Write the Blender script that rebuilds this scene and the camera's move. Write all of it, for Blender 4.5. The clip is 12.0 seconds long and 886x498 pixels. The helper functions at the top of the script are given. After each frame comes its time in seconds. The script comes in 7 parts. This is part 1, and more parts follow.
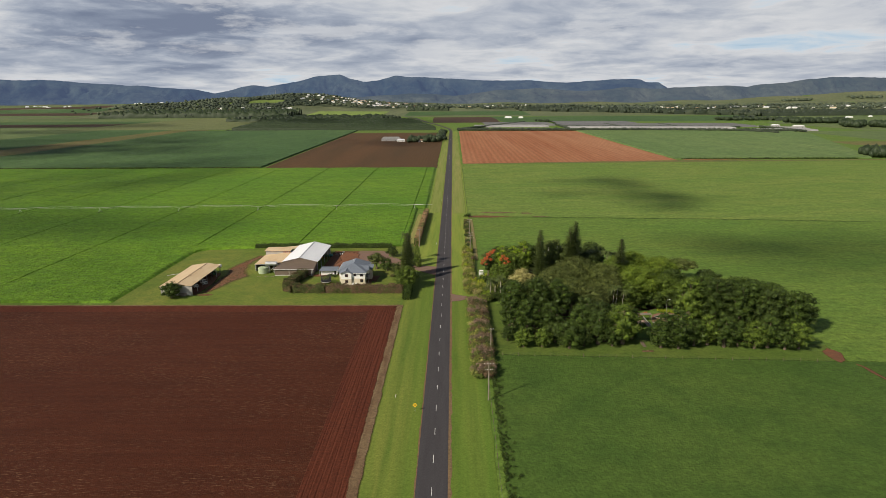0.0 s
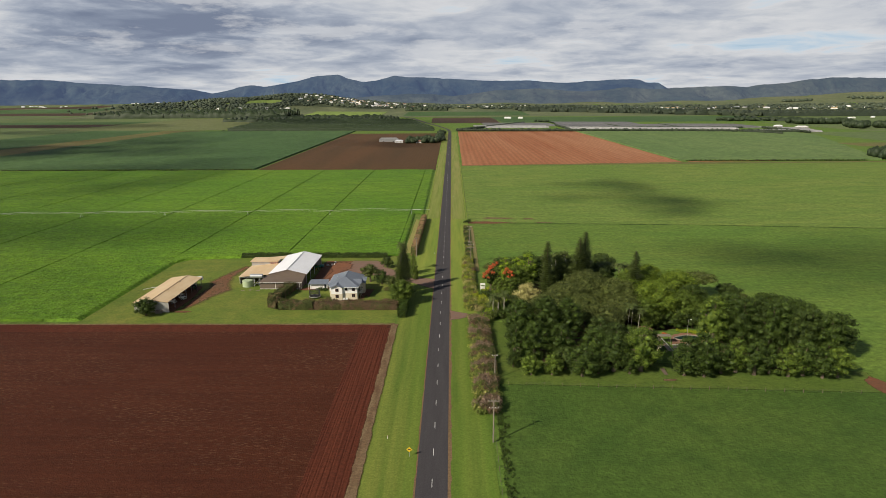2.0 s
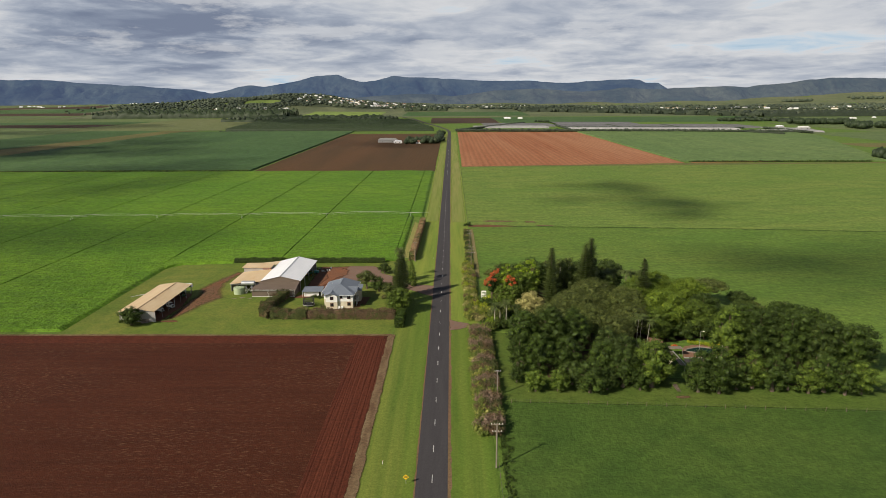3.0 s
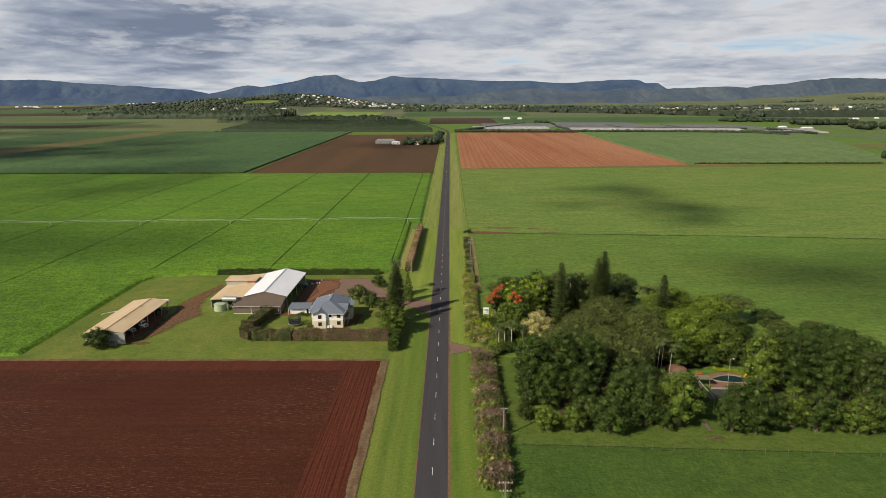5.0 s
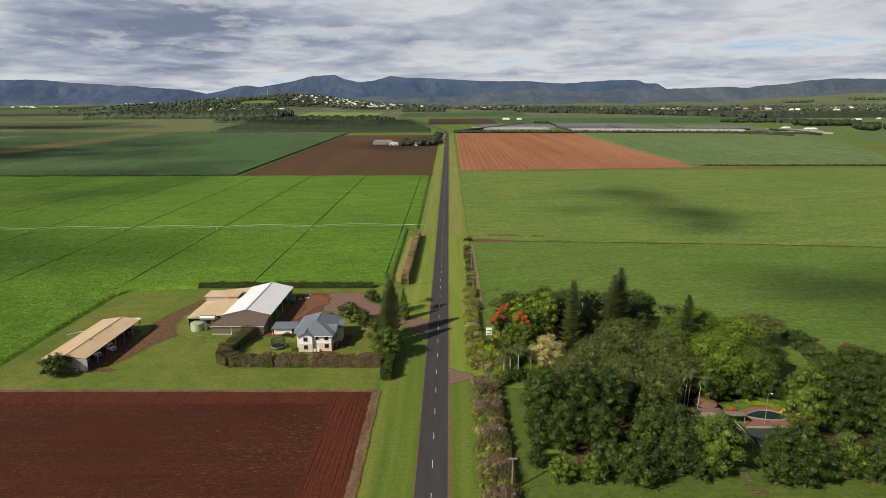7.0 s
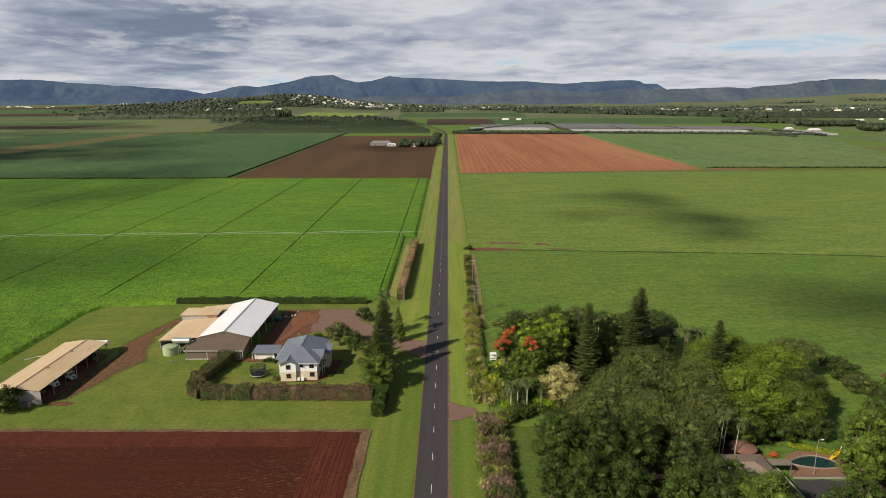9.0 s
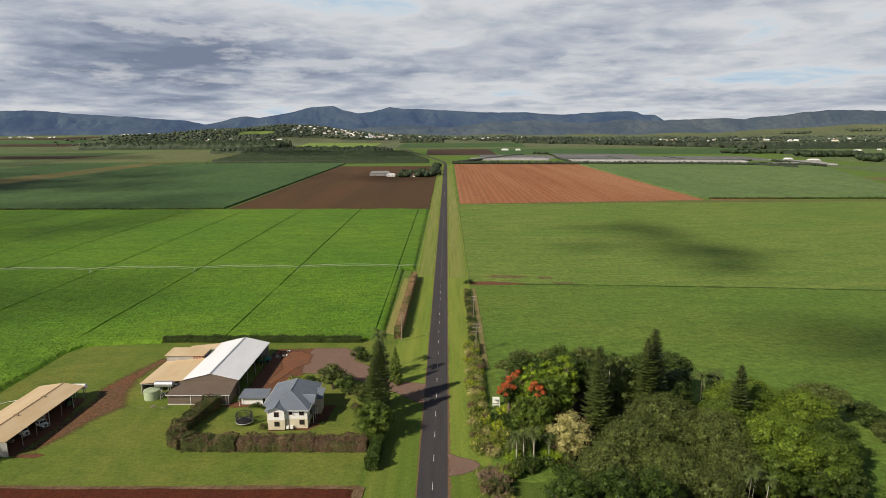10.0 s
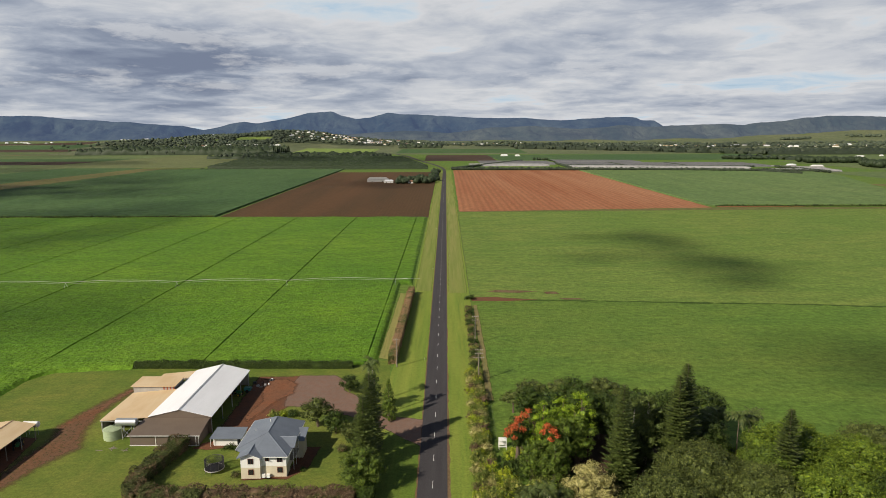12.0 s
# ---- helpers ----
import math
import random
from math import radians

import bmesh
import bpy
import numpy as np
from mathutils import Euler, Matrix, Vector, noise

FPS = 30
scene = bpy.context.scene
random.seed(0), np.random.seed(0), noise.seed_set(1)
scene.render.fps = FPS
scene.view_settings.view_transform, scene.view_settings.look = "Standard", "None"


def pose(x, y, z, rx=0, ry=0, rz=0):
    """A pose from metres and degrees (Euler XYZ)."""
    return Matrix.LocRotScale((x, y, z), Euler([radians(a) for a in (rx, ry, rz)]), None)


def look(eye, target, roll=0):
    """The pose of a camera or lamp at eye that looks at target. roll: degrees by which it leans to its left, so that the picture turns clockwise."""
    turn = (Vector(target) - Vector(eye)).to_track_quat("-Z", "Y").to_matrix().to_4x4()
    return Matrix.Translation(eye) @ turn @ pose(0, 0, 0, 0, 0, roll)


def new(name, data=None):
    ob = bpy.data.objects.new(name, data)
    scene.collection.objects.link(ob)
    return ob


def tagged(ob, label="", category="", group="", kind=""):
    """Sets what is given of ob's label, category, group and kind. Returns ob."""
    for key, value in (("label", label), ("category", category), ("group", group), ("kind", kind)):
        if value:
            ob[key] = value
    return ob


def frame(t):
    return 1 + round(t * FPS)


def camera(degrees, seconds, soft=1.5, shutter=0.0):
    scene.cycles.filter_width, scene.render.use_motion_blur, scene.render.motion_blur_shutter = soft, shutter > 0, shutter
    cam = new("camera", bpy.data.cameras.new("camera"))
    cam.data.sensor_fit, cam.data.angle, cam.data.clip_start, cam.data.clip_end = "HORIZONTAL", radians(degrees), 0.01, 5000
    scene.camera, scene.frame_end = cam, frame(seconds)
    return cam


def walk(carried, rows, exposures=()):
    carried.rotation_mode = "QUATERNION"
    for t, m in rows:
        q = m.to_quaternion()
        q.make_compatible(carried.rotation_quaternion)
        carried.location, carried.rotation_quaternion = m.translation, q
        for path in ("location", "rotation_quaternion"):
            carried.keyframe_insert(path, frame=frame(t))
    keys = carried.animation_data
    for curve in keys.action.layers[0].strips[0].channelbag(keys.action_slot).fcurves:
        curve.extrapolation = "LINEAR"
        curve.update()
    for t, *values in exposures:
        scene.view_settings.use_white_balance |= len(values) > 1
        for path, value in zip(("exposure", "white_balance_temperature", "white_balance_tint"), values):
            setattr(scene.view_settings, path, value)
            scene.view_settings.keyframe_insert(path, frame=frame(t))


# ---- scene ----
cam = camera(70.0, 12.0, 0.6)
PATH = [
    (0.0, look((3.589, -8.494, 79.197), (1.954, 88.697, 55.718), -0.37)),
    (1.5, look((3.407, 7.605, 78.986), (1.914, 104.805, 55.537), -0.35)),
    (3.0, look((3.225, 23.703, 78.775), (1.874, 120.913, 55.356), -0.32)),
    (4.5, look((3.044, 39.802, 78.565), (1.834, 137.021, 55.175), -0.30)),
    (6.0, look((2.862, 55.901, 78.354), (1.794, 153.128, 54.994), -0.27)),
    (7.5, look((2.680, 71.999, 78.143), (1.754, 169.236, 54.813), -0.25)),
    (8.7, look((2.534, 84.878, 77.974), (1.722, 182.121, 54.668), -0.23)),
    (9.2, look((2.474, 90.245, 77.904), (1.709, 187.490, 54.608), -0.22)),
    (9.3, look((2.462, 91.318, 77.890), (1.706, 188.564, 54.596), -0.22)),
    (9.4, look((2.450, 92.391, 77.876), (1.703, 189.676, 54.744), -0.22)),
    (9.5, look((2.438, 93.464, 77.862), (1.700, 190.882, 55.293), -0.22)),
    (9.6, look((2.425, 94.538, 77.848), (1.696, 192.120, 56.004), -0.22)),
    (9.8, look((2.401, 96.684, 77.819), (1.688, 194.614, 57.591), -0.21)),
    (10.0, look((2.377, 98.831, 77.791), (1.681, 197.051, 59.021), -0.21)),
    (10.2, look((2.353, 100.977, 77.763), (1.675, 199.334, 59.725), -0.21)),
    (10.4, look((2.328, 103.124, 77.735), (1.669, 201.504, 59.823), -0.20)),
    (10.8, look((2.280, 107.417, 77.679), (1.659, 205.797, 59.765), -0.20)),
    (12.0, look((2.134, 120.295, 77.510), (1.629, 218.675, 59.590), -0.18)),
]
walk(cam, PATH, [(0.0, 0.0), (12.0, 0.0)])

# ---- light: low sun behind the left shoulder, broken cloud ----
SUN_TO = Vector((-0.63, -0.53, 0.57)).normalized()
sun = new("sun", bpy.data.lights.new("sun", "SUN"))
sun.data.energy, sun.data.angle, sun.data.color = 5.0, radians(0.6), (1.0, 0.91, 0.76)
sun.matrix_world = look((0, 0, 500), Vector((0, 0, 500)) - SUN_TO)

world = bpy.data.worlds.new("sky")
scene.world = world
world.use_nodes = True
wn, wl = world.node_tree.nodes, world.node_tree.links
wn.clear()


def wnode(kind, **values):
    n = wn.new(kind)
    for k, v in values.items():
        n.inputs[k].default_value = v
    return n


def wmath(op, a, b=None):
    n = wn.new("ShaderNodeMath")
    n.operation = op
    for i, v in enumerate((a, b)):
        if v is None:
            continue
        if isinstance(v, (int, float)):
            n.inputs[i].default_value = v
        else:
            wl.new(v, n.inputs[i])
    return n.outputs[0]


nishita = wn.new("ShaderNodeTexSky")
nishita.sky_type, nishita.sun_disc = "NISHITA", False
nishita.sun_elevation, nishita.sun_rotation = math.asin(SUN_TO.z), math.atan2(SUN_TO.x, SUN_TO.y)
coord = wn.new("ShaderNodeTexCoord")
sep = wn.new("ShaderNodeSeparateXYZ")
wl.new(coord.outputs["Generated"], sep.inputs[0])
lift = wmath("ADD", wmath("MAXIMUM", sep.outputs["Z"], 0.0), 0.11)
deck = wn.new("ShaderNodeCombineXYZ")
wl.new(wmath("DIVIDE", sep.outputs["X"], lift), deck.inputs[0])
wl.new(wmath("DIVIDE", sep.outputs["Y"], lift), deck.inputs[1])
shift = wn.new("ShaderNodeMapping")
shift.inputs["Location"].default_value = (3.7, 1.3, 0.0)
wl.new(deck.outputs[0], shift.inputs[0])


def wnoise(scale, detail, rough, lac=2.0, warp=0.0):
    n = wnode("ShaderNodeTexNoise", Scale=scale, Detail=detail, Roughness=rough, Lacunarity=lac, Distortion=warp)
    wl.new(shift.outputs[0], n.inputs["Vector"])
    return n.outputs["Fac"]


def wramp(fac, stops):
    n = wn.new("ShaderNodeValToRGB")
    while len(n.color_ramp.elements) < len(stops):
        n.color_ramp.elements.new(0.5)
    for e, (p, c) in zip(n.color_ramp.elements, stops):
        e.position, e.color = p, (*c, 1)
    wl.new(fac, n.inputs[0])
    return n.outputs[0]


def wbell(slope, wide, up, tall):
    """A soft swelling of the cloud deck in one direction: sideways slope X/Y and height Z."""
    u = wmath("DIVIDE", wmath("SUBTRACT", wmath("DIVIDE", sep.outputs["X"], wmath("MAXIMUM", sep.outputs["Y"], 0.05)), slope), wide)
    v = wmath("DIVIDE", wmath("SUBTRACT", sep.outputs["Z"], up), tall)
    return wmath("EXPONENT", wmath("MULTIPLY", wmath("ADD", wmath("MULTIPLY", u, u), wmath("MULTIPLY", v, v)), -1.0))


big, fine = wnoise(0.75, 3.0, 0.5), wnoise(1.9, 11.0, 0.56, 2.1, 0.35)
body = wmath("ADD", wmath("MULTIPLY", big, 0.52), wmath("MULTIPLY", fine, 0.48))
# the heavy rain-grey mass in the north-west and the thin place in the north-east
body = wmath("ADD", body, wmath("MULTIPLY", wmath("MULTIPLY", wbell(-0.43, 0.24, 0.098, 0.042), fine), 0.62))
body = wmath("ADD", body, wmath("MULTIPLY", wbell(-0.60, 0.22, 0.040, 0.030), 0.07))
body = wmath("SUBTRACT", body, wmath("MULTIPLY", wbell(0.56, 0.14, 0.075, 0.028), 0.055))
body = wmath("SUBTRACT", body, wmath("MULTIPLY", wbell(0.10, 0.9, 0.0, 0.018), 0.03))
gaps = wmath("SUBTRACT", body, wmath("MULTIPLY", wmath("MAXIMUM", wmath("SUBTRACT", sep.outputs["Z"], 0.24), 0.0), 1.2))
cover = wramp(gaps, [(0.24, (0, 0, 0)), (0.34, (1, 1, 1))])
tone = wramp(body, [(0.33, (0.47, 0.62, 0.76)), (0.40, (0.63, 0.71, 0.78)), (0.44, (0.70, 0.71, 0.735)), (0.485, (0.61, 0.635, 0.675)), (0.53, (0.52, 0.555, 0.62)), (0.60, (0.40, 0.445, 0.53)), (0.70, (0.275, 0.32, 0.415)), (0.84, (0.20, 0.24, 0.335))])
blue = wnode("ShaderNodeBackground", Strength=0.05)
wl.new(nishita.outputs[0], blue.inputs[0])
# sunlit puffs standing out of the grey deck
high = wn.new("ShaderNodeMapping")
high.inputs["Scale"].default_value = (5.0, 5.0, 22.0)
wl.new(coord.outputs["Generated"], high.inputs[0])
puffs = wnode("ShaderNodeTexNoise", Scale=1.5, Detail=10.0, Roughness=0.62)
wl.new(high.outputs[0], puffs.inputs["Vector"])
bright = wn.new("ShaderNodeMix")
bright.data_type = "RGBA"
wl.new(wmath("MULTIPLY", wramp(puffs.outputs["Fac"], [(0.52, (0, 0, 0)), (0.62, (1, 1, 1))]), 0.55), bright.inputs[0])
wl.new(tone, bright.inputs[6])
bright.inputs[7].default_value = (0.72, 0.73, 0.75, 1)
cloudy = wnode("ShaderNodeBackground", Strength=0.92)
wl.new(bright.outputs[2], cloudy.inputs[0])
both = wn.new("ShaderNodeMixShader")
wl.new(cover, both.inputs[0])
wl.new(blue.outputs[0], both.inputs[1])
wl.new(cloudy.outputs[0], both.inputs[2])
wl.new(both.outputs[0], wn.new("ShaderNodeOutputWorld").inputs[0])


# ---- materials ----
class Mat:
    """A small builder for node materials; places are in world metres."""

    def __init__(self, name, rough=0.8, metal=0.0, spec=0.3):
        self.m = bpy.data.materials.new(name)
        self.m.use_nodes = True
        self.n, self.l = self.m.node_tree.nodes, self.m.node_tree.links
        self.b = self.n["Principled BSDF"]
        self.b.inputs["Roughness"].default_value = rough
        self.b.inputs["Metallic"].default_value = metal
        self.b.inputs["Specular IOR Level"].default_value = spec
        self.geo = self.n.new("ShaderNodeNewGeometry")

    def put(self, a, socket):
        if isinstance(a, (int, float)):
            socket.default_value = a
        elif isinstance(a, tuple):
            socket.default_value = (*a, 1)
        else:
            self.l.new(a, socket)

    def place(self, scale=(1, 1, 1), turn=0.0):
        n = self.n.new("ShaderNodeMapping")
        n.inputs["Scale"].default_value = scale
        n.inputs["Rotation"].default_value = (0, 0, radians(turn))
        self.l.new(self.geo.outputs["Position"], n.inputs[0])
        return n.outputs[0]

    def noise(self, scale, detail=3.0, rough=0.55, stretch=(1, 1, 1), turn=0.0):
        n = self.n.new("ShaderNodeTexNoise")
        n.inputs["Scale"].default_value, n.inputs["Detail"].default_value, n.inputs["Roughness"].default_value = scale, detail, rough
        self.l.new(self.place(stretch, turn), n.inputs["Vector"])
        return n.outputs["Fac"]

    def wave(self, scale, axis="X", distort=1.0, detail=2.0, turn=0.0):
        n = self.n.new("ShaderNodeTexWave")
        n.bands_direction = axis
        n.inputs["Scale"].default_value, n.inputs["Distortion"].default_value, n.inputs["Detail"].default_value = scale, distort, detail
        self.l.new(self.place((1, 1, 1), turn), n.inputs["Vector"])
        return n.outputs["Fac"]

    def ramp(self, fac, stops):
        n = self.n.new("ShaderNodeValToRGB")
        while len(n.color_ramp.elements) < len(stops):
            n.color_ramp.elements.new(0.5)
        for e, (p, c) in zip(n.color_ramp.elements, stops):
            e.position, e.color = p, ((*c, 1) if isinstance(c, tuple) else (c, c, c, 1))
        self.l.new(fac, n.inputs[0])
        return n.outputs[0]

    def mix(self, fac, a, b, how="MIX"):
        n = self.n.new("ShaderNodeMix")
        n.data_type, n.blend_type = "RGBA", how
        self.put(fac, n.inputs[0])
        self.put(a, n.inputs[6])
        self.put(b, n.inputs[7])
        return n.outputs[2]

    def bump(self, height, depth, strength=1.0):
        n = self.n.new("ShaderNodeBump")
        n.inputs["Distance"].default_value, n.inputs["Strength"].default_value = depth, strength
        self.l.new(height, n.inputs["Height"])
        self.l.new(n.outputs[0], self.b.inputs["Normal"])
        return self

    def colour(self, c):
        self.put(c, self.b.inputs["Base Color"])
        return self


def field_mat(name, a, b, c, big=0.012, mid=0.12, fine=1.6, depth=0.15, stretch=(1, 1, 1), rough=0.9, rows=None, fleck=None, grainy=0.6):
    """Vegetation or soil seen from the air: three tones at three scales, and relief."""
    k = Mat(name, rough, 0, 0.15)
    large = k.noise(big, 4, 0.6, stretch)
    middle = k.noise(mid, 4, 0.6, stretch)
    small = k.noise(fine, 3, 0.6)
    col = k.mix(k.ramp(large, [(0.36, 0.0), (0.64, 1.0)]), a, b)
    col = k.mix(k.ramp(middle, [(0.42, 0.0), (0.70, 0.75)]), col, c)
    col = k.mix(0.65, col, k.ramp(small, [(0.25, 0.55), (0.75, 1.15)]), "MULTIPLY")
    grain = k.noise(fine * 0.36, 5, 0.72, (1, 1.25, 1))
    col = k.mix(grainy, col, k.ramp(grain, [(0.34, 0.45), (0.62, 1.12)]), "MULTIPLY")
    if rows:
        scale, axis, amount = rows
        col = k.mix(amount, col, k.ramp(k.wave(scale, axis, 0.6), [(0.0, 0.55), (1.0, 1.0)]), "MULTIPLY")
    if fleck:
        tone, stretchy, amount = fleck
        spots = k.noise(1.9, 6, 0.75, stretchy)
        area = k.noise(0.035, 3, 0.6, (0.5, 1, 1))
        dots = k.mix(1.0, k.ramp(spots, [(0.55, 0.0), (0.64, 1.0)]), k.ramp(area, [(0.38, 0.15), (0.62, 1.0)]), "MULTIPLY")
        col = k.mix(k.mix(1.0, dots, (amount, amount, amount), "MULTIPLY"), col, tone)
    return k.colour(col).bump(small, depth).m


def leaf_mat(name, a, b, c=None, rough=0.5, other=None, patch=0.22):
    """Leaves: tones that drift over the crown in clumps, a little from leaf to leaf and plant to plant; other: a second foliage colour in patches."""
    k = Mat(name, rough + 0.1, 0, 0.25)
    c = c or b
    part_of = lambda p, q, t: tuple(x + (y - x) * t for x, y in zip(p, q))
    col = k.ramp(k.geo.outputs["Random Per Island"], [(0.0, part_of(a, b, 0.15)), (0.65, b), (1.0, part_of(b, c, 0.8))])
    if other:
        col = k.mix(k.ramp(k.noise(patch, 4, 0.6), [(0.40, 0.0), (0.52, 1.0)]), col, k.ramp(k.geo.outputs["Random Per Island"], [(0.0, other[0]), (1.0, other[1])]))
    info = k.n.new("ShaderNodeObjectInfo")
    col = k.mix(0.45, col, k.ramp(info.outputs["Random"], [(0.0, 0.62), (1.0, 1.05)]), "MULTIPLY")
    col = k.mix(0.6, col, k.ramp(k.noise(0.55, 4, 0.6), [(0.3, 0.5), (0.68, 1.12)]), "MULTIPLY")
    k.colour(col)
    return k.m


def paint_mat(name, a, b=None, rough=0.6, metal=0.0, scale=0.8, depth=0.01, stretch=(1, 1, 1), ribs=None):
    k = Mat(name, rough, metal, 0.4)
    b = b or tuple(v * 0.78 for v in a)
    n = k.noise(scale, 5, 0.65, stretch)
    col = k.mix(k.ramp(n, [(0.38, 0.0), (0.72, 1.0)]), a, b)
    if ribs:
        w = k.wave(ribs[0], ribs[1], 0.0, 0.0)
        col = k.mix(0.14, col, k.ramp(w, [(0.0, 0.7), (0.5, 1.0)]), "MULTIPLY")
        k.bump(w, 0.008)
    else:
        k.bump(k.noise(6.0, 3), depth)
    return k.colour(col).m


PASTURE = field_mat("pasture_grass", (0.135, 0.232, 0.036), (0.168, 0.24, 0.042), (0.10, 0.18, 0.03), 0.010, 0.06, 0.9, 0.35, (0.8, 1.7, 1), grainy=0.7)
DEEP_GRASS = field_mat("deep_green_grass", (0.068, 0.125, 0.021), (0.09, 0.145, 0.026), (0.05, 0.098, 0.017), 0.02, 0.09, 1.2, 0.25, grainy=0.5)
DRY_GRASS = field_mat("yellowing_pasture", (0.162, 0.252, 0.046), (0.212, 0.275, 0.058), (0.118, 0.20, 0.036), 0.012, 0.06, 0.8, 0.35, (0.8, 1.8, 1), grainy=0.65)
LAWN = field_mat("lawn_grass", (0.15, 0.208, 0.033), (0.215, 0.232, 0.047), (0.10, 0.158, 0.026), 0.045, 0.16, 2.2, 0.06, grainy=0.5)
VERGE = field_mat("mown_verge_grass", (0.125, 0.208, 0.027), (0.20, 0.235, 0.043), (0.085, 0.158, 0.022), 0.06, 0.36, 2.2, 0.05, (1, 0.05, 1), rows=(0.075, "X", 0.16), grainy=0.35)
FRESH_VERGE = field_mat("fresh_verge_grass", (0.20, 0.29, 0.040), (0.30, 0.33, 0.062), (0.135, 0.225, 0.032), 0.06, 0.36, 2.2, 0.05, (1, 0.05, 1), rows=(0.075, "X", 0.16), grainy=0.35)
SOIL = field_mat("ploughed_red_soil", (0.074, 0.0200, 0.0085), (0.086, 0.0245, 0.0106), (0.059, 0.0158, 0.0070), 0.02, 0.22, 2.2, 0.16, (0.2, 1, 1), 0.95, (0.11, "Y", 0.22), ((0.29, 0.18, 0.10), (0.28, 2.0, 1), 0.6), 0.45)
SOIL_ROWS = field_mat("furrowed_red_soil", (0.104, 0.027, 0.013), (0.12, 0.033, 0.016), (0.086, 0.022, 0.011), 0.02, 0.3, 2.5, 0.12, (1, 0.1, 1), 0.95)
STRAW = field_mat("dry_straw_margin", (0.185, 0.12, 0.066), (0.235, 0.165, 0.09), (0.12, 0.062, 0.034), 0.08, 0.5, 3.0, 0.1, (1, 0.2, 1))
SHOULDER = field_mat("worn_gravel_shoulder", (0.22, 0.125, 0.07), (0.24, 0.16, 0.085), (0.17, 0.13, 0.055), 0.08, 0.5, 3.0, 0.05, (1, 0.15, 1))
DIRT = field_mat("red_dirt_track", (0.175, 0.082, 0.047), (0.145, 0.07, 0.042), (0.225, 0.088, 0.042), 0.06, 0.25, 2.0, 0.04, grainy=0.3)
RED_FIELD = field_mat("tilled_orange_soil", (0.41, 0.165, 0.076), (0.50, 0.245, 0.13), (0.34, 0.12, 0.054), 0.006, 0.045, 0.4, 0.2, (1, 0.05, 1), 0.95, (0.045, "X", 0.4), grainy=0.5)
BROWN_FIELD = field_mat("tilled_brown_soil", (0.100, 0.058, 0.026), (0.130, 0.068, 0.031), (0.076, 0.048, 0.022), 0.006, 0.03, 0.4, 0.2, (1, 0.06, 1), 0.95, (0.08, "X", 0.2), grainy=0.35)
CROP = field_mat("leafy_green_crop", (0.118, 0.245, 0.018), (0.165, 0.29, 0.023), (0.09, 0.195, 0.015), 0.010, 0.07, 0.9, 0.5, (0.7, 1.2, 1), 0.75, grainy=0.75)
CANE = field_mat("blue_green_cane", (0.075, 0.142, 0.048), (0.095, 0.162, 0.054), (0.060, 0.118, 0.041), 0.004, 0.03, 0.35, 0.6, (1, 0.4, 1))
DRY_FIELD = field_mat("dry_stubble", (0.19, 0.17, 0.06), (0.15, 0.16, 0.05), (0.22, 0.16, 0.07), 0.004, 0.02, 0.3, 0.3)
DARK_SOIL = field_mat("dark_fallow_soil", (0.075, 0.048, 0.032), (0.095, 0.055, 0.035), (0.06, 0.04, 0.028), 0.004, 0.02, 0.3, 0.3)
EAST_GREEN = field_mat("young_green_cane", (0.145, 0.225, 0.074), (0.178, 0.25, 0.084), (0.118, 0.19, 0.062), 0.004, 0.03, 0.35, 0.5, (1, 0.4, 1))
ORANGE_EARTH = field_mat("rusty_orange_earth", (0.23, 0.105, 0.058), (0.2, 0.1, 0.06), (0.27, 0.105, 0.05), 0.06, 0.25, 2.0, 0.04, grainy=0.3)
# pasture colour greyed and paled to carry the haze of distance
FAR_HAZED = field_mat("hazed_far_pasture", (0.15, 0.18, 0.09), (0.19, 0.205, 0.105), (0.12, 0.148, 0.078), 0.003, 0.015, 0.2, 0.4)
LIME_FIELD = field_mat("bright_far_meadow", (0.23, 0.32, 0.075), (0.27, 0.35, 0.085), (0.19, 0.27, 0.065), 0.003, 0.015, 0.2, 0.4)
OLIVE_FIELD = field_mat("olive_far_field", (0.16, 0.185, 0.072), (0.19, 0.205, 0.085), (0.13, 0.16, 0.06), 0.003, 0.015, 0.2, 0.4)
# base colour greyed a little to stand in for distance haze
FAR_GREEN = field_mat("far_pasture", (0.14, 0.195, 0.07), (0.18, 0.222, 0.085), (0.11, 0.16, 0.058), 0.003, 0.015, 0.2, 0.4)
ASPHALT = field_mat("worn_asphalt", (0.066, 0.061, 0.064), (0.078, 0.072, 0.074), (0.056, 0.051, 0.054), 0.08, 0.6, 6.0, 0.01, (1, 0.05, 1), 0.85, grainy=0.2)
GRAVEL = field_mat("grey_gravel_drive", (0.215, 0.145, 0.112), (0.24, 0.16, 0.125), (0.235, 0.125, 0.085), 0.1, 0.5, 4.0, 0.03, grainy=0.2)
LINE = paint_mat("white_road_paint", (0.75, 0.75, 0.72), rough=0.7)

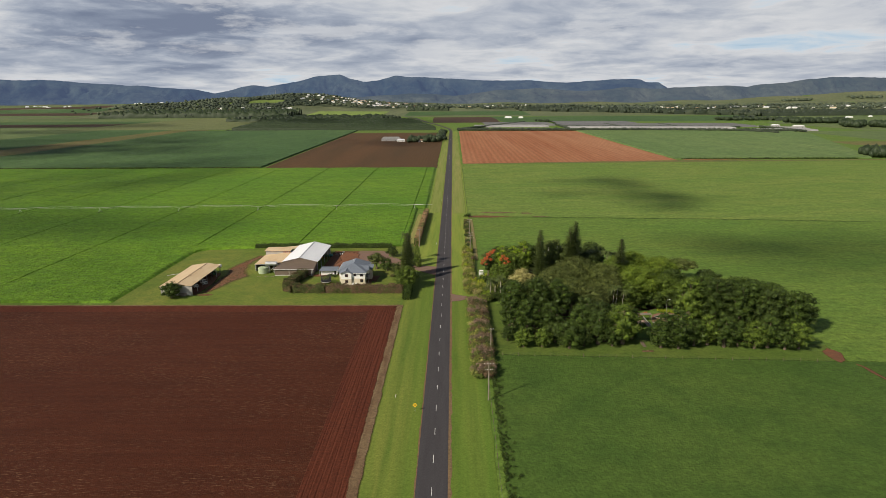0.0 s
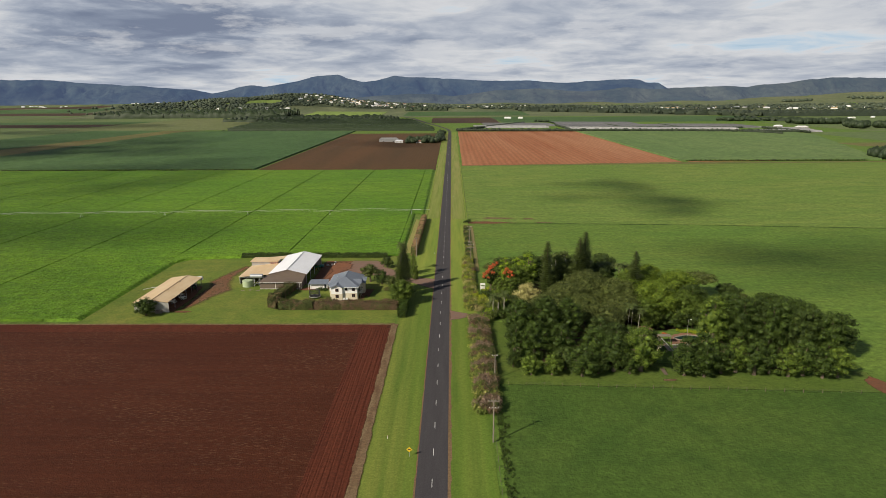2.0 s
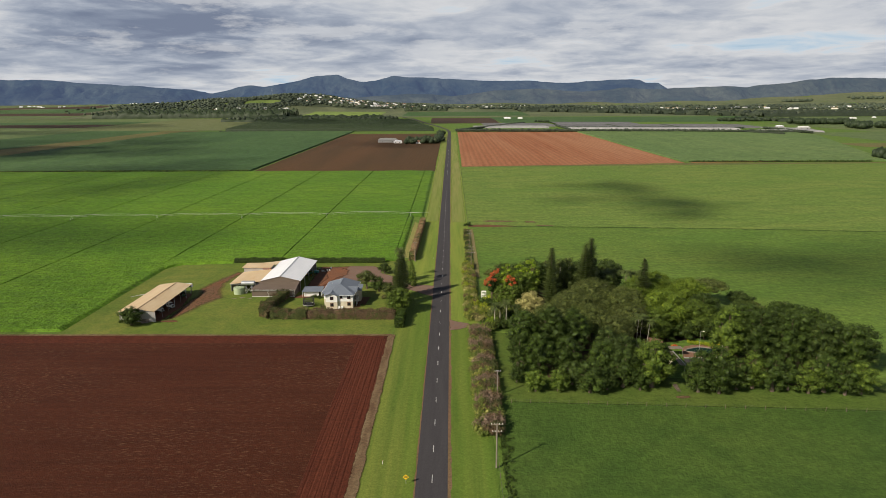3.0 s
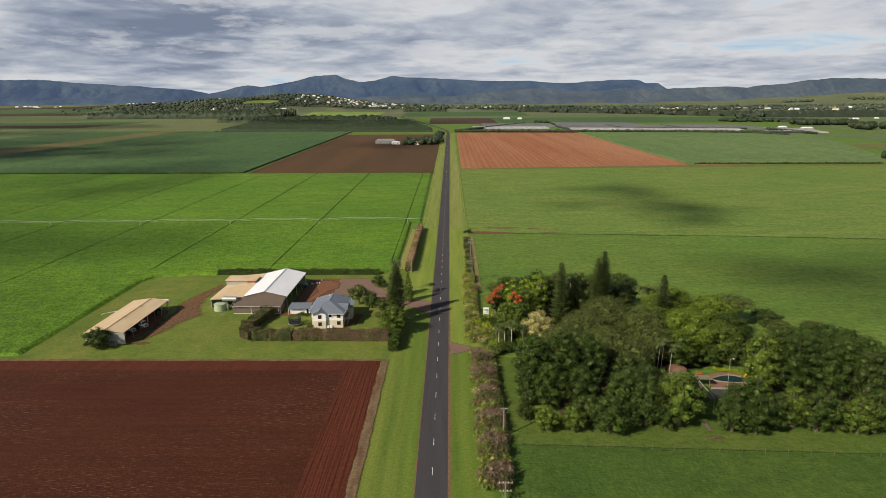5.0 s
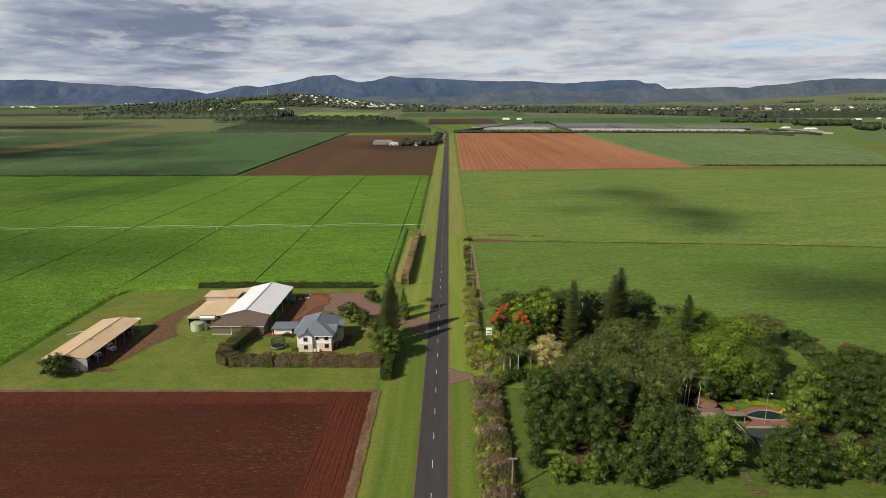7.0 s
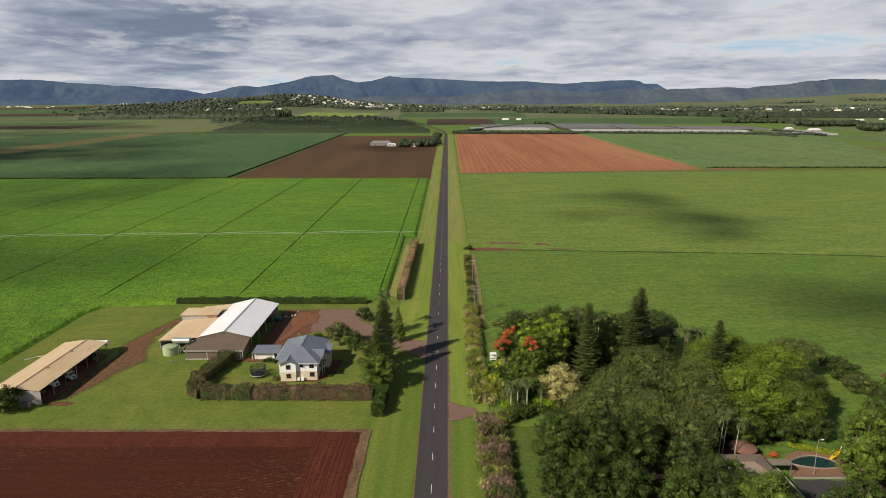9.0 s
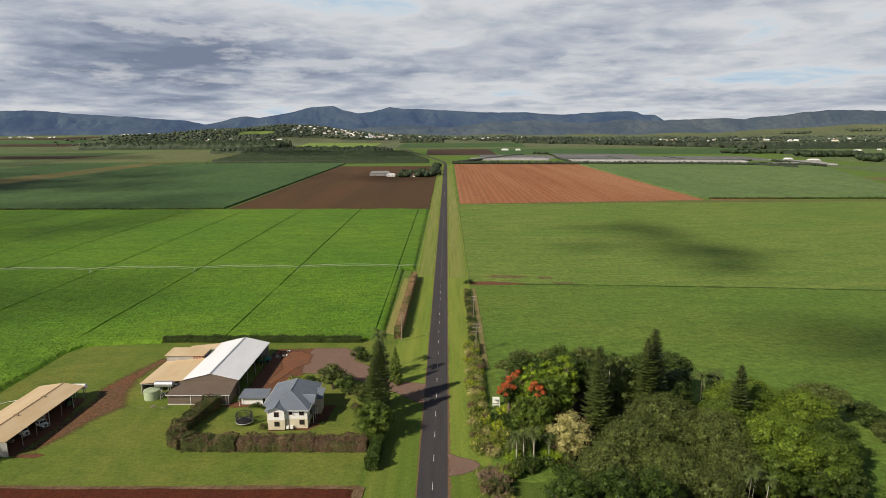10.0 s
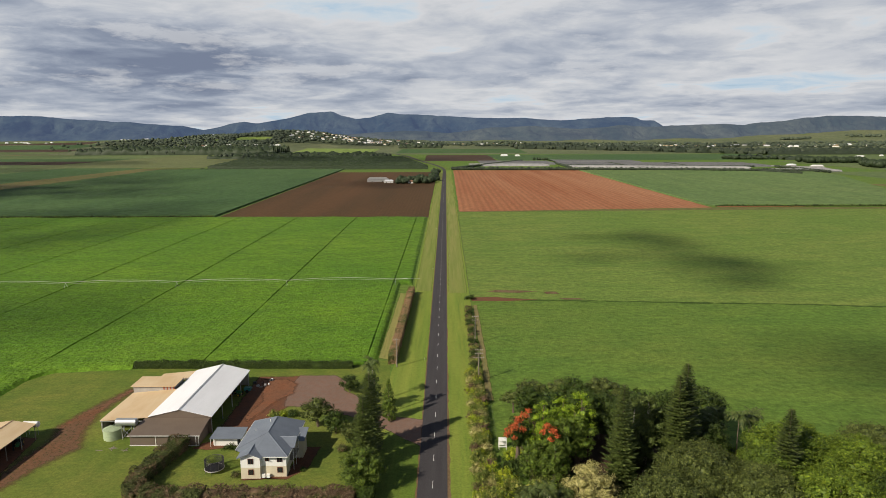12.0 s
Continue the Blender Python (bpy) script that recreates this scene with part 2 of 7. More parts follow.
LEAF = {
    "dark": leaf_mat("dark_leaves", (0.020, 0.036, 0.007), (0.046, 0.074, 0.011), (0.098, 0.132, 0.021)),
    "mid": leaf_mat("green_leaves", (0.020, 0.037, 0.005), (0.046, 0.078, 0.009), (0.10, 0.145, 0.017)),
    "grey": leaf_mat("grey_green_leaves", (0.036, 0.050, 0.011), (0.084, 0.108, 0.021), (0.18, 0.20, 0.046)),
    "lime": leaf_mat("lime_leaves", (0.09, 0.16, 0.008), (0.20, 0.30, 0.013), (0.34, 0.42, 0.024)),
    "yellow": leaf_mat("yellow_green_leaves", (0.13, 0.19, 0.011), (0.29, 0.36, 0.018), (0.48, 0.48, 0.032)),
    "cream": leaf_mat("cream_blossom", (0.15, 0.15, 0.04), (0.41, 0.37, 0.13), (0.54, 0.49, 0.22)),
    "red": leaf_mat("red_blossom", (0.14, 0.08, 0.02), (0.60, 0.10, 0.03), (0.75, 0.20, 0.07)),
    "pine": leaf_mat("pine_needles", (0.040, 0.062, 0.014), (0.085, 0.115, 0.023), (0.15, 0.18, 0.04)),
    "hedge": leaf_mat("brown_green_hedge_leaves", (0.07, 0.062, 0.022), (0.17, 0.112, 0.058), (0.29, 0.168, 0.112), 0.6, ((0.045, 0.06, 0.015), (0.115, 0.13, 0.035)), 0.3),
    "brown": leaf_mat("dry_pink_brown_leaves", (0.10, 0.082, 0.042), (0.27, 0.18, 0.125), (0.42, 0.30, 0.22)),
    "dome": leaf_mat("glossy_dark_leaves", (0.016, 0.029, 0.003), (0.040, 0.070, 0.007), (0.095, 0.145, 0.014)),
    "fresh": leaf_mat("fresh_green_leaves", (0.042, 0.072, 0.009), (0.095, 0.145, 0.015), (0.18, 0.235, 0.026)),
    "bright": leaf_mat("yellowish_green_leaves", (0.044, 0.078, 0.007), (0.115, 0.172, 0.013), (0.24, 0.30, 0.025)),
    "clipped": leaf_mat("clipped_hedge_leaves", (0.06, 0.072, 0.018), (0.12, 0.13, 0.034), (0.2, 0.15, 0.075), 0.6, ((0.10, 0.07, 0.035), (0.24, 0.15, 0.09)), 0.3),
    "tan": leaf_mat("sun_dried_hedge_leaves", (0.05, 0.07, 0.014), (0.11, 0.135, 0.028), (0.17, 0.19, 0.045), 0.5, ((0.25, 0.16, 0.075), (0.46, 0.30, 0.17)), 0.16),
    "croton": leaf_mat("variegated_leaves", (0.13, 0.16, 0.02), (0.32, 0.34, 0.055), (0.60, 0.53, 0.2), 0.5, ((0.07, 0.105, 0.015), (0.20, 0.24, 0.045)), 0.5),
    "palm": leaf_mat("palm_fronds", (0.035, 0.060, 0.014), (0.080, 0.110, 0.025), (0.150, 0.160, 0.050)),
    # farmid and forest: distance haze mixed into the leaf colour, paler and bluer
    "farmid": leaf_mat("hazed_hill_tree_crowns", (0.052, 0.072, 0.048), (0.082, 0.104, 0.064), (0.12, 0.145, 0.086)),
    "forest": leaf_mat("hazed_distant_tree_crowns", (0.030, 0.042, 0.026), (0.047, 0.062, 0.037), (0.078, 0.094, 0.056)),
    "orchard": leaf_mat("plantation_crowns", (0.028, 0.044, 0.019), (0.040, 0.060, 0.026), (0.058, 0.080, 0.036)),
}
BARK = paint_mat("grey_brown_bark", (0.16, 0.12, 0.085), (0.08, 0.06, 0.045), 0.9, 0, 2.0, 0.05, (1, 1, 0.2))
PALE_BARK = paint_mat("pale_palm_bark", (0.42, 0.39, 0.33), (0.30, 0.27, 0.22), 0.85, 0, 2.0, 0.02)
STONE_WALL = paint_mat("cream_render", (0.62, 0.56, 0.42), (0.55, 0.48, 0.36), 0.8, 0, 0.5)
WHITE = paint_mat("white_painted_wall", (0.80, 0.79, 0.75), (0.72, 0.71, 0.66), 0.6, 0, 0.5)
SLATE = paint_mat("blue_grey_roof_sheet", (0.19, 0.215, 0.255), (0.155, 0.175, 0.21), 0.45, 0.1, 0.3, 0.01, (1, 1, 1), (1.3, "X"))
SILVER = paint_mat("silver_roof_sheet", (0.90, 0.90, 0.92), (0.82, 0.82, 0.84), 0.42, 0.0, 0.25, 0.01, (1, 0.2, 1), (1.2, "Y"))
TAN = paint_mat("tan_roof_sheet", (0.72, 0.55, 0.34), (0.62, 0.43, 0.23), 0.5, 0.1, 0.2, 0.01, (1, 0.3, 1), (1.2, "Y"))
BROWN_SHED = paint_mat("brown_shed_sheet", (0.165, 0.125, 0.095), (0.14, 0.105, 0.08), 0.6, 0.1, 0.3, 0.01, (1, 1, 1), (1.6, "X"))
GREY_SHEET = paint_mat("weathered_grey_sheet", (0.42, 0.41, 0.39), (0.33, 0.31, 0.29), 0.55, 0.2, 0.6, 0.01, (1, 1, 0.3), (1.6, "X"))
RIDGE_CAP = paint_mat("rusty_ridge_cap", (0.33, 0.24, 0.15), (0.24, 0.15, 0.08), 0.7)
STEEL = paint_mat("galvanised_steel", (0.55, 0.56, 0.57), (0.45, 0.46, 0.47), 0.4, 0.7)
DARK_STEEL = paint_mat("dark_steel", (0.09, 0.085, 0.08), (0.06, 0.055, 0.05), 0.6, 0.4)
TANK_GREEN = paint_mat("pale_green_poly", (0.40, 0.47, 0.30), (0.34, 0.40, 0.25), 0.5)
GLASS_DARK = Mat("window_glass", 0.08, 0, 0.6).colour((0.02, 0.022, 0.025)).m
WINDOW_WOOD = paint_mat("dark_red_window_frame", (0.15, 0.055, 0.035), rough=0.5)
TIMBER = paint_mat("weathered_timber", (0.26, 0.22, 0.18), (0.17, 0.14, 0.11), 0.9, 0, 1.5)
TERRACOTTA = paint_mat("terracotta_paving", (0.25, 0.135, 0.085), (0.20, 0.105, 0.065), 0.8)
THATCH = paint_mat("brown_thatch", (0.24, 0.125, 0.085), (0.17, 0.09, 0.062), 0.95, 0, 3.0, 0.06, (1, 1, 0.4))
WATER = Mat("pool_water", 0.06, 0, 0.5).colour((0.016, 0.045, 0.042)).m
YELLOW = paint_mat("yellow_plastic", (0.80, 0.52, 0.03), rough=0.4)
RUBBER = paint_mat("black_rubber", (0.025, 0.025, 0.025), rough=0.8)
BLACK_NET = paint_mat("black_net", (0.03, 0.03, 0.035), rough=0.8)
PINK_ROOF = paint_mat("pinkish_tile_roof", (0.29, 0.225, 0.18), (0.23, 0.175, 0.14), 0.8, 0, 0.4, 0.01, (1, 1, 1), (1.0, "X"))
NETTING = field_mat("pale_crop_netting", (0.42, 0.41, 0.40), (0.34, 0.33, 0.33), (0.48, 0.46, 0.45), 0.01, 0.05, 0.3, 0.1)
RED_PLASTIC = paint_mat("red_orange_rust", (0.36, 0.10, 0.05), rough=0.7)
TEAL = paint_mat("teal_machine_paint", (0.04, 0.22, 0.20), rough=0.4)
TRACTOR_GREEN = paint_mat("green_machine_paint", (0.03, 0.14, 0.05), rough=0.4)

def soft_edge(name, source, grip=0.55, width=0.28):
    """The same surface thinning out unevenly towards its rim, by the sheet's own edge value."""
    m = source.copy()
    m.name = name
    n, l = m.node_tree.nodes, m.node_tree.links
    rim = n.new("ShaderNodeAttribute")
    rim.attribute_name = "edge"
    geo = n.new("ShaderNodeNewGeometry")
    spots = n.new("ShaderNodeTexNoise")
    spots.inputs["Scale"].default_value, spots.inputs["Detail"].default_value, spots.inputs["Roughness"].default_value = 0.8, 7.0, 0.75
    l.new(geo.outputs["Position"], spots.inputs["Vector"])
    add = n.new("ShaderNodeMath")
    add.operation = "ADD"
    l.new(rim.outputs["Fac"], add.inputs[0])
    l.new(spots.outputs["Fac"], add.inputs[1])
    ramp = n.new("ShaderNodeValToRGB")
    half = n.new("ShaderNodeMath")
    half.operation = "MULTIPLY"
    half.inputs[1].default_value = 0.5
    l.new(add.outputs[0], half.inputs[0])
    ramp.color_ramp.elements[0].position, ramp.color_ramp.elements[1].position = grip * 0.5, (grip + width) * 0.5
    l.new(half.outputs[0], ramp.inputs[0])
    l.new(ramp.outputs[0], n["Principled BSDF"].inputs["Alpha"])
    return m


ORANGE_SOFT = soft_edge("orange_earth_thinning", ORANGE_EARTH, 0.65, 0.6)
TAN_GRASS_SOFT = soft_edge("tan_grass_thinning", field_mat("worn_tan_grass", (0.235, 0.21, 0.075), (0.27, 0.215, 0.1), (0.2, 0.2, 0.055), 0.05, 0.25, 2.0, 0.06, (1, 0.3, 1), grainy=0.4), 0.7)
DRY_VERGE_SOFT = soft_edge("dry_verge_thinning", field_mat("yellowing_verge_grass", (0.20, 0.27, 0.045), (0.33, 0.29, 0.105), (0.15, 0.22, 0.035), 0.05, 0.5, 2.2, 0.05, (1, 0.03, 1), grainy=0.35), 0.7)
STRIP_SOFT = soft_edge("olive_lawn_thinning", field_mat("olive_lawn", (0.10, 0.158, 0.026), (0.125, 0.168, 0.032), (0.08, 0.132, 0.022), 0.03, 0.15, 1.6, 0.15, grainy=0.5), 0.6)
PADDOCK_SOFT = soft_edge("deep_grass_thinning", DEEP_GRASS, 0.6)
TRACK_SOFT = soft_edge("worn_track_thinning", field_mat("dry_track_earth", (0.205, 0.108, 0.062), (0.18, 0.105, 0.06), (0.245, 0.10, 0.05), 0.06, 0.25, 2.0, 0.04, (1, 0.4, 1), grainy=0.4), 0.78, 0.55)
DIRT_SOFT, GRAVEL_SOFT, STRAW_SOFT = soft_edge("red_dirt_thinning", DIRT), soft_edge("gravel_thinning", GRAVEL, 0.55, 0.45), soft_edge("straw_thinning", STRAW)

# far hills: a forested backdrop; the haze of many kilometres is painted in as faint blue emission
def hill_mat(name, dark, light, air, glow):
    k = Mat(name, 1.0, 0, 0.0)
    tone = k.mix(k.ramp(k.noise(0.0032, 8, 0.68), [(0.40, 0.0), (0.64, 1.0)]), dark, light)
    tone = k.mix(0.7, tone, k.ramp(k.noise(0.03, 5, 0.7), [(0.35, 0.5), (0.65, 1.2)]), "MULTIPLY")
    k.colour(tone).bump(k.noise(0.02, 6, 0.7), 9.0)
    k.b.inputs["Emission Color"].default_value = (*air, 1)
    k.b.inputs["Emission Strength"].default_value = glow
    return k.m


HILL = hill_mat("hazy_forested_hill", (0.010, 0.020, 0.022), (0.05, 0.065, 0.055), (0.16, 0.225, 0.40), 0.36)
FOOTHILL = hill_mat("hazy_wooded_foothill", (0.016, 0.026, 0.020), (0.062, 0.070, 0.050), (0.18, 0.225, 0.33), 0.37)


# ---- building helpers ----
def thing(name, label, category, group="", kind="", at=None):
    ob = tagged(new(name), label, category, group, kind)
    if at is not None:
        ob.matrix_world = at
    return ob


def solid(name, verts, faces, material, parent=None, label="", smooth=False):
    """One mesh object out of vertices and faces."""
    me = bpy.data.meshes.new(name)
    me.from_pydata([tuple(v) for v in verts], [], [tuple(f) for f in faces])
    me.materials.append(material)
    if smooth:
        me.polygons.foreach_set("use_smooth", [True] * len(me.polygons))
    me.update()
    ob = new(name, me)
    if parent:
        ob.parent = parent
    return tagged(ob, label)


def part(name, bm, material, parent=None, label=""):
    me = bpy.data.meshes.new(name)
    bmesh.ops.recalc_face_normals(bm, faces=bm.faces)
    bm.to_mesh(me)
    bm.free()
    me.materials.append(material)
    ob = new(name, me)
    if parent:
        ob.parent = parent
    return tagged(ob, label)


def box_bm(boxes, bevel=0.0):
    """Boxes (x0, x1, y0, y1, z0, z1) in one bmesh."""
    bm = bmesh.new()
    for x0, x1, y0, y1, z0, z1 in boxes:
        m = Matrix.LocRotScale(((x0 + x1) / 2, (y0 + y1) / 2, (z0 + z1) / 2), None, (x1 - x0, y1 - y0, z1 - z0))
        bmesh.ops.create_cube(bm, size=1, matrix=m)
    if bevel:
        bmesh.ops.bevel(bm, geom=bm.edges[:], offset=bevel, segments=1, affect="EDGES")
    return bm


def box(name, dims, material, parent=None, label="", bevel=0.0):
    return part(name, box_bm([dims], bevel), material, parent, label)


def slab(name, outline, thick, material, parent=None, label=""):
    """A polygon in space, given thickness downwards."""
    n = len(outline)
    low = [(x, y, z - thick) for x, y, z in outline]
    faces = [tuple(range(n)), tuple(reversed(range(n, 2 * n)))]
    faces += [(i, i + n, (i + 1) % n + n, (i + 1) % n) for i in range(n)]
    bm = bmesh.new()
    vs = [bm.verts.new(p) for p in [*outline, *low]]
    for fc in faces:
        bm.faces.new([vs[i] for i in fc])
    return part(name, bm, material, parent, label)


def tube_bm(points, radii, sides=8, caps=True):
    """A round bar along points."""
    bm = bmesh.new()
    rings = []
    for i, p in enumerate(points):
        a = Vector(points[min(i + 1, len(points) - 1)]) - Vector(points[max(i - 1, 0)])
        q = a.to_track_quat("Z", "Y")
        r = radii[i] if isinstance(radii, (list, tuple)) else radii
        rings.append([bm.verts.new(Vector(p) + q @ Vector((r * math.cos(k * math.tau / sides), r * math.sin(k * math.tau / sides), 0))) for k in range(sides)])
    for a, b in zip(rings, rings[1:]):
        for k in range(sides):
            bm.faces.new((a[k], a[(k + 1) % sides], b[(k + 1) % sides], b[k]))
    if caps:
        bm.faces.new(list(reversed(rings[0])))
        bm.faces.new(rings[-1])
    return bm


def tube(name, points, radii, material, parent=None, label="", sides=8):
    return part(name, tube_bm(points, radii, sides), material, parent, label)


def sheet(name, outline, z, material, label, category="ground", jitter=0.0, step=4.0, seed=1, kind="structure"):
    """A flat piece of land with an uneven edge."""
    rnd = random.Random(seed)
    pts = []
    for (ax, ay), (bx, by) in zip(outline, outline[1:] + outline[:1]):
        n = max(1, int(math.hypot(bx - ax, by - ay) / step)) if jitter else 1
        for i in range(n):
            k = i / n
            pts.append((ax + (bx - ax) * k + rnd.uniform(-jitter, jitter), ay + (by - ay) * k + rnd.uniform(-jitter, jitter), z))
    bm = bmesh.new()
    bm.faces.new([bm.verts.new(p) for p in pts])
    bmesh.ops.triangulate(bm, faces=bm.faces[:])
    bm.normal_update()
    bm.faces.ensure_lookup_table()
    if bm.faces[0].normal.z < 0:
        bmesh.ops.reverse_faces(bm, faces=bm.faces[:])
    me = bpy.data.meshes.new(name)
    bm.to_mesh(me)
    bm.free()
    me.materials.append(material)
    return tagged(new(name, me), label, category, "", kind)


def soft_sheet(name, outline, z, material, label, category, inset=1.2, seed=1, kind="structure"):
    """A piece of bare ground whose rim fades unevenly into what lies round it."""
    rnd = random.Random(seed)
    area = sum(a[0] * b[1] - b[0] * a[1] for a, b in zip(outline, outline[1:] + outline[:1]))
    if area < 0:
        outline = outline[::-1]
    pts = []
    for (ax, ay), (bx, by) in zip(outline, outline[1:] + outline[:1]):
        L = math.hypot(bx - ax, by - ay)
        n = max(1, int(L / 2.0))
        for i in range(n):
            k = i / n
            pts.append(Vector((ax + (bx - ax) * k + rnd.uniform(-0.2, 0.2), ay + (by - ay) * k + rnd.uniform(-0.2, 0.2))))
    m = len(pts)
    rings = []
    for d in (inset * 0.6, -inset):
        ring = []
        for i, p in enumerate(pts):
            t = (pts[(i + 2) % m] - pts[(i - 2) % m]).normalized()
            ring.append((p.x + t.y * d, p.y - t.x * d, z + (0.004 if d < 0 else 0.0)))
        rings.append(ring)
    bm = bmesh.new()
    va, vb = [[bm.verts.new(p) for p in r] for r in rings]
    for i in range(m):
        bm.faces.new((va[i], va[(i + 1) % m], vb[(i + 1) % m], vb[i]))
    inner = bm.faces.new(vb)
    bmesh.ops.triangulate(bm, faces=[inner])
    bm.normal_update()
    me = bpy.data.meshes.new(name)
    bm.to_mesh(me)
    bm.free()
    rim = me.attributes.new("edge", "FLOAT", "POINT")
    rim.data.foreach_set("value", [-0.3] * m + [0.75] * m)
    me.materials.append(material)
    return tagged(new(name, me), label, category, "", kind)


def grid_sheet(name, xs, ys, height, material):
    """A sheet over a grid of x and y, with a height function on arrays."""
    gx, gy = np.meshgrid(np.asarray(xs, float), np.asarray(ys, float))
    gz = height(gx, gy)
    v = np.stack([gx, gy, gz], -1).reshape(-1, 3)
    nx, ny = len(xs), len(ys)
    i = (np.arange(ny - 1)[:, None] * nx + np.arange(nx - 1)[None]).ravel()
    f = np.stack([i, i + 1, i + nx + 1, i + nx], -1)
    return solid(name, v.tolist(), f.tolist(), material)


# ---- the land ----
def bell(x, y, cx, cy, sx, sy, h):
    return h * np.exp(-((x - cx) / sx) ** 2 - ((y - cy) / sy) ** 2)


def land(x, y):
    """Height of the far country: flat plain, a settled hill, and a long rise."""
    x, y = np.asarray(x, float), np.asarray(y, float)
    z = bell(x, y, -1060, 3750, 420, 460, 32) + bell(x, y, -1500, 3800, 900, 520, 22) + bell(x, y, -700, 3650, 300, 330, 36) + bell(x, y, -980, 3700, 130, 260, 8) + bell(x, y, 3000, 4250, 1000, 420, 62)
    z = z + 5.0 * np.sin(x * 0.011 + 1.0) * np.sin(y * 0.013) * np.clip((y - 3100) / 500, 0, 1)
    return z * np.clip((y - 2700) / 500, 0, 1) + 34.0 * np.clip((y - 2700) / 1600, 0, 1)


xs = np.r_[np.linspace(-4600, -800, 30), np.linspace(-700, 700, 29), np.linspace(800, 4600, 30)]
ys = np.r_[np.linspace(-1200, 1800, 31), np.linspace(1900, 5200, 56)]
tagged(grid_sheet("ground", xs, ys, lambda x, y: land(x, y) - 0.05, PASTURE), "wide green grass plain reaching to the far hills", "ground", "", "structure")

far_ground = grid_sheet("ground", np.linspace(-4500, 4500, 91), np.r_[2560, np.linspace(2600, 5150, 52)], lambda x, y: land(x, y) + 0.6 - 0.9 * (y < 2570), FAR_HAZED)
tagged(far_ground, "haze-greyed green country at the foot of the far hills", "ground", "", "structure")

ROAD_L, ROAD_R, ROAD_END = -4.4, 2.3, 1490.0
sheet("road", [(ROAD_L, -200), (ROAD_R, -200), (ROAD_R, ROAD_END), (ROAD_L, ROAD_END)], 0.06, ASPHALT, "straight dark asphalt country road between green verges", "road")
bend = [(-0.7, ROAD_END), (-7, 1590), (-25, 1720), (-48, 1850), (-80, 2020), (-140, 2400), (-215, 2690)]
bend_l = [(x - 3.3 - (y - 1490) * 0.004, y) for x, y in bend]
bend_r = [(x + 3.3 + (y - 1490) * 0.004, y) for x, y in bend]
sheet("road", bend_l + bend_r[::-1], 0.42, ASPHALT, "asphalt road bending away past the plantation", "road")
sheet("verge", [(x - 9, y) for x, y in bend_l] + [(x + 9, y) for x, y in bend_r[::-1]], 0.38, VERGE, "grass shoulder beside the bending road", "verge")
sheet("verge", [(-18.2, -200), (ROAD_L + 0.1, -200), (ROAD_L + 0.1, 276), (-16.6, 276)], 0.02, VERGE, "mown yellow-green grass verge with mowing stripes", "verge", 0.25, 6)
sheet("verge", [(-16.6, 276), (ROAD_L + 0.1, 276), (ROAD_L + 0.1, ROAD_END), (-14.5, ROAD_END), (-14.5, 420)], 0.024, FRESH_VERGE, "bright freshly mown verge beside the hedge", "verge", 0.25, 6)
sheet("verge", [(ROAD_R - 0.1, -200), (12.6, -200), (13.1, 235), (ROAD_R - 0.1, 235)], 0.02, VERGE, "mown green grass verge with mowing stripes", "verge", 0.2, 6, 2)
sheet("verge", [(ROAD_R - 0.1, 235), (13.1, 235), (13.4, 420), (13.4, ROAD_END), (ROAD_R - 0.1, ROAD_END)], 0.024, FRESH_VERGE, "bright freshly mown verge beside the bushes", "verge", 0.2, 6, 2)
sheet("shoulder", [(ROAD_R - 0.2, -200), (ROAD_R + 0.85, -200), (ROAD_R + 0.75, 230), (ROAD_R + 0.3, 330), (ROAD_R + 0.3, 1400), (ROAD_R - 0.2, 1400)], 0.04, SHOULDER, "worn reddish gravel edge of the road", "road edge", 0.22, 2, 3)
sheet("shoulder", [(ROAD_L - 0.3, -200), (ROAD_L + 0.2, -200), (ROAD_L + 0.2, 1400), (ROAD_L - 0.25, 1400)], 0.04, SHOULDER, "worn gravel edge of the road", "road edge", 0.14, 2, 4)

sheet("plough_field", [(-520, -250), (-17.5, -250), (-17.5, 225.4), (-520, 225.4)], 0.03, SOIL, "freshly ploughed dark red soil field", "field", 0.25, 3, 5)
hx = np.linspace(-28.6, -17.6, 110)
hy = np.linspace(-220, 222, 140)


def furrows(x, y):
    z = 0.10 + 0.02 * np.sin(y * 1.7 + x * 5) + 0.02 * np.sin(x * 4.3 + np.sin(y * 0.2))
    for c in (-27.4, -26.0, -24.6, -23.2, -21.4, -19.9, -18.6):
        z = z - 0.10 * np.exp(-((x - c - 0.15 * np.sin(y * 0.05 + c)) / 0.16) ** 2)
    return np.where((x == x.min()) | (x == x.max()), 0.02, np.maximum(z, 0.036))


tagged(grid_sheet("headland", hx, hy, furrows, SOIL_ROWS), "furrowed red soil headland along the field edge", "field", "", "structure")
sheet("headland", [(-520, 218.6), (-19.5, 218.6), (-19.5, 225.2), (-520, 225.2)], 0.04, SOIL_ROWS, "smooth red soil headland at the top of the field", "field", 0.2, 4, 70)
soft_sheet("field_margin", [(-18.8, -250), (-16.2, -250), (-16.1, 140), (-15.9, 226), (-18.5, 226.6), (-18.6, 140)], 0.17, STRAW_SOFT, "strip of dry straw between soil and verge", "field edge", 0.55, 6)
sheet("field_margin", [(-520, 225.2), (-18.5, 225.2), (-17.5, 226.6), (-520, 226.6)], 0.05, STRAW, "dry grassy strip along the ploughed field", "field edge", 0.25, 3, 7)

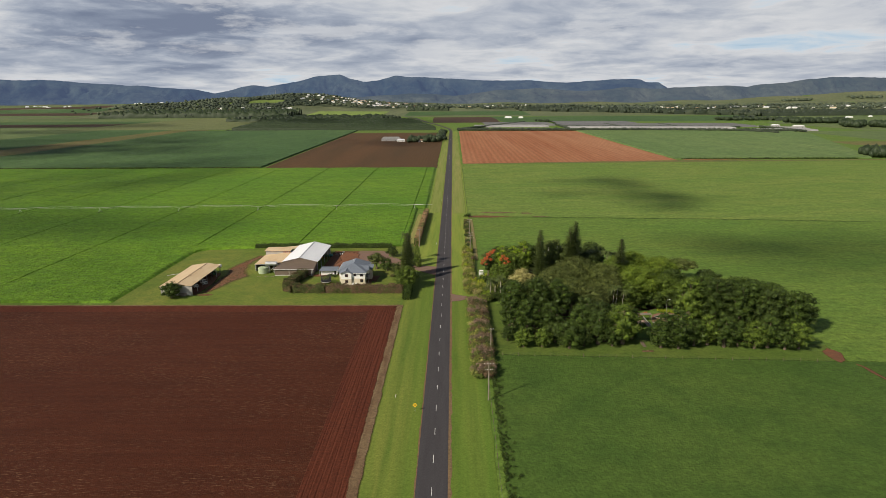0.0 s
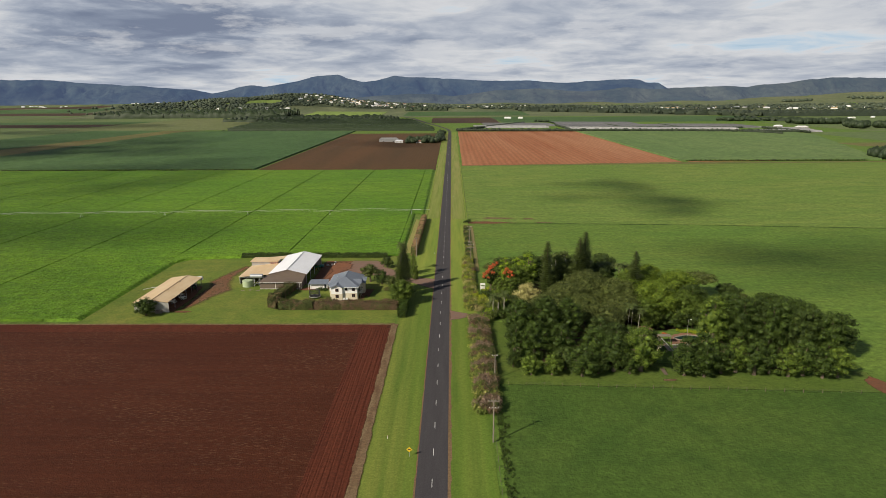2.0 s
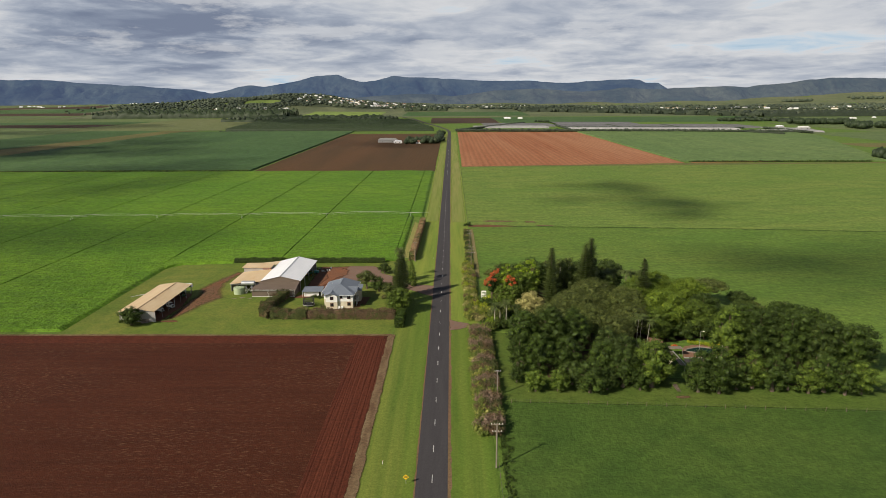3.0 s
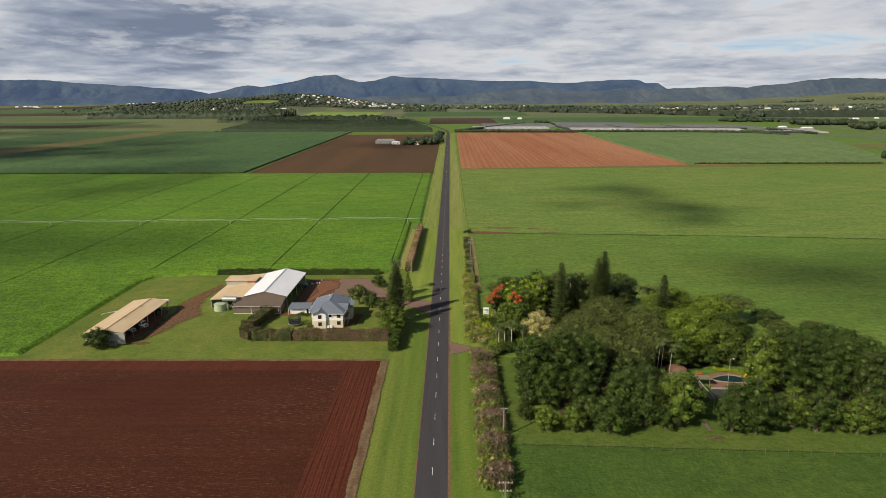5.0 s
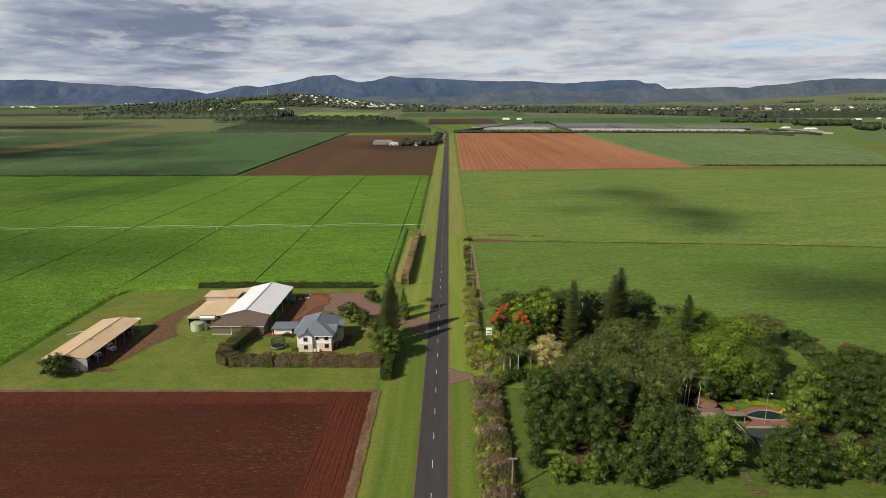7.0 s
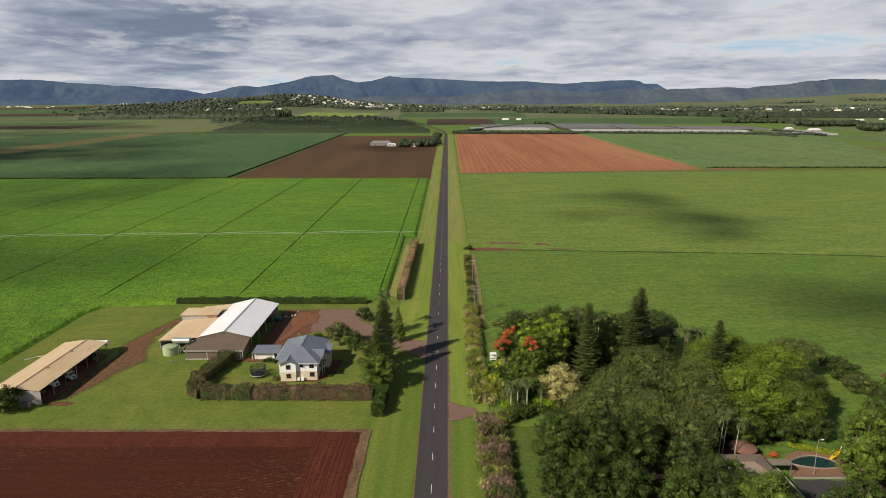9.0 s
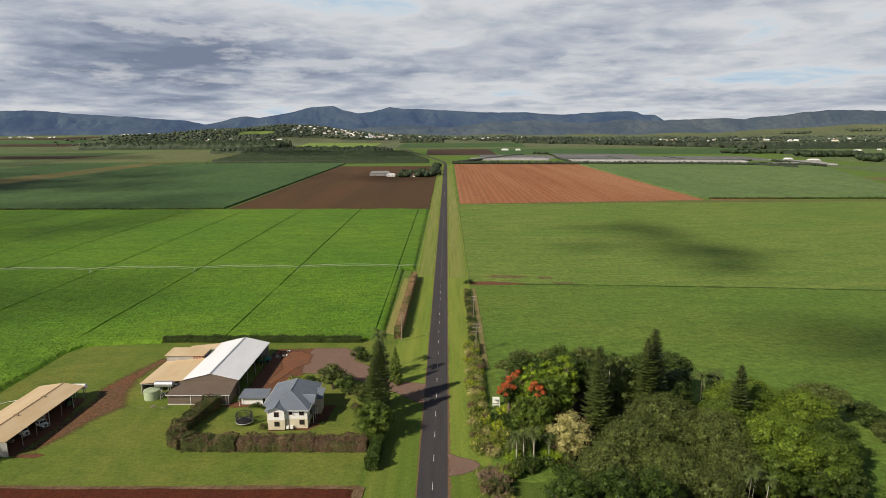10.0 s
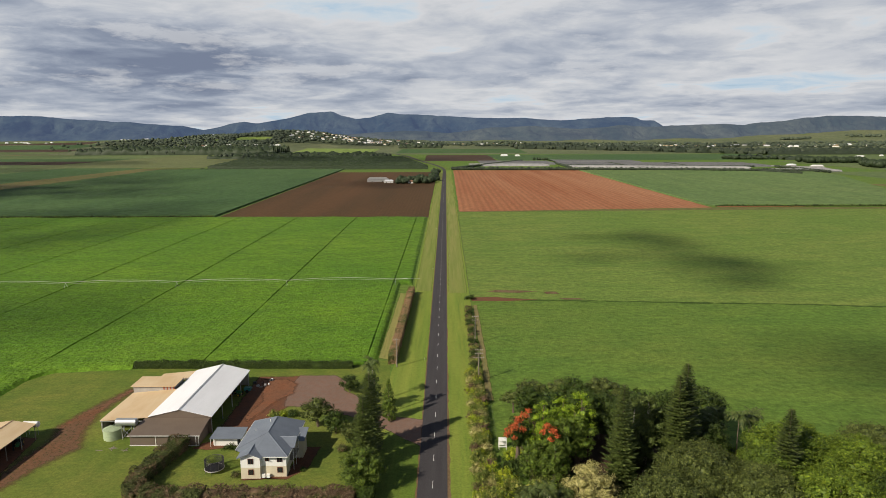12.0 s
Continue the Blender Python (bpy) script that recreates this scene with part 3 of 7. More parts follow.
sheet("farmyard_lawn", [(-133, 226.4), (-17, 226.4), (-16.2, 330), (-30, 330), (-102, 321.2), (-117, 319.6), (-127, 318), (-130.2, 315.4), (-132.6, 310)], 0.0, LAWN, "mown grass around the farm buildings", "lawn", 0.5, 5, 8)
soft_sheet("dirt_yard", [(-59, 276), (-59, 315), (-45, 315.5), (-41, 312), (-40, 305), (-42, 298), (-44, 290), (-48, 281), (-51, 273), (-56, 270)], 0.04, DIRT_SOFT, "packed red dirt yard beside the machinery shed", "yard", 2.0, 9)
soft_sheet("driveway", [(-46, 316), (-34, 316), (-29, 311), (-29, 304), (-24, 299), (-19, 290), (-12, 285.5), (-4.1, 283.5), (-4.1, 268), (-9, 272), (-14, 277), (-21, 283), (-30, 288), (-40, 291.5), (-45, 292), (-47, 305)], 0.05, GRAVEL_SOFT, "grey-brown gravel driveway curving from the road", "driveway", 0.9, 10)
soft_sheet("dirt_track", [(-103, 239.5), (-98, 240), (-94.6, 248), (-92.6, 257), (-87.4, 267.5), (-91.2, 275), (-93.6, 287), (-92.2, 298), (-90.5, 303.5), (-91.5, 307.8), (-97.3, 307), (-101, 297), (-104.0, 286), (-105.2, 279), (-102.5, 271), (-104, 262)], 0.04, TRACK_SOFT, "worn red dirt track between the sheds", "track", 3.6, 11)
soft_sheet("dirt_patch", [(2.4, 230), (5.5, 231.0), (9.4, 233.0), (10.2, 235.2), (9.0, 237.4), (5.5, 239.2), (2.4, 241)], 0.055, GRAVEL_SOFT, "bare reddish gravel entrance off the road", "track", 0.8, 12)
soft_sheet("dirt_patch", [(-103, 238.4), (-97, 238.6), (-95.5, 240.2), (-98, 241), (-102, 240.4)], 0.03, DIRT_SOFT, "thin bare dirt in the grass by the shed", "track", 0.8, 13)
soft_sheet("shed_floor", [(-113, 240.5), (-102.5, 239.5), (-101.5, 256), (-104, 273), (-113, 273.5)], 0.055, DIRT_SOFT, "bare red dirt beneath the open shed", "yard", 1.0, 18)
soft_sheet("dirt_patch", [(-62, 266.5), (-56, 266.5), (-48, 269), (-48, 270.5), (-57, 272), (-60, 270)], 0.045, DIRT_SOFT, "red dirt between shed and garage", "yard", 0.8, 14)
soft_sheet("dirt_patch", [(-58, 313), (-49, 313.5), (-44, 309), (-43.5, 301), (-47, 296), (-50, 286), (-52, 281), (-55, 284), (-53, 296)], 0.075, ORANGE_SOFT, "rusty orange earth worn across the yard", "yard", 1.6, 16)
soft_sheet("dry_verge", [(-13.6, 428), (ROAD_L - 0.6, 428), (ROAD_L - 0.6, 1380), (-13.6, 1380)], 0.03, DRY_VERGE_SOFT, "yellowing verge grass in long mown streaks", "verge", 0.8, 41)
soft_sheet("dry_verge", [(ROAD_R + 0.8, 424), (12.6, 424), (12.6, 1380), (ROAD_R + 0.8, 1380)], 0.03, DRY_VERGE_SOFT, "yellowing verge grass in long mown streaks", "verge", 0.8, 42)
soft_sheet("worn_strip", [(13.8, 296), (16.2, 296), (16.6, 340), (16.4, 402), (14.2, 402)], 0.03, TAN_GRASS_SOFT, "thin worn strip behind the roadside bushes", "field edge", 0.7, 17)
soft_sheet("garden_soil", [(-34.5, 252.8), (-30.5, 258), (-29.5, 268), (-34, 268), (-35, 256), (-45.4, 252.4)], 0.045, DIRT_SOFT, "bare garden soil round the house", "garden", 0.5, 15)
for n, o in enumerate([[(13.5, 415.5), (24, 416.6), (36, 413.6), (46, 411), (30, 408.6), (14, 409)], [(22, 427.6), (28, 430.5), (38, 429.4), (48, 427.2), (38, 424.4), (26, 425)], [(50, 426.6), (56, 427), (58, 422.6), (51, 422)], [(55, 414), (66, 414), (68, 411.5), (58, 411)],
                        [(120, 180), (123, 183), (125.5, 179), (123.5, 173), (121, 171), (119.5, 175)], [(125, 171), (126.6, 168), (128.6, 150), (127.8, 149), (125.4, 164)], [(63.5, 181), (67, 181.4), (67.5, 180), (65.5, 179.4), (63.4, 179.8)], [(126, 256), (131, 261), (134, 259), (131, 254)]]):
    soft_sheet("bare_patch", o, 0.03, STRAW_SOFT if n in (1, 2, 3, 6) else DIRT_SOFT, "bare red earth worn through the pasture", "bare soil", 0.8, 20 + n)
sheet("ditch", [(14, 413.0), (160, 403.2), (480, 368), (480, 366), (160, 401.4), (14, 411.4)], 0.02, field_mat("rank_dark_grass", (0.055, 0.105, 0.016), (0.07, 0.12, 0.02), (0.05, 0.085, 0.015), 0.02, 0.1, 1.5, 0.3), "shallow ditch of darker rank grass", "ditch", 0.8, 4, 30)

soft_sheet("grove_lawn", [(14.6, 174), (60, 171), (124, 167), (124, 186), (70, 192), (15, 196)], -0.03, STRIP_SOFT, "olive green mown grass skirting the grove", "lawn", 0.9, 62)
soft_sheet("grove_lawn", [(14.8, 193), (25, 193), (25, 228), (15, 228)], -0.022, STRIP_SOFT, "olive green mown grass between bushes and grove", "lawn", 0.9, 63)
soft_sheet("paddock", [(13.2, -220), (520, -220), (520, 150), (300, 165), (130, 172.5), (60, 176), (17, 178), (14.5, 172)], -0.01, PADDOCK_SOFT, "deep green grazed pasture in front of the grove", "pasture", 1.4, 60)
sheet("paddock", [(13.6, 413), (160, 403), (480, 367), (900, 330), (900, 775), (540, 775), (14, 752)], -0.02, DRY_GRASS, "yellow-green grazed pasture beyond the ditch", "pasture", 0.6, 8, 61)

for k in range(114):
    y = 105.0 + 12.0 * (k - 20)
    if k == 0:
        dash = solid("lane_mark", [(-0.06, 0, 0), (0.06, 0, 0), (0.06, 3, 0), (-0.06, 3, 0), (-0.06, 0, -0.02), (0.06, 0, -0.02), (0.06, 3, -0.02), (-0.06, 3, -0.02)],
                     [(0, 1, 2, 3), (0, 4, 5, 1), (1, 5, 6, 2), (2, 6, 7, 3), (3, 7, 4, 0)], LINE)
        dash.parent = bpy.data.objects["road"]
        dash.location = (-1.0, y, 0.072)
    else:
        d = new("lane_mark", dash.data)
        d.parent = bpy.data.objects["road"]
        d.location = (-1.0, y, 0.072)


# ---- crops ----
TRACKS = [-25.4] + [-26.5 - 55.0 * i for i in range(1, 12)]


def crop_xs(x0, x1, step):
    xs = list(np.arange(x0, x1, step))
    for t in TRACKS:
        if x0 < t < x1:
            xs = [x for x in xs if abs(x - t) > step * 0.6 + 0.6] + [t - 0.42, t - 0.18, t + 0.18, t + 0.42]
    return np.array(sorted(xs + [x1]))


def crop_height(x, y):
    rs = np.random.RandomState(int(abs(x[0, 0]) + abs(y[0, 0])))
    z = 0.85 + 0.22 * rs.rand(*x.shape) + 0.15 * np.sin(x * 0.11 + y * 0.05) * np.sin(y * 0.13)
    for t in TRACKS:
        z = np.where((np.abs(x - t) < 0.3) & ((t != -136.5) | (y > 319)), np.where(y < 440, 0.66, 0.52), z)
    edge = ((x == x.max()) & (x > -24)) | ((y == y.min()) & ((y < 231) | ((y < 330) & (x > -132)))) | ((y == y.max()) & (y > 700))
    fall = np.maximum(np.clip((-21.8 - x) / 1.4, 0, 1), np.minimum(np.clip((-15.6 - x) / 1.4, 0, 1), np.clip((y - 442) / 5, 0, 1)))
    return np.where(edge, 0.0, z * fall)


def crop_block(x0, x1, y0, y1, step, label="dense leafy green crop with wheel tracks"):
    xs = crop_xs(x0, x1, step)
    ys = np.r_[y0, y0 + 0.15, np.arange(y0 + step, y1 - 0.3, step), y1]
    xs = np.r_[xs[:-1], xs[-1] - 0.15, xs[-1]]
    tagged(grid_sheet("crop", xs, ys, crop_height, CROP), label, "crop", "", "stuff")


crop_block(-175, -21.8, 325.5, 420, 0.85)
crop_block(-330, -21.8, 420, 442, 1.0)
crop_block(-330, -15.6, 442, 520, 1.2)
crop_block(-700, -15.6, 520, 712, 1.8)
crop_block(-330, -175, 325.5, 420, 1.0)
crop_block(-560, -330, 225, 520, 2.0)
crop_block(-330, -146, 229, 325.5, 0.8)
# the corner where the crop edge bends round the lawn
def corner(x, y):
    reach = np.maximum(-132.2 - x, y - np.interp(x, [-132.4, -130, -127, -117, -102], [311, 316, 318.4, 320.0, 321.6]))
    return crop_height(x, y) * np.clip(reach / 1.8, 0, 1) - 0.04


tagged(grid_sheet("crop", np.arange(-146.2, -103.4, 0.7), np.arange(229, 326.2, 0.8), corner, CROP), "edge of the leafy green crop round the lawn", "crop", "", "stuff")

# dark tone also stands in for shade along the foot of the cane
sheet("farm_track", [(-700, 711), (-14, 711), (-14, 720), (-700, 719)], 0.01, DARK_SOIL, "earth track between fields, darkened for the cane's shaded edge", "track", 0.5, 12, 31)


def tall_crop(x0, x1, y0, y1, h, material, label, skew=0.0, step=9.0):
    """A far block of tall crop with uneven top and straight sides; skew leans its sides."""
    xs, ys = np.arange(x0, x1 + 1, step), np.arange(y0, y1 + 1, step)
    rs = np.random.RandomState(int(abs(x0) + y0))
    def hf(x, y):
        z = h + 0.35 * h * (rs.rand(*x.shape) - 0.5)
        return np.where((x == x.max()) | (x == x.min()) | (y == y.min()) | (y == y.max()), 0.0, z)
    xs = np.r_[xs[0], xs[0] + 0.4, xs[1:-1], xs[-1] - 0.4, xs[-1]]
    ys = np.r_[ys[0], ys[0] + 0.4, ys[1:-1], ys[-1] - 0.4, ys[-1]]
    ob = grid_sheet("crop", xs, ys, hf, material)
    if skew:
        for v in ob.data.vertices:
            v.co.x += skew * (v.co.y - y0)
    return tagged(ob, label, "crop", "", "stuff")


tall_crop(-623, -216, 719, 1530, 1.7, CANE, "tall blue-green cane field", -0.008)
sheet("brown_field", [(-214, 721), (-15, 720), (-15.5, 1430), (-222, 1430)], 0.02, BROWN_FIELD, "tilled brown soil field", "field", 0.6, 20, 32)
sheet("red_field", [(15.5, 757), (283, 787), (284, 1478), (17.5, 1495)], 0.02, RED_FIELD, "tilled orange-red soil field", "field", 0.6, 20, 33)
east = tall_crop(284, 740, 800, 1470, 1.8, EAST_GREEN, "pale green crop field beyond the pasture", 0.0)
for v in east.data.vertices:
    top = 1468 - 0.11 * (v.co.x - 284) - 0.12 * max(v.co.x - 450, 0)
    k = (v.co.y - 800) / 670
    v.co.y = 800 + k * (top - 800)
    v.co.x = 284 + (v.co.x - 284) / 456 * (250 + 200 * min(1, k * 1.15))
sheet("farm_track", [(14, 753), (540, 778), (540, 786), (290, 788), (270, 783), (14, 757)], 0.01, DRY_FIELD, "pale earth track between fields", "track", 0.6, 12, 34)
sheet("bare_strip", [(292, 789), (400, 795), (400, 801), (292, 799)], 0.03, RED_FIELD, "strip of bare red soil at the crop edge", "bare soil", 0.6, 6, 35)

# patchwork of the far plain
PATCHES = [
    (-722, -624, 730, 1600, DRY_FIELD), (-905, -724, 700, 1700, CANE), (-1300, -908, 800, 1780, FAR_GREEN), (-1000, -520, 715, 729, DRY_FIELD), (-530, -440, 600, 706, DARK_SOIL),
    (-2600, -1302, 900, 1780, CANE), (-2400, -1010, 1790, 1990, DARK_SOIL), (-1000, -570, 1610, 2540, OLIVE_FIELD), (-2400, -1010, 2000, 2200, CANE), (-2600, -1010, 2210, 2560, FAR_GREEN),
    (-3300, -1400, 2575, 2650, RED_FIELD), (-60, 150, 1960, 2480, DARK_SOIL), (160, 1100, 2000, 2500, CANE),
    (760, 1500, 800, 1400, FAR_GREEN), (910, 1900, 1420, 1900, FAR_GREEN), (640, 900, 1010, 1090, DRY_FIELD), (1150, 2600, 1920, 2380, FAR_GREEN), (1200, 2800, 2400, 2650, FAR_GREEN),
    (-3400, -1600, 2680, 2840, FAR_GREEN), (-3600, -1650, 2860, 3060, DARK_SOIL), (-4200, -1750, 3080, 3400, CANE), (-4200, -1900, 3440, 3640, DARK_SOIL), (-4200, -1500, 3680, 4000, FAR_GREEN),
    (-150, 4100, 3055, 3595, FAR_HAZED), (340, 3900, 2690, 3050, FAR_HAZED), (-200, 330, 2690, 3050, CANE), (-640, -300, 2640, 3080, LIME_FIELD), (1500, 3600, 3900, 4200, FAR_HAZED), (2700, 3600, 3850, 3990, RED_FIELD), (1250, 2600, 3600, 3850, FAR_HAZED), (-1080, -890, 3390, 3470, LIME_FIELD), (-1260, -1170, 3400, 3450, LIME_FIELD),
]
WOOD_FLOOR = field_mat("woodland_floor", (0.075, 0.095, 0.052), (0.10, 0.12, 0.065), (0.058, 0.075, 0.042), 0.006, 0.03, 0.2, 2.0)
tagged(grid_sheet("woodland", np.linspace(-1850, -330, 60), np.linspace(3290, 4150, 40), lambda x, y: land(x, y) + 0.9, WOOD_FLOOR), "dark wooded floor of the far hill", "woodland", "", "structure")
for n, (x0, x1, y0, y1, m) in enumerate(PATCHES):
    if y1 < 2680:
        sheet("far_field", [(x0, y0), (x1, y0), (x1 + 0.02 * (y1 - y0), y1), (x0 - 0.02 * (y1 - y0), y1)], 0.01 + 0.012 * n, m, "distant field in the patchwork plain", "field", 2.0, 60, int(x0 + y0))
    else:
        ob = grid_sheet("far_field", np.linspace(x0, x1, 24), np.linspace(y0, y1, 16), lambda x, y: land(x, y) + 1.2, m)
        tagged(ob, "distant field in the patchwork plain", "field", "", "structure")
NET_DARK = field_mat("grey_crop_netting", (0.20, 0.20, 0.20), (0.16, 0.16, 0.165), (0.24, 0.23, 0.23), 0.01, 0.05, 0.3, 0.1)
for x0, x1, y0, y1, m in [(290, 676, 1600, 1650, NETTING), (60, 250, 1640, 1720, NETTING), (90, 280, 1730, 1900, NET_DARK), (290, 420, 1665, 1830, NET_DARK), (430, 560, 1665, 1830, NET_DARK), (570, 760, 1690, 1860, NET_DARK), (300, 520, 1850, 1980, NET_DARK), (690, 800, 1500, 1560, NETTING)]:
    ob = grid_sheet("crop_netting", np.linspace(x0, x1, 30), np.linspace(y0, y1, 12), lambda x, y: 3.2 + 0.35 * np.abs(np.sin(x * 0.25)) * ((y > y.min()) & (y < y.max())) - 3.2 * ((y == y.min()) | (y == y.max())), m)
    for v in ob.data.vertices:
        v.co.y -= 0.19 * max(v.co.x - 290, -100)
    tagged(ob, "pale netting stretched over rows of crop", "netting", "netted crop blocks")

# far ridges
RIDGE = [(-3900, 222), (-3336, 219), (-2958, 213), (-2792, 196), (-2334, 170), (-1897, 137), (-1753, 110), (-1668, 124), (-1561, 155), (-1476, 165), (-1352, 158), (-1183, 183), (-973, 234), (-828, 241), (-746, 210), (-643, 187), (-540, 195), (-415, 230), (-312, 221), (-68, 210), (220, 192), (611, 189), (817, 168), (919, 177), (1164, 193), (1368, 192), (1410, 172), (1500, 169), (1569, 127), (1800, 118), (3900, 120)]
FRONT = [(-1500, 52), (-1100, 92), (-700, 74), (-300, 102), (0, 84), (300, 116), (600, 128), (900, 106), (1200, 132), (1420, 121), (1567, 129), (1718, 139), (2004, 132), (2079, 145), (2267, 154), (2416, 177), (2546, 191), (2920, 182), (3700, 170)]


def range_of(profile, y0, y1, seed, wave):
    """A forested range whose crest follows a profile, cut by gullies that run down its face."""
    px, pz = zip(*profile)

    def height(x, y):
        top = np.interp(x, px, pz)
        crest = [noise.fractal(Vector((a * 0.007, seed, 1.3)), 0.75, 2.1, 6) for a in x.ravel()]
        top = top + 5.0 * np.reshape(crest, x.shape)
        k = np.clip((y - y0) / (y1 - y0), 0, 1)
        rs = [noise.fractal(Vector((a * wave, b * wave * 0.55, seed)), 0.75, 2.1, 7) for a, b in zip(x.ravel(), y.ravel())]
        spur = np.clip(np.reshape(rs, x.shape), -0.6, 0.6)
        z = 20 + (top - 20) * (k ** 0.8) * (1 + 3.6 * spur * k * (1 - k))
        z = np.minimum(z, 20 + (top - 20) * (0.25 + 0.74 * k))
        return z - 70 * np.clip((y - y1 - 10) / 90, 0, 1)

    return height


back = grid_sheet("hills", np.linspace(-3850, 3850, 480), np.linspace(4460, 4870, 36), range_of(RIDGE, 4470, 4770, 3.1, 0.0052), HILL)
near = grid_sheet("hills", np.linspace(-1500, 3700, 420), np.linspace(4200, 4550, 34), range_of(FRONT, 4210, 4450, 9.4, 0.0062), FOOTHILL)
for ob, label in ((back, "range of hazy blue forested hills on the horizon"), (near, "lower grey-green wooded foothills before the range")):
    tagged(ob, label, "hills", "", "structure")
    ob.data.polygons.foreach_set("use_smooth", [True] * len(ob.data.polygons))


# ---- broken cloud that shades parts of the plain ----
CLOUD = Mat("thin_cloud", 1.0, 0, 0)
CLOUD.colour((0.9, 0.9, 0.9))
clear = CLOUD.n.new("ShaderNodeBsdfTransparent")
veil = CLOUD.n.new("ShaderNodeMixShader")
veil.inputs[0].default_value = 0.12
CLOUD.l.new(clear.outputs[0], veil.inputs[1])
CLOUD.l.new(CLOUD.b.outputs[0], veil.inputs[2])
CLOUD.l.new(veil.outputs[0], CLOUD.n["Material Output"].inputs[0])


def cloud(x, y, wide, deep, height, n, seed, size=0.2):
    """A cloud high over the plain, whose shade falls round (x, y)."""
    rnd = np.random.RandomState(seed)
    lift = height / SUN_TO.z
    cx, cy = x + SUN_TO.x * lift, y + SUN_TO.y * lift
    bm = bmesh.new()
    for i in range(n):
        a, k = rnd.rand() * math.tau, math.sqrt(rnd.rand())
        r = size * (wide + deep) / 2 * rnd.uniform(0.45, 1.0)
        m = Matrix.Translation((cx + wide * k * math.cos(a), cy + deep * k * math.sin(a), height + rnd.uniform(-6, 6))) @ Matrix.Diagonal((r * 1.15, r * 1.1, 4, 1))
        bmesh.ops.create_icosphere(bm, subdivisions=2, radius=1, matrix=m)
    for v in bm.verts:
        d = noise.noise_vector(v.co * 0.03) * (wide + deep) * 0.07
        v.co += Vector((d.x, d.y, d.z * 0.1))
    ob = part("cloud", bm, CLOUD.m)
    return tagged(ob, "thin drifting grey-white cloud over the plain", "cloud", "", "structure")


cloud(136, 570, 42, 62, 1300, 20, 1, 0.42)
cloud(166, 480, 36, 44, 1300, 26, 15, 0.42)
cloud(100, 515, 46, 20, 1300, 8, 16, 0.45)
cloud(-400, 620, 170, 130, 1300, 22, 18, 0.36)
cloud(-640, 1050, 260, 200, 1300, 22, 19, 0.34)
cloud(-900, 1250, 420, 420, 1300, 30, 17, 0.3)
cloud(-2600, 4560, 900, 200, 1300, 26, 12, 0.3)
cloud(150, 4520, 160, 120, 1300, 8, 13, 0.4)
cloud(950, 4400, 240, 110, 1300, 10, 14, 0.4)
cloud(205, 325, 100, 50, 1300, 8, 10, 0.5)
cloud(-345, 350, 210, 130, 1300, 20, 8, 0.4)
cloud(-520, 800, 330, 110, 1300, 13, 3, 0.36)
cloud(-150, 1120, 90, 130, 1300, 9, 9, 0.42)
cloud(-330, 2150, 330, 420, 900, 20, 4, 0.3)
cloud(-1500, 1900, 700, 600, 900, 24, 5, 0.25)
cloud(900, 3300, 900, 300, 900, 12, 6, 0.3)
cloud(-1000, 3300, 900, 300, 900, 14, 7, 0.3)


# ---- plants ----
def ico(sub):
    bm = bmesh.new()
    bmesh.ops.create_icosphere(bm, subdivisions=sub, radius=1)
    v = np.array([p.co[:] for p in bm.verts])
    f = np.array([[q.index for q in p.verts] for p in bm.faces])
    bm.free()
    return v, f


ICO1, ICO2, ICO3 = ico(1), ico(2), ico(3)


def unit(a):
    return a / np.maximum(np.linalg.norm(a, axis=-1, keepdims=True), 1e-6)


def leaf_quads(rs, pts, nrm, size, loose=0.5):
    """Small folded leaves at pts, facing about nrm."""
    n = len(pts)
    d = unit(nrm + loose * rs.randn(n, 3))
    t = unit(np.cross(d, rs.randn(n, 3)))
    b = np.cross(d, t)
    s = (np.asarray(size) * (0.6 + 0.8 * rs.rand(n)))[:, None]
    w = s * (0.45 + 0.3 * rs.rand(n, 1))
    v = np.stack([pts - t * s, pts - b * w + d * s * 0.25, pts + t * s, pts + b * w + d * s * 0.25], 1).reshape(-1, 3)
    return v, np.arange(4 * n).reshape(-1, 4)


def mesh_of(name, groups, material):
    """A mesh out of (vertices, faces) groups."""
    verts, faces, k = [], [], 0
    for v, f in groups:
        verts += v.tolist()
        faces += (f + k).tolist()
        k += len(v)
    me = bpy.data.meshes.new(name)
    me.from_pydata(verts, [], faces)
    me.materials.append(material)
    return me


def crown_groups(rs, lobes, leaf, density, low=0.45):
    """Lobes (centre, radius, squash): a rough inner mass and clumps of leaves over it."""
    groups = []
    C = np.array([c for c, r, q in lobes])
    S = np.array([[r, r, r * q] for c, r, q in lobes])
    m = 7
    for c, r, q in lobes:
        core = ICO3 if r > 2.1 else ICO2 if r > 0.8 else ICO1
        v = core[0] * (0.47 + 0.22 * rs.rand(len(core[0]), 1)) * r * np.array([1, 1, q]) + c
        groups.append((v[core[1]].reshape(-1, 3), np.arange(core[1].size).reshape(-1, 3)))
        d = unit(rs.randn(int(density * 1.12 * r * r) + 7, 3))
        d = d[d[:, 2] > -low]
        p = c + d * np.array([1, 1, q]) * r * (0.76 + 0.34 * rs.rand(len(d), 1))
        k = (np.linalg.norm((p[:, None] - C[None]) / S[None], axis=-1) < 0.70).sum(1) == 0
        p, d = np.repeat(p[k], m, 0), np.repeat(d[k], m, 0)
        o = rs.randn(len(p), 3) * np.array([1.0, 1.0, 0.85])
        p = p + o * leaf * 1.5
        groups.append(leaf_quads(rs, p, 0.8 * d + 0.5 * unit(o) + np.array([0, 0, 0.25]), np.full(len(p), leaf * 1.08), 0.62))
    return groups


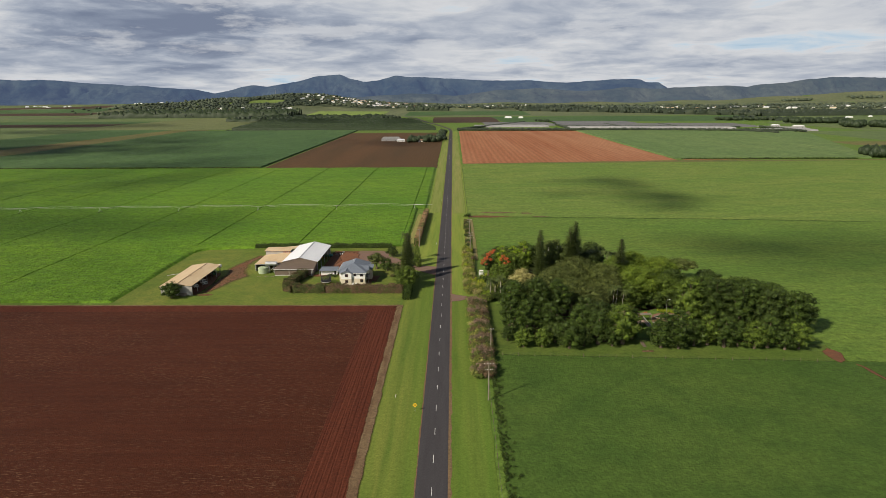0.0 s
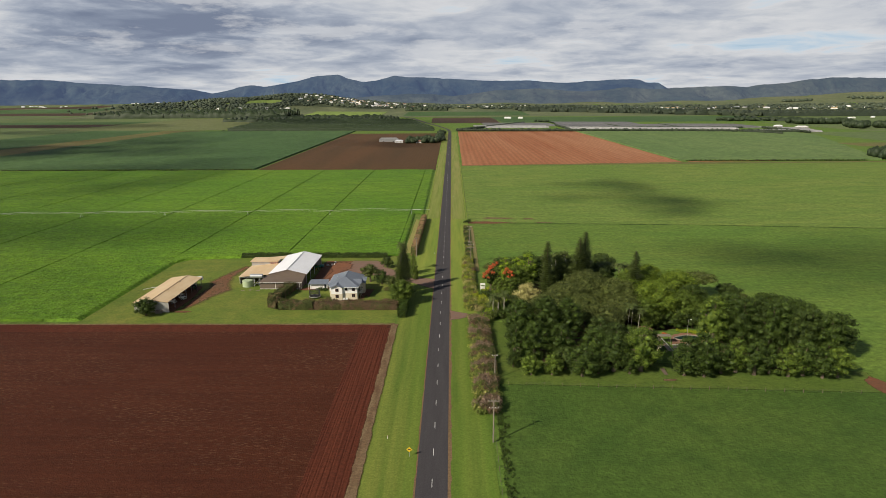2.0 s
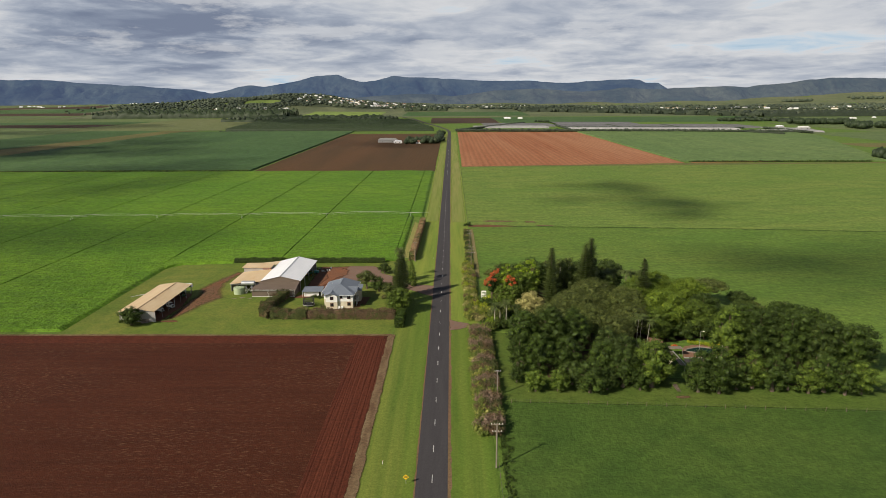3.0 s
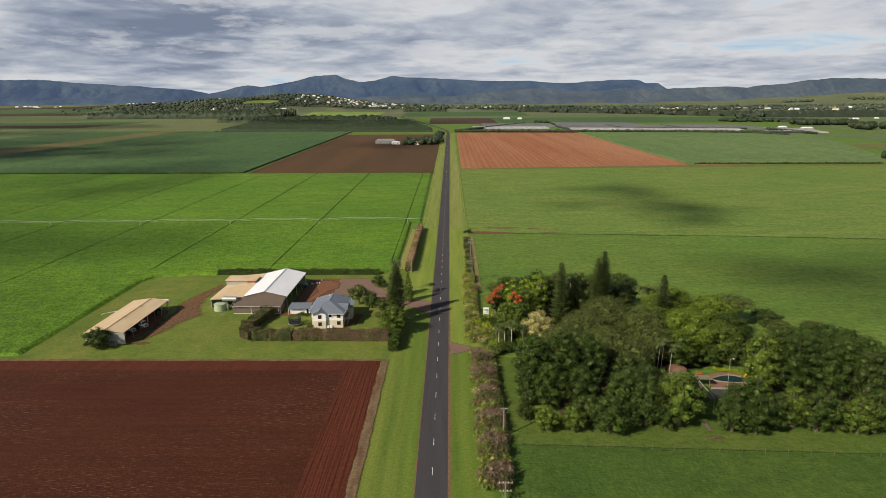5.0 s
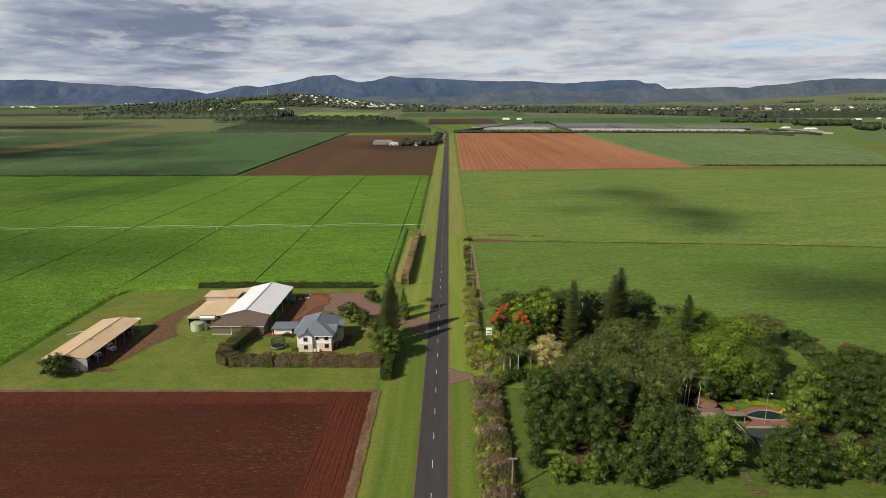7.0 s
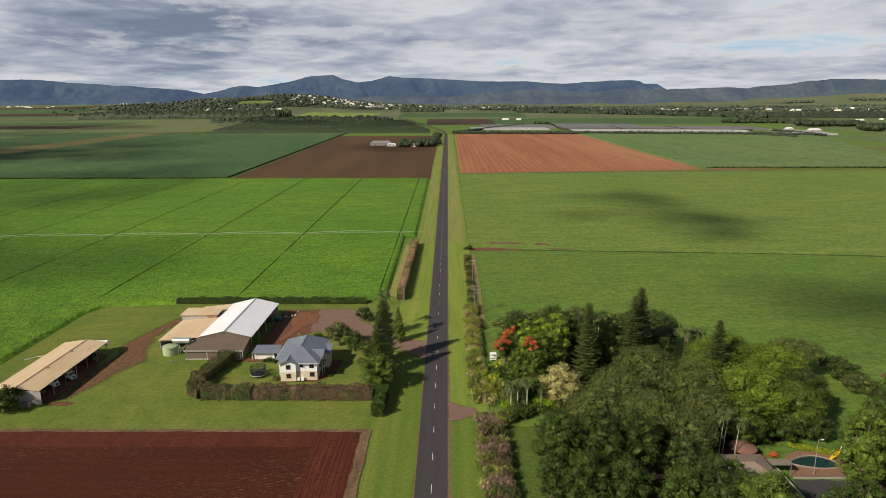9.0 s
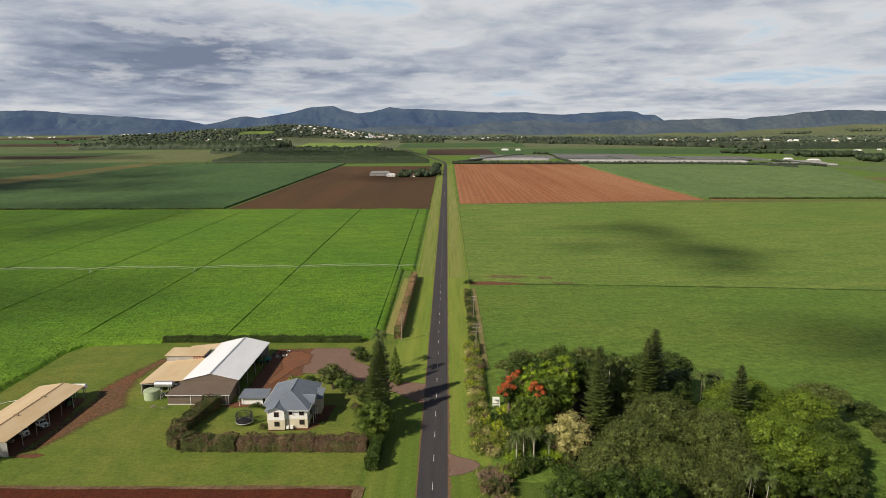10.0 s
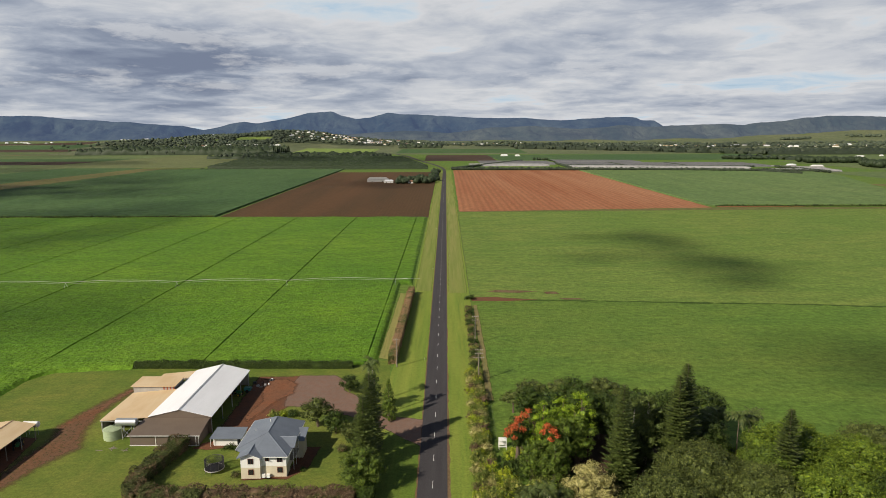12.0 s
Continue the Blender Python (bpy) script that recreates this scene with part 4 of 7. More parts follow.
def make_lobes(rs, R, H, base, n, flat):
    """Lobes spread over an egg-shaped crown between base and H; flat draws it into a parasol."""
    out = []
    half = (H - base) / 2
    for i in range(n):
        z = 1 - (i + 0.5) / n * (1.95 if base < H * 0.09 else 1.5 - 0.25 * flat)
        a = i * 2.39996 + rs.rand() * 0.5
        s = max(1 - abs(z) ** 2.6, 0) ** 0.5
        r = R * rs.uniform(0.25, 0.40)
        rr = max(R * s - r * 0.75, 0) * rs.uniform(0.85, 1.05)
        zz = (H + base) / 2 + z * max(half - r * 0.55, 0.2) * (1 - 0.25 * flat * (1 - z) / 2) + rs.uniform(-0.3, 0.3)
        out.append((np.array([rr * math.cos(a), rr * math.sin(a), max(zz, r * 0.45)]), r, rs.uniform(0.7, 0.95) * (1 - 0.3 * flat)))
    out.append((np.array([0, 0, (H + base) / 2]), min(R, half) * 0.72, 1.0 if half < R else half / R))
    return out


def tree(x, y, H, R, leaf="mid", base=0.25, n=24, flat=0.5, size=0.24, label="", bark=BARK, name="tree", group="trees of the grove", dens=10.0, seed=None, trunk=0.045):
    rs = np.random.RandomState(seed if seed is not None else int(abs(x * 31 + y * 17)) % 9999)
    ob = thing(name, label, "tree", group, at=pose(x, y, 0))
    lobes = make_lobes(rs, R, H, H * base, int(n * 0.8), flat)
    crown = new("crown", mesh_of("crown", crown_groups(rs, lobes, size * 0.72, dens), LEAF[leaf]))
    crown.parent = ob
    tr = H * trunk
    top = H * 0.62
    lean = rs.uniform(-0.4, 0.4, 2)
    tube("trunk", [(0, 0, -0.2), (lean[0] * 0.3, lean[1] * 0.3, H * 0.2), (lean[0], lean[1], top)], [tr * 1.3, tr, tr * 0.4], bark, ob)
    for i in range(4):
        c = lobes[(i * 3) % len(lobes)][0]
        s = Vector((lean[0] * 0.5, lean[1] * 0.5, H * (0.22 + 0.06 * i)))
        tube("limb", [s, s.lerp(Vector(c), 0.55) + Vector((0, 0, 0.3)), Vector(c)], [tr * 0.5, tr * 0.35, tr * 0.15], bark, ob, sides=6)
    return ob


def blossom(ob, spots, leaf, size, seed):
    """Clusters of blossom on a tree's crown."""
    rs = np.random.RandomState(seed)
    groups = []
    for c, r in spots:
        d = unit(rs.randn(int(90 * r * r), 3))
        groups.append(leaf_quads(rs, np.array(c) + d * r * np.array([1, 1, 0.7]) * rs.rand(len(d), 1) ** 0.4, d, np.full(len(d), size)))
    o = new("blossom", mesh_of("blossom", groups, LEAF[leaf]))
    o.parent = ob
    tagged(o, "bright orange-red blossom")
    return o


def pine(x, y, H, R, label="tall dark conical pine with tiered branches", seed=0, group="conical pines", open_top=0.62):
    """A tiered pine: whorls of level branches with upturned tips, each a flat spray of needle twigs."""
    rs = np.random.RandomState(seed + 5)
    ob = thing("pine_tree", label, "tree", group, at=pose(x, y, 0))
    tube("trunk", [(0, 0, -0.2), (0, 0, H * 0.5), (0, 0, H)], [H * 0.019, H * 0.012, 0.03], BARK, ob)
    verts = []
    z, i = H * 0.05, 0
    while z < H * 0.985:
        k = z / H
        r = (R * (1 - k) ** open_top + 0.42) * rs.uniform(0.86, 1.06) * min(1.0, 0.72 + k * 2.2)
        n = 10 if k < 0.7 else 8
        for j in range(n):
            a = j * math.tau / n + i * 0.9 + rs.uniform(-0.2, 0.2)
            rj = r * rs.uniform(0.66, 1.14)
            out, side = np.array([math.cos(a), math.sin(a), 0]), np.array([-math.sin(a), math.cos(a), 0])
            steps = max(int(rj / 0.19), 4)
            for t in (np.arange(steps) + 0.7) / steps:
                c = out * rj * t + np.array([0, 0, z + rj * (0.30 * t ** 2.2 - 0.10 * t)])
                w = (0.20 + 0.62 * math.sin(min(t * 1.12, 1.0) * math.pi) ** 0.8) * min(max(rj * 0.36, 0.42), 1.0)
                for s in (-1, 1):
                    d = side * s * w * rs.uniform(0.7, 1.15) + out * w * 0.55 + np.array([0, 0, rs.uniform(-0.02, 0.22) * w + 0.05])
                    b = np.cross(d, np.array([0, 0, 1.0]))
                    b = b / max(np.linalg.norm(b), 1e-6) * 0.21 + np.array([0, 0, rs.uniform(-0.10, 0.10)])
                    verts += [c - b, c + d * 0.55 - b * 0.9 + np.array([0, 0, 0.05]), c + d, c + d * 0.5 + b + np.array([0, 0, 0.05])]
        z += (0.48 + 0.55 * (1 - k)) * rs.uniform(0.85, 1.15)
        i += 1
    v = np.array(verts)
    core = ICO2[0] * np.array([R * 0.2, R * 0.2, H * 0.40]) * (0.8 + 0.3 * rs.rand(len(ICO2[0]), 1)) + np.array([0, 0, H * 0.45])
    core[:, :2] *= np.clip(1.3 - core[:, 2:3] / H * 1.35, 0.05, 1)
    crown = new("crown", mesh_of("crown", [(core, ICO2[1]), (v, np.arange(len(v)).reshape(-1, 4))], LEAF["pine"]))
    crown.parent = ob
    return ob


def frond_group(rs, root, a, length, droop, rise=0.42):
    """One feathered palm frond: leaflets along an arching rib."""
    out_v, out_f = [], []
    n = 11
    side = np.array([-math.sin(a), math.cos(a), 0])
    prev = None
    for i in range(n + 1):
        t = i / n
        p = root + np.array([math.cos(a), math.sin(a), 0]) * length * (t - 0.18 * t * t) + np.array([0, 0, length * (rise * t - droop * t * t)])
        if prev is not None:
            w = length * 0.24 * math.sin(math.pi * min(t * 0.9 + 0.1, 1)) + 0.05
            for s in (1, -1):
                tip = (p + prev) / 2 + side * s * w + np.array([0, 0, -w * 0.45])
                out_v += [prev, p, tip + (p - prev) * 0.6]
                k = len(out_v)
                out_f.append((k - 3, k - 2, k - 1))
        prev = p
    return np.array(out_v), np.array(out_f)


def palm(x, y, H, L=2.2, label="slender palm with pale trunk and arching fronds", group="palms", seed=0, lean=(0, 0), full=1.0, stout=0.15, bark=PALE_BARK):
    rs = np.random.RandomState(seed + 70)
    ob = thing("palm_tree", label, "palm", group, at=pose(x, y, 0))
    tube("trunk", [(0, 0, -0.2), (lean[0] * 0.4, lean[1] * 0.4, H * 0.5), (lean[0], lean[1], H)], [stout * 1.5, stout, stout * 0.75], bark, ob)
    for i in range(int(17 * full)):
        v, f = frond_group(rs, np.array([lean[0], lean[1], H]), i * 2.4 + rs.rand() * 0.4, L * rs.uniform(0.8, 1.15), rs.uniform(0.55, 0.75 + 0.45 * full), rs.uniform(0.15, 1.15))
        o = new("frond", mesh_of("frond", [(v, f)], LEAF["palm"]))
        o.parent = ob
    return ob


SHRUBS = {}


def shrub(x, y, R, H, leaf, label, group="shrubs of the roadside row", seed=0, name="shrub"):
    """A low bush; a few meshes of each colour are shared."""
    key = (leaf, seed % 4)
    if key not in SHRUBS:
        rs = np.random.RandomState(seed % 4 + len(leaf) * 7)
        lobes = [(np.array([math.cos(i * 2.4) * 0.62 * (i > 0), math.sin(i * 2.4) * 0.62 * (i > 0), rs.uniform(0.3, 0.72)]), rs.uniform(0.36, 0.55), 0.85) for i in range(8)]
        SHRUBS[key] = mesh_of("shrub", crown_groups(rs, lobes, 0.065, 46, 0.7), LEAF[leaf])
    ob = tagged(new(name, SHRUBS[key]), label, "shrub", group)
    ob.matrix_world = pose(x, y, -0.02, 0, 0, (seed * 77) % 360) @ Matrix.Diagonal((R, R, H / 1.15, 1))
    return ob


def cypress(x, y, H, R, label, group, seed=0):
    """A dense upright tree, widest low down and drawn to a point."""
    rs = np.random.RandomState(seed)
    ob = thing("cypress_tree", label, "tree", group, at=pose(x, y, 0))
    lobes = []
    for i in range(46):
        k = (i + 0.5) / 46
        w = R * (1 - k) ** 0.75 * (0.75 + 0.25 * min(1, k * 6))
        r = 0.30 * R * (1.15 - 0.7 * k)
        a = i * 2.39996
        lobes.append((np.array([math.cos(a) * max(w - r * 0.6, 0.1), math.sin(a) * max(w - r * 0.6, 0.1), 0.5 + k * (H - 1.0)]), r, rs.uniform(1.1, 1.6)))
    lobes.append((np.array([0, 0, H * 0.36]), R * 0.62, H * 0.30 / (R * 0.62)))
    crown = new("crown", mesh_of("crown", crown_groups(rs, lobes, 0.13, 16), LEAF["fresh"]))
    crown.parent = ob
    tube("trunk", [(0, 0, -0.2), (0, 0, H * 0.5), (0, 0, H * 0.9)], [0.22, 0.14, 0.04], BARK, ob)
    return ob


def hedge(path, width, height, leaf, label, size=0.22, dens=3.0, seed=0, group="clipped hedges", rough=0.25):
    """A clipped hedge along a line of points."""
    rs = np.random.RandomState(seed)
    groups = []
    for (ax, ay), (bx, by) in zip(path, path[1:]):
        L = math.hypot(bx - ax, by - ay)
        d = np.array([(bx - ax) / L, (by - ay) / L, 0])
        s = np.array([-d[1], d[0], 0])
        m = max(int(L / 0.9), 2)
        v, f = [], []
        ring = [(-0.42, 0.0), (-0.46, 0.5), (-0.40, 0.84), (0.0, 0.93), (0.40, 0.84), (0.46, 0.5), (0.42, 0.0)]
        for i in range(m + 1):
            c = np.array([ax, ay, 0]) + d * (L * i / m)
            wob = 1 + rs.uniform(-rough, rough) * 0.5
            for u, h in ring:
                v.append(c + s * u * width * wob + np.array([0, 0, h * height * (1 + rs.uniform(-rough, rough) * 0.4)]))
        for i in range(m):
            for j in range(6):
                a = i * 7 + j
                f.append((a, a + 1, a + 8, a + 7))
        groups.append((np.array(v), np.array(f)))
        n = int(L * (width + 2 * height) * dens)
        t = rs.rand(n) * L
        q = rs.rand(n) * (width + 2 * height)
        u = np.where(q < height, -0.5 * width, np.where(q > height + width, 0.5 * width, q - height - width / 2))
        h = np.where(q < height, q, np.where(q > height + width, q - height - width, height))
        wave = 1 + rough * 0.6 * np.sin(t * 0.9 + seed) * np.sin(t * 0.37 + 1.3)
        p = np.array([ax, ay, 0]) + d * t[:, None] + s * (u * wave)[:, None] + np.stack([0 * h, 0 * h, np.maximum(h * wave, 0.05)], -1) + rs.randn(n, 3) * 0.10
        nn = s * np.sign(u)[:, None] * (h < height)[:, None] + np.array([0, 0, 1.0]) * (h >= height)[:, None] + np.array([0, 0, 0.2])
        groups.append(leaf_quads(rs, p, nn, np.full(n, size)))
        for end, sgn in ((0.0, -1.0), (L, 1.0)):
            m = int(width * height * dens)
            p = np.array([ax, ay, 0]) + d * end + s * (rs.uniform(-0.5, 0.5, m) * width)[:, None] + np.stack([np.zeros(m), np.zeros(m), rs.rand(m) * height], -1) + rs.randn(m, 3) * 0.12
            groups.append(leaf_quads(rs, p, np.tile(d * sgn, (m, 1)), np.full(m, size)))
    return tagged(new("hedge", mesh_of("hedge", groups, LEAF[leaf])), label, "hedge", group)


def woods(name, label, spots, leaf="forest", category="trees", seed=0, lumps=3):
    """Far trees too many to count: each a few rounded crowns at (x, y, radius, height)."""
    rs = np.random.RandomState(seed)
    groups = []
    for x, y, r, h in spots:
        z = float(land(x, y))
        for k in range(lumps):
            q = 1.0 if k == 0 else rs.uniform(0.5, 0.72)
            o = np.array([rs.uniform(-0.75, 0.75) * r, rs.uniform(-0.4, 0.4) * r, h * rs.uniform(-0.16, 0.10)]) * (k > 0)
            v = ICO1[0] * (0.85 + 0.3 * rs.rand(len(ICO1[0]), 1)) * np.array([r, r, h * 0.5]) * q + np.array([x, y, z + h * 0.47]) + o
            groups.append((v, ICO1[1]))
    me = mesh_of(name, groups, LEAF[leaf])
    me.polygons.foreach_set("use_smooth", [True] * len(me.polygons))
    return tagged(new(name, me), label, category, "", "stuff")


def tree_rows(name, label, rows, width, leaf, seed=0, step=5.0, rough=0.2):
    """Planted rows seen from afar: (x0, x1, y, height), each one lumpy bank of crowns."""
    rs = np.random.RandomState(seed)
    ring = [(-0.5, 0.0), (-0.45, 0.55), (-0.2, 0.95), (0.2, 0.95), (0.45, 0.55), (0.5, 0.0)]
    groups = []
    for x0, x1, y, h in rows:
        n = max(int((x1 - x0) / step), 2)
        xs = np.linspace(x0, x1, n)
        hh = h * (1 - rough + 2 * rough * rs.rand(n))
        v = np.array([(x + rs.uniform(-1, 1), y + u * width * (0.85 + 0.3 * rs.rand()), hh[i] * w + float(land(x, y))) for i, x in enumerate(xs) for u, w in ring])
        f = [(i * 6 + j, i * 6 + j + 1, i * 6 + j + 7, i * 6 + j + 6) for i in range(n - 1) for j in range(5)]
        groups.append((v, np.array(f)))
    me = mesh_of(name, groups, LEAF[leaf])
    me.polygons.foreach_set("use_smooth", [True] * len(me.polygons))
    return tagged(new(name, me), label, "trees", "", "stuff")


# ---- the grove ----
DARK_L, MID_L, GREY_L = "broad dark green tree with a dense domed crown", "spreading green tree with a layered crown", "wide grey-green tree with an open crown"
# three tall domed trees and the lower growth before them
for x, y, H, R in [(25.0, 203, 17.2, 5.4), (32.8, 203, 17.9, 5.6), (40.0, 204, 17.0, 5.2), (22.8, 196.5, 11.5, 3.4), (28.6, 195, 12.5, 5.0), (36.4, 194.5, 11.5, 5.0)]:
    tree(x, y, H, R, "dome", 0.10 if y > 200 else 0.02, 34, 0.2, 0.22, DARK_L, dens=11.0)
for x, y, H, R, c in [(26.2, 183.8, 6.2, 3.2, "fresh"), (32.4, 184.0, 6.4, 3.3, "fresh"), (41.0, 183.0, 9.4, 5.0, "mid"), (21.6, 189.5, 4.6, 2.2, "mid"), (50.8, 186.6, 11.6, 4.3, "mid"), (58.8, 186.6, 14.0, 5.8, "fresh"), (63.0, 191.0, 10.8, 3.8, "mid"),
                      (46.2, 192, 11.6, 4.8, "mid"), (53.2, 195, 12.0, 4.8, "dark"), (57.4, 196.6, 10.4, 4.0, "mid"), (50.2, 203.5, 11.0, 5.2, "dark"), (55.2, 205.5, 8.6, 3.8, "mid"), (81.0, 222.4, 6.6, 4.6, "mid"), (87.0, 222.0, 7.2, 4.6, "dark"), (74.6, 221.0, 6.0, 3.6, "mid"), (37, 188, 7, 3.6, "dark"), (55.0, 184.6, 6.6, 3.0, "mid"), (70.4, 183.4, 9.2, 4.3, "mid"), (75.8, 182.6, 9.4, 4.4, "dome"), (73.0, 188.4, 10.0, 4.2, "mid"), (78.2, 189.5, 11.0, 4.4, "dome"), (46, 184.8, 6, 3.0, "dark")]:
    tree(x, y, H, R, c, 0.0, 24, 0.3, 0.22, "leafy green tree at the edge of the grove", dens=11.0)
for x, y, H, R in [(44, 228, 15, 8.2), (53, 237, 16.4, 8.8), (62, 231, 15, 8.2), (48, 218.5, 13.2, 7.6), (55, 213.5, 11.4, 6.2), (36, 219, 13.2, 6.8), (61.5, 220, 12.6, 6.5)]:
    tree(x, y, H, R, "grey", 0.14, 46, 0.42, 0.23, GREY_L, dens=14.0)
for x, y, H, R, c in [(77, 247, 16, 10.4, "bright"), (88, 243, 15, 8.6, "bright"), (75.5, 229, 15, 9.2, "bright"), (84.5, 226, 12.4, 6.6, "fresh"), (69.5, 221, 10.6, 6.0, "fresh"), (90, 233, 12.4, 6.4, "mid"), (68.5, 240, 14.6, 6.6, "fresh")]:
    tree(x, y, H, R, c, 0.06, 46, 0.6, 0.23, MID_L, dens=13.0)
tree(101.5, 257, 10.6, 7.2, "grey", 0.42, 22, 1.0, 0.23, "flat-topped open tree with pale limbs showing", bark=PALE_BARK, dens=7.0)
for x, y, H, R in [(47.5, 264, 16.5, 7), (55, 263, 17, 6.5), (66, 270, 15, 7), (45, 256, 14, 5.5), (61, 256, 14, 6)]:
    tree(x, y, H, R, "dark", 0.12, 30, 0.5, 0.23, DARK_L)
for x, y, H, R in [(43.6, 251.6, 19.5, 4.2), (47.0, 253.0, 20.5, 4.6)]:
    tree(x, y, H, R, "pine", 0.04, 40, 0.1, 0.2, "tall dark feathery tree with pale limbs showing through", bark=PALE_BARK, dens=11.0, trunk=0.02)
# the tall wall of trees along the grove's eastern front
for i in range(10):
    x = 85.2 + i * 4.1
    tree(x, 201.5 - i * 0.9 + (i % 2) * 3.0, 18.6 - 0.5 * i + (i % 3) * 0.4, 5.0, "fresh" if i == 0 else ("mid" if i % 3 else "dark"), 0.05, 40, 0.15, 0.22, "tall dense green tree in a closed row", group="closed row of tall trees", dens=11.0)
for i in range(8):
    x = 81.5 + i * 4.6
    tree(x, 185.0 - i * 0.55 + (i % 2) * 1.2, (9.0 if i < 2 else 8.0) + (i % 3) * 1.3, 4.1, "fresh" if i % 3 == 1 else "mid", 0.0, 24, 0.3, 0.22, "lower leafy tree skirting the tall row", group="closed row of tall trees")
for i in range(4):
    tree(95 + i * 7, 210 - i * 1.6, 16.5 - i * 0.6, 6.0, "mid", 0.1, 30, 0.3, 0.23, "tall dense green tree in a closed row", group="closed row of tall trees")
for x, y, H, R, c in [(113.5, 256, 6.0, 5.2, "dark"), (114, 247, 4.6, 5.0, "grey"), (121, 238, 7.5, 7.0, "mid"), (129, 234, 6.5, 6, "mid"), (122, 224, 7, 6, "mid"), (113, 222, 6.5, 5, "fresh")]:
    tree(x, y, H, R, c, 0.02, 22, 0.5, 0.23, "low rounded tree at the back of the grove")
for x, y, H, R, c in [(24.4, 259, 16.2, 3.5, "lime"), (34.2, 262, 17.4, 3.6, "lime"), (30.2, 265, 14.5, 3.6, "lime"), (28.6, 256, 13.6, 4.4, "fresh"), (33, 259, 13.0, 4.4, "fresh"), (37, 272, 14, 6, "mid"), (42, 272, 13, 6, "dark"), (20.8, 265, 10.5, 3.2, "fresh"), (21.6, 252, 9.6, 3.2, "fresh"), (26.0, 250, 9.8, 3.6, "fresh"),
                      (25, 284, 9.5, 4.4, "mid"), (37, 284, 12, 5.0, "mid"), (29.5, 275, 12, 4.8, "mid"), (32, 227.5, 5.0, 3.6, "dark"), (37.5, 231, 8.0, 4.4, "dark")]:
    tree(x, y, H, R, c, 0.06, 26, 0.4, 0.22, "bright leafy garden tree")
for x, y, H, R in [(27, 292, 7.5, 5.0), (36, 291, 8.5, 5.5), (46, 288, 10, 6.0), (21, 288, 6, 4.0)]:
    tree(x, y, H, R, "grey", 0.3, 25, 0.6, 0.23, "thin grey-green tree with bare twigs showing", dens=4.0)
flame = tree(19.0, 259.0, 12.6, 3.2, "mid", 0.15, 18, 0.5, 0.22, "tree covered in orange-red blossom", dens=5.0)
blossom(flame, [((-0.4, -2.0, 12.4), 1.3), ((1.2, -1.4, 13.4), 1.2), ((2.2, -0.6, 14.0), 0.9), ((-1.4, -2.4, 11.0), 1.3), ((-2.4, -2.2, 9.8), 1.2), ((0.6, -2.8, 10.6), 1.0), ((-3.0, -1.6, 8.6), 0.9), ((-1.2, -3.0, 8.6), 0.8)], "red", 0.2, 3)
flame = tree(25.4, 255.6, 12.4, 3.0, "fresh", 0.15, 18, 0.5, 0.22, "tree covered in orange-red blossom", dens=6.0)
blossom(flame, [((-0.7, -2.0, 12.6), 1.1), ((0.8, -2.2, 11.6), 1.2), ((-1.5, -2.0, 11.2), 0.9), ((1.8, -2.0, 10.2), 0.8), ((0.2, -2.8, 9.8), 0.8)], "red", 0.2, 4)
tree(31.4, 238.6, 11.4, 5.6, "cream", 0.04, 30, 0.45, 0.22, "rounded tree covered in cream blossom", dens=11.0)
for i, (x, y, H, R) in enumerate([(52.3, 248.8, 26.6, 4.8), (54.8, 251.4, 28.2, 5.4), (70.8, 238.6, 23.6, 4.4), (39.4, 245.6, 26.0, 4.2)]):
    pine(x, y, H, R, seed=i)
for i, (x, y, H) in enumerate([(18.4, 235.2, 7.4), (22.4, 234.8, 8.4), (26.2, 236.6, 6.8), (20.6, 239.5, 5.6)]):
    palm(x, y, H, 2.7, seed=i, full=1.5)
for i, (x, y, H) in enumerate([(60.2, 214.5, 9.5), (61.8, 213.2, 11), (63.3, 214.6, 10.4), (65.2, 213.0, 9.4), (58.6, 213.5, 8.5)]):
    palm(x, y, H, 2.4, "tall slim palm with a white trunk", "palms by the pool house", i + 10, (0.5, 0), 1.15, 0.09)
for i, (x, y, H) in enumerate([(70, 258, 13), (73.5, 260, 12), (66.5, 261, 12.5), (76, 263, 11), (63.5, 259, 13)]):
    palm(x, y, H, 3.4, "feathery palm among the grove trees", "palms", i + 20, (0, 0), 1.4, 0.11, BARK)
sheet("grove_floor", [(31, 190), (56, 188), (56, 213), (31, 211)], 0.0, DARK_SOIL, "dark ground beneath the grove", "ground", 0.5, 3, 71)
sheet("grove_floor", [(27, 238), (44, 213.5), (72, 219), (90, 224), (92, 244), (72, 268), (44, 288), (24, 286)], 0.0, DARK_SOIL, "dark ground beneath the grove", "ground", 0.5, 3, 72)
sheet("grove_floor", [(84, 189), (115, 185), (117, 196), (100, 211), (86, 205)], 0.0, DARK_SOIL, "dark ground beneath the tall row", "ground", 0.5, 3, 73)

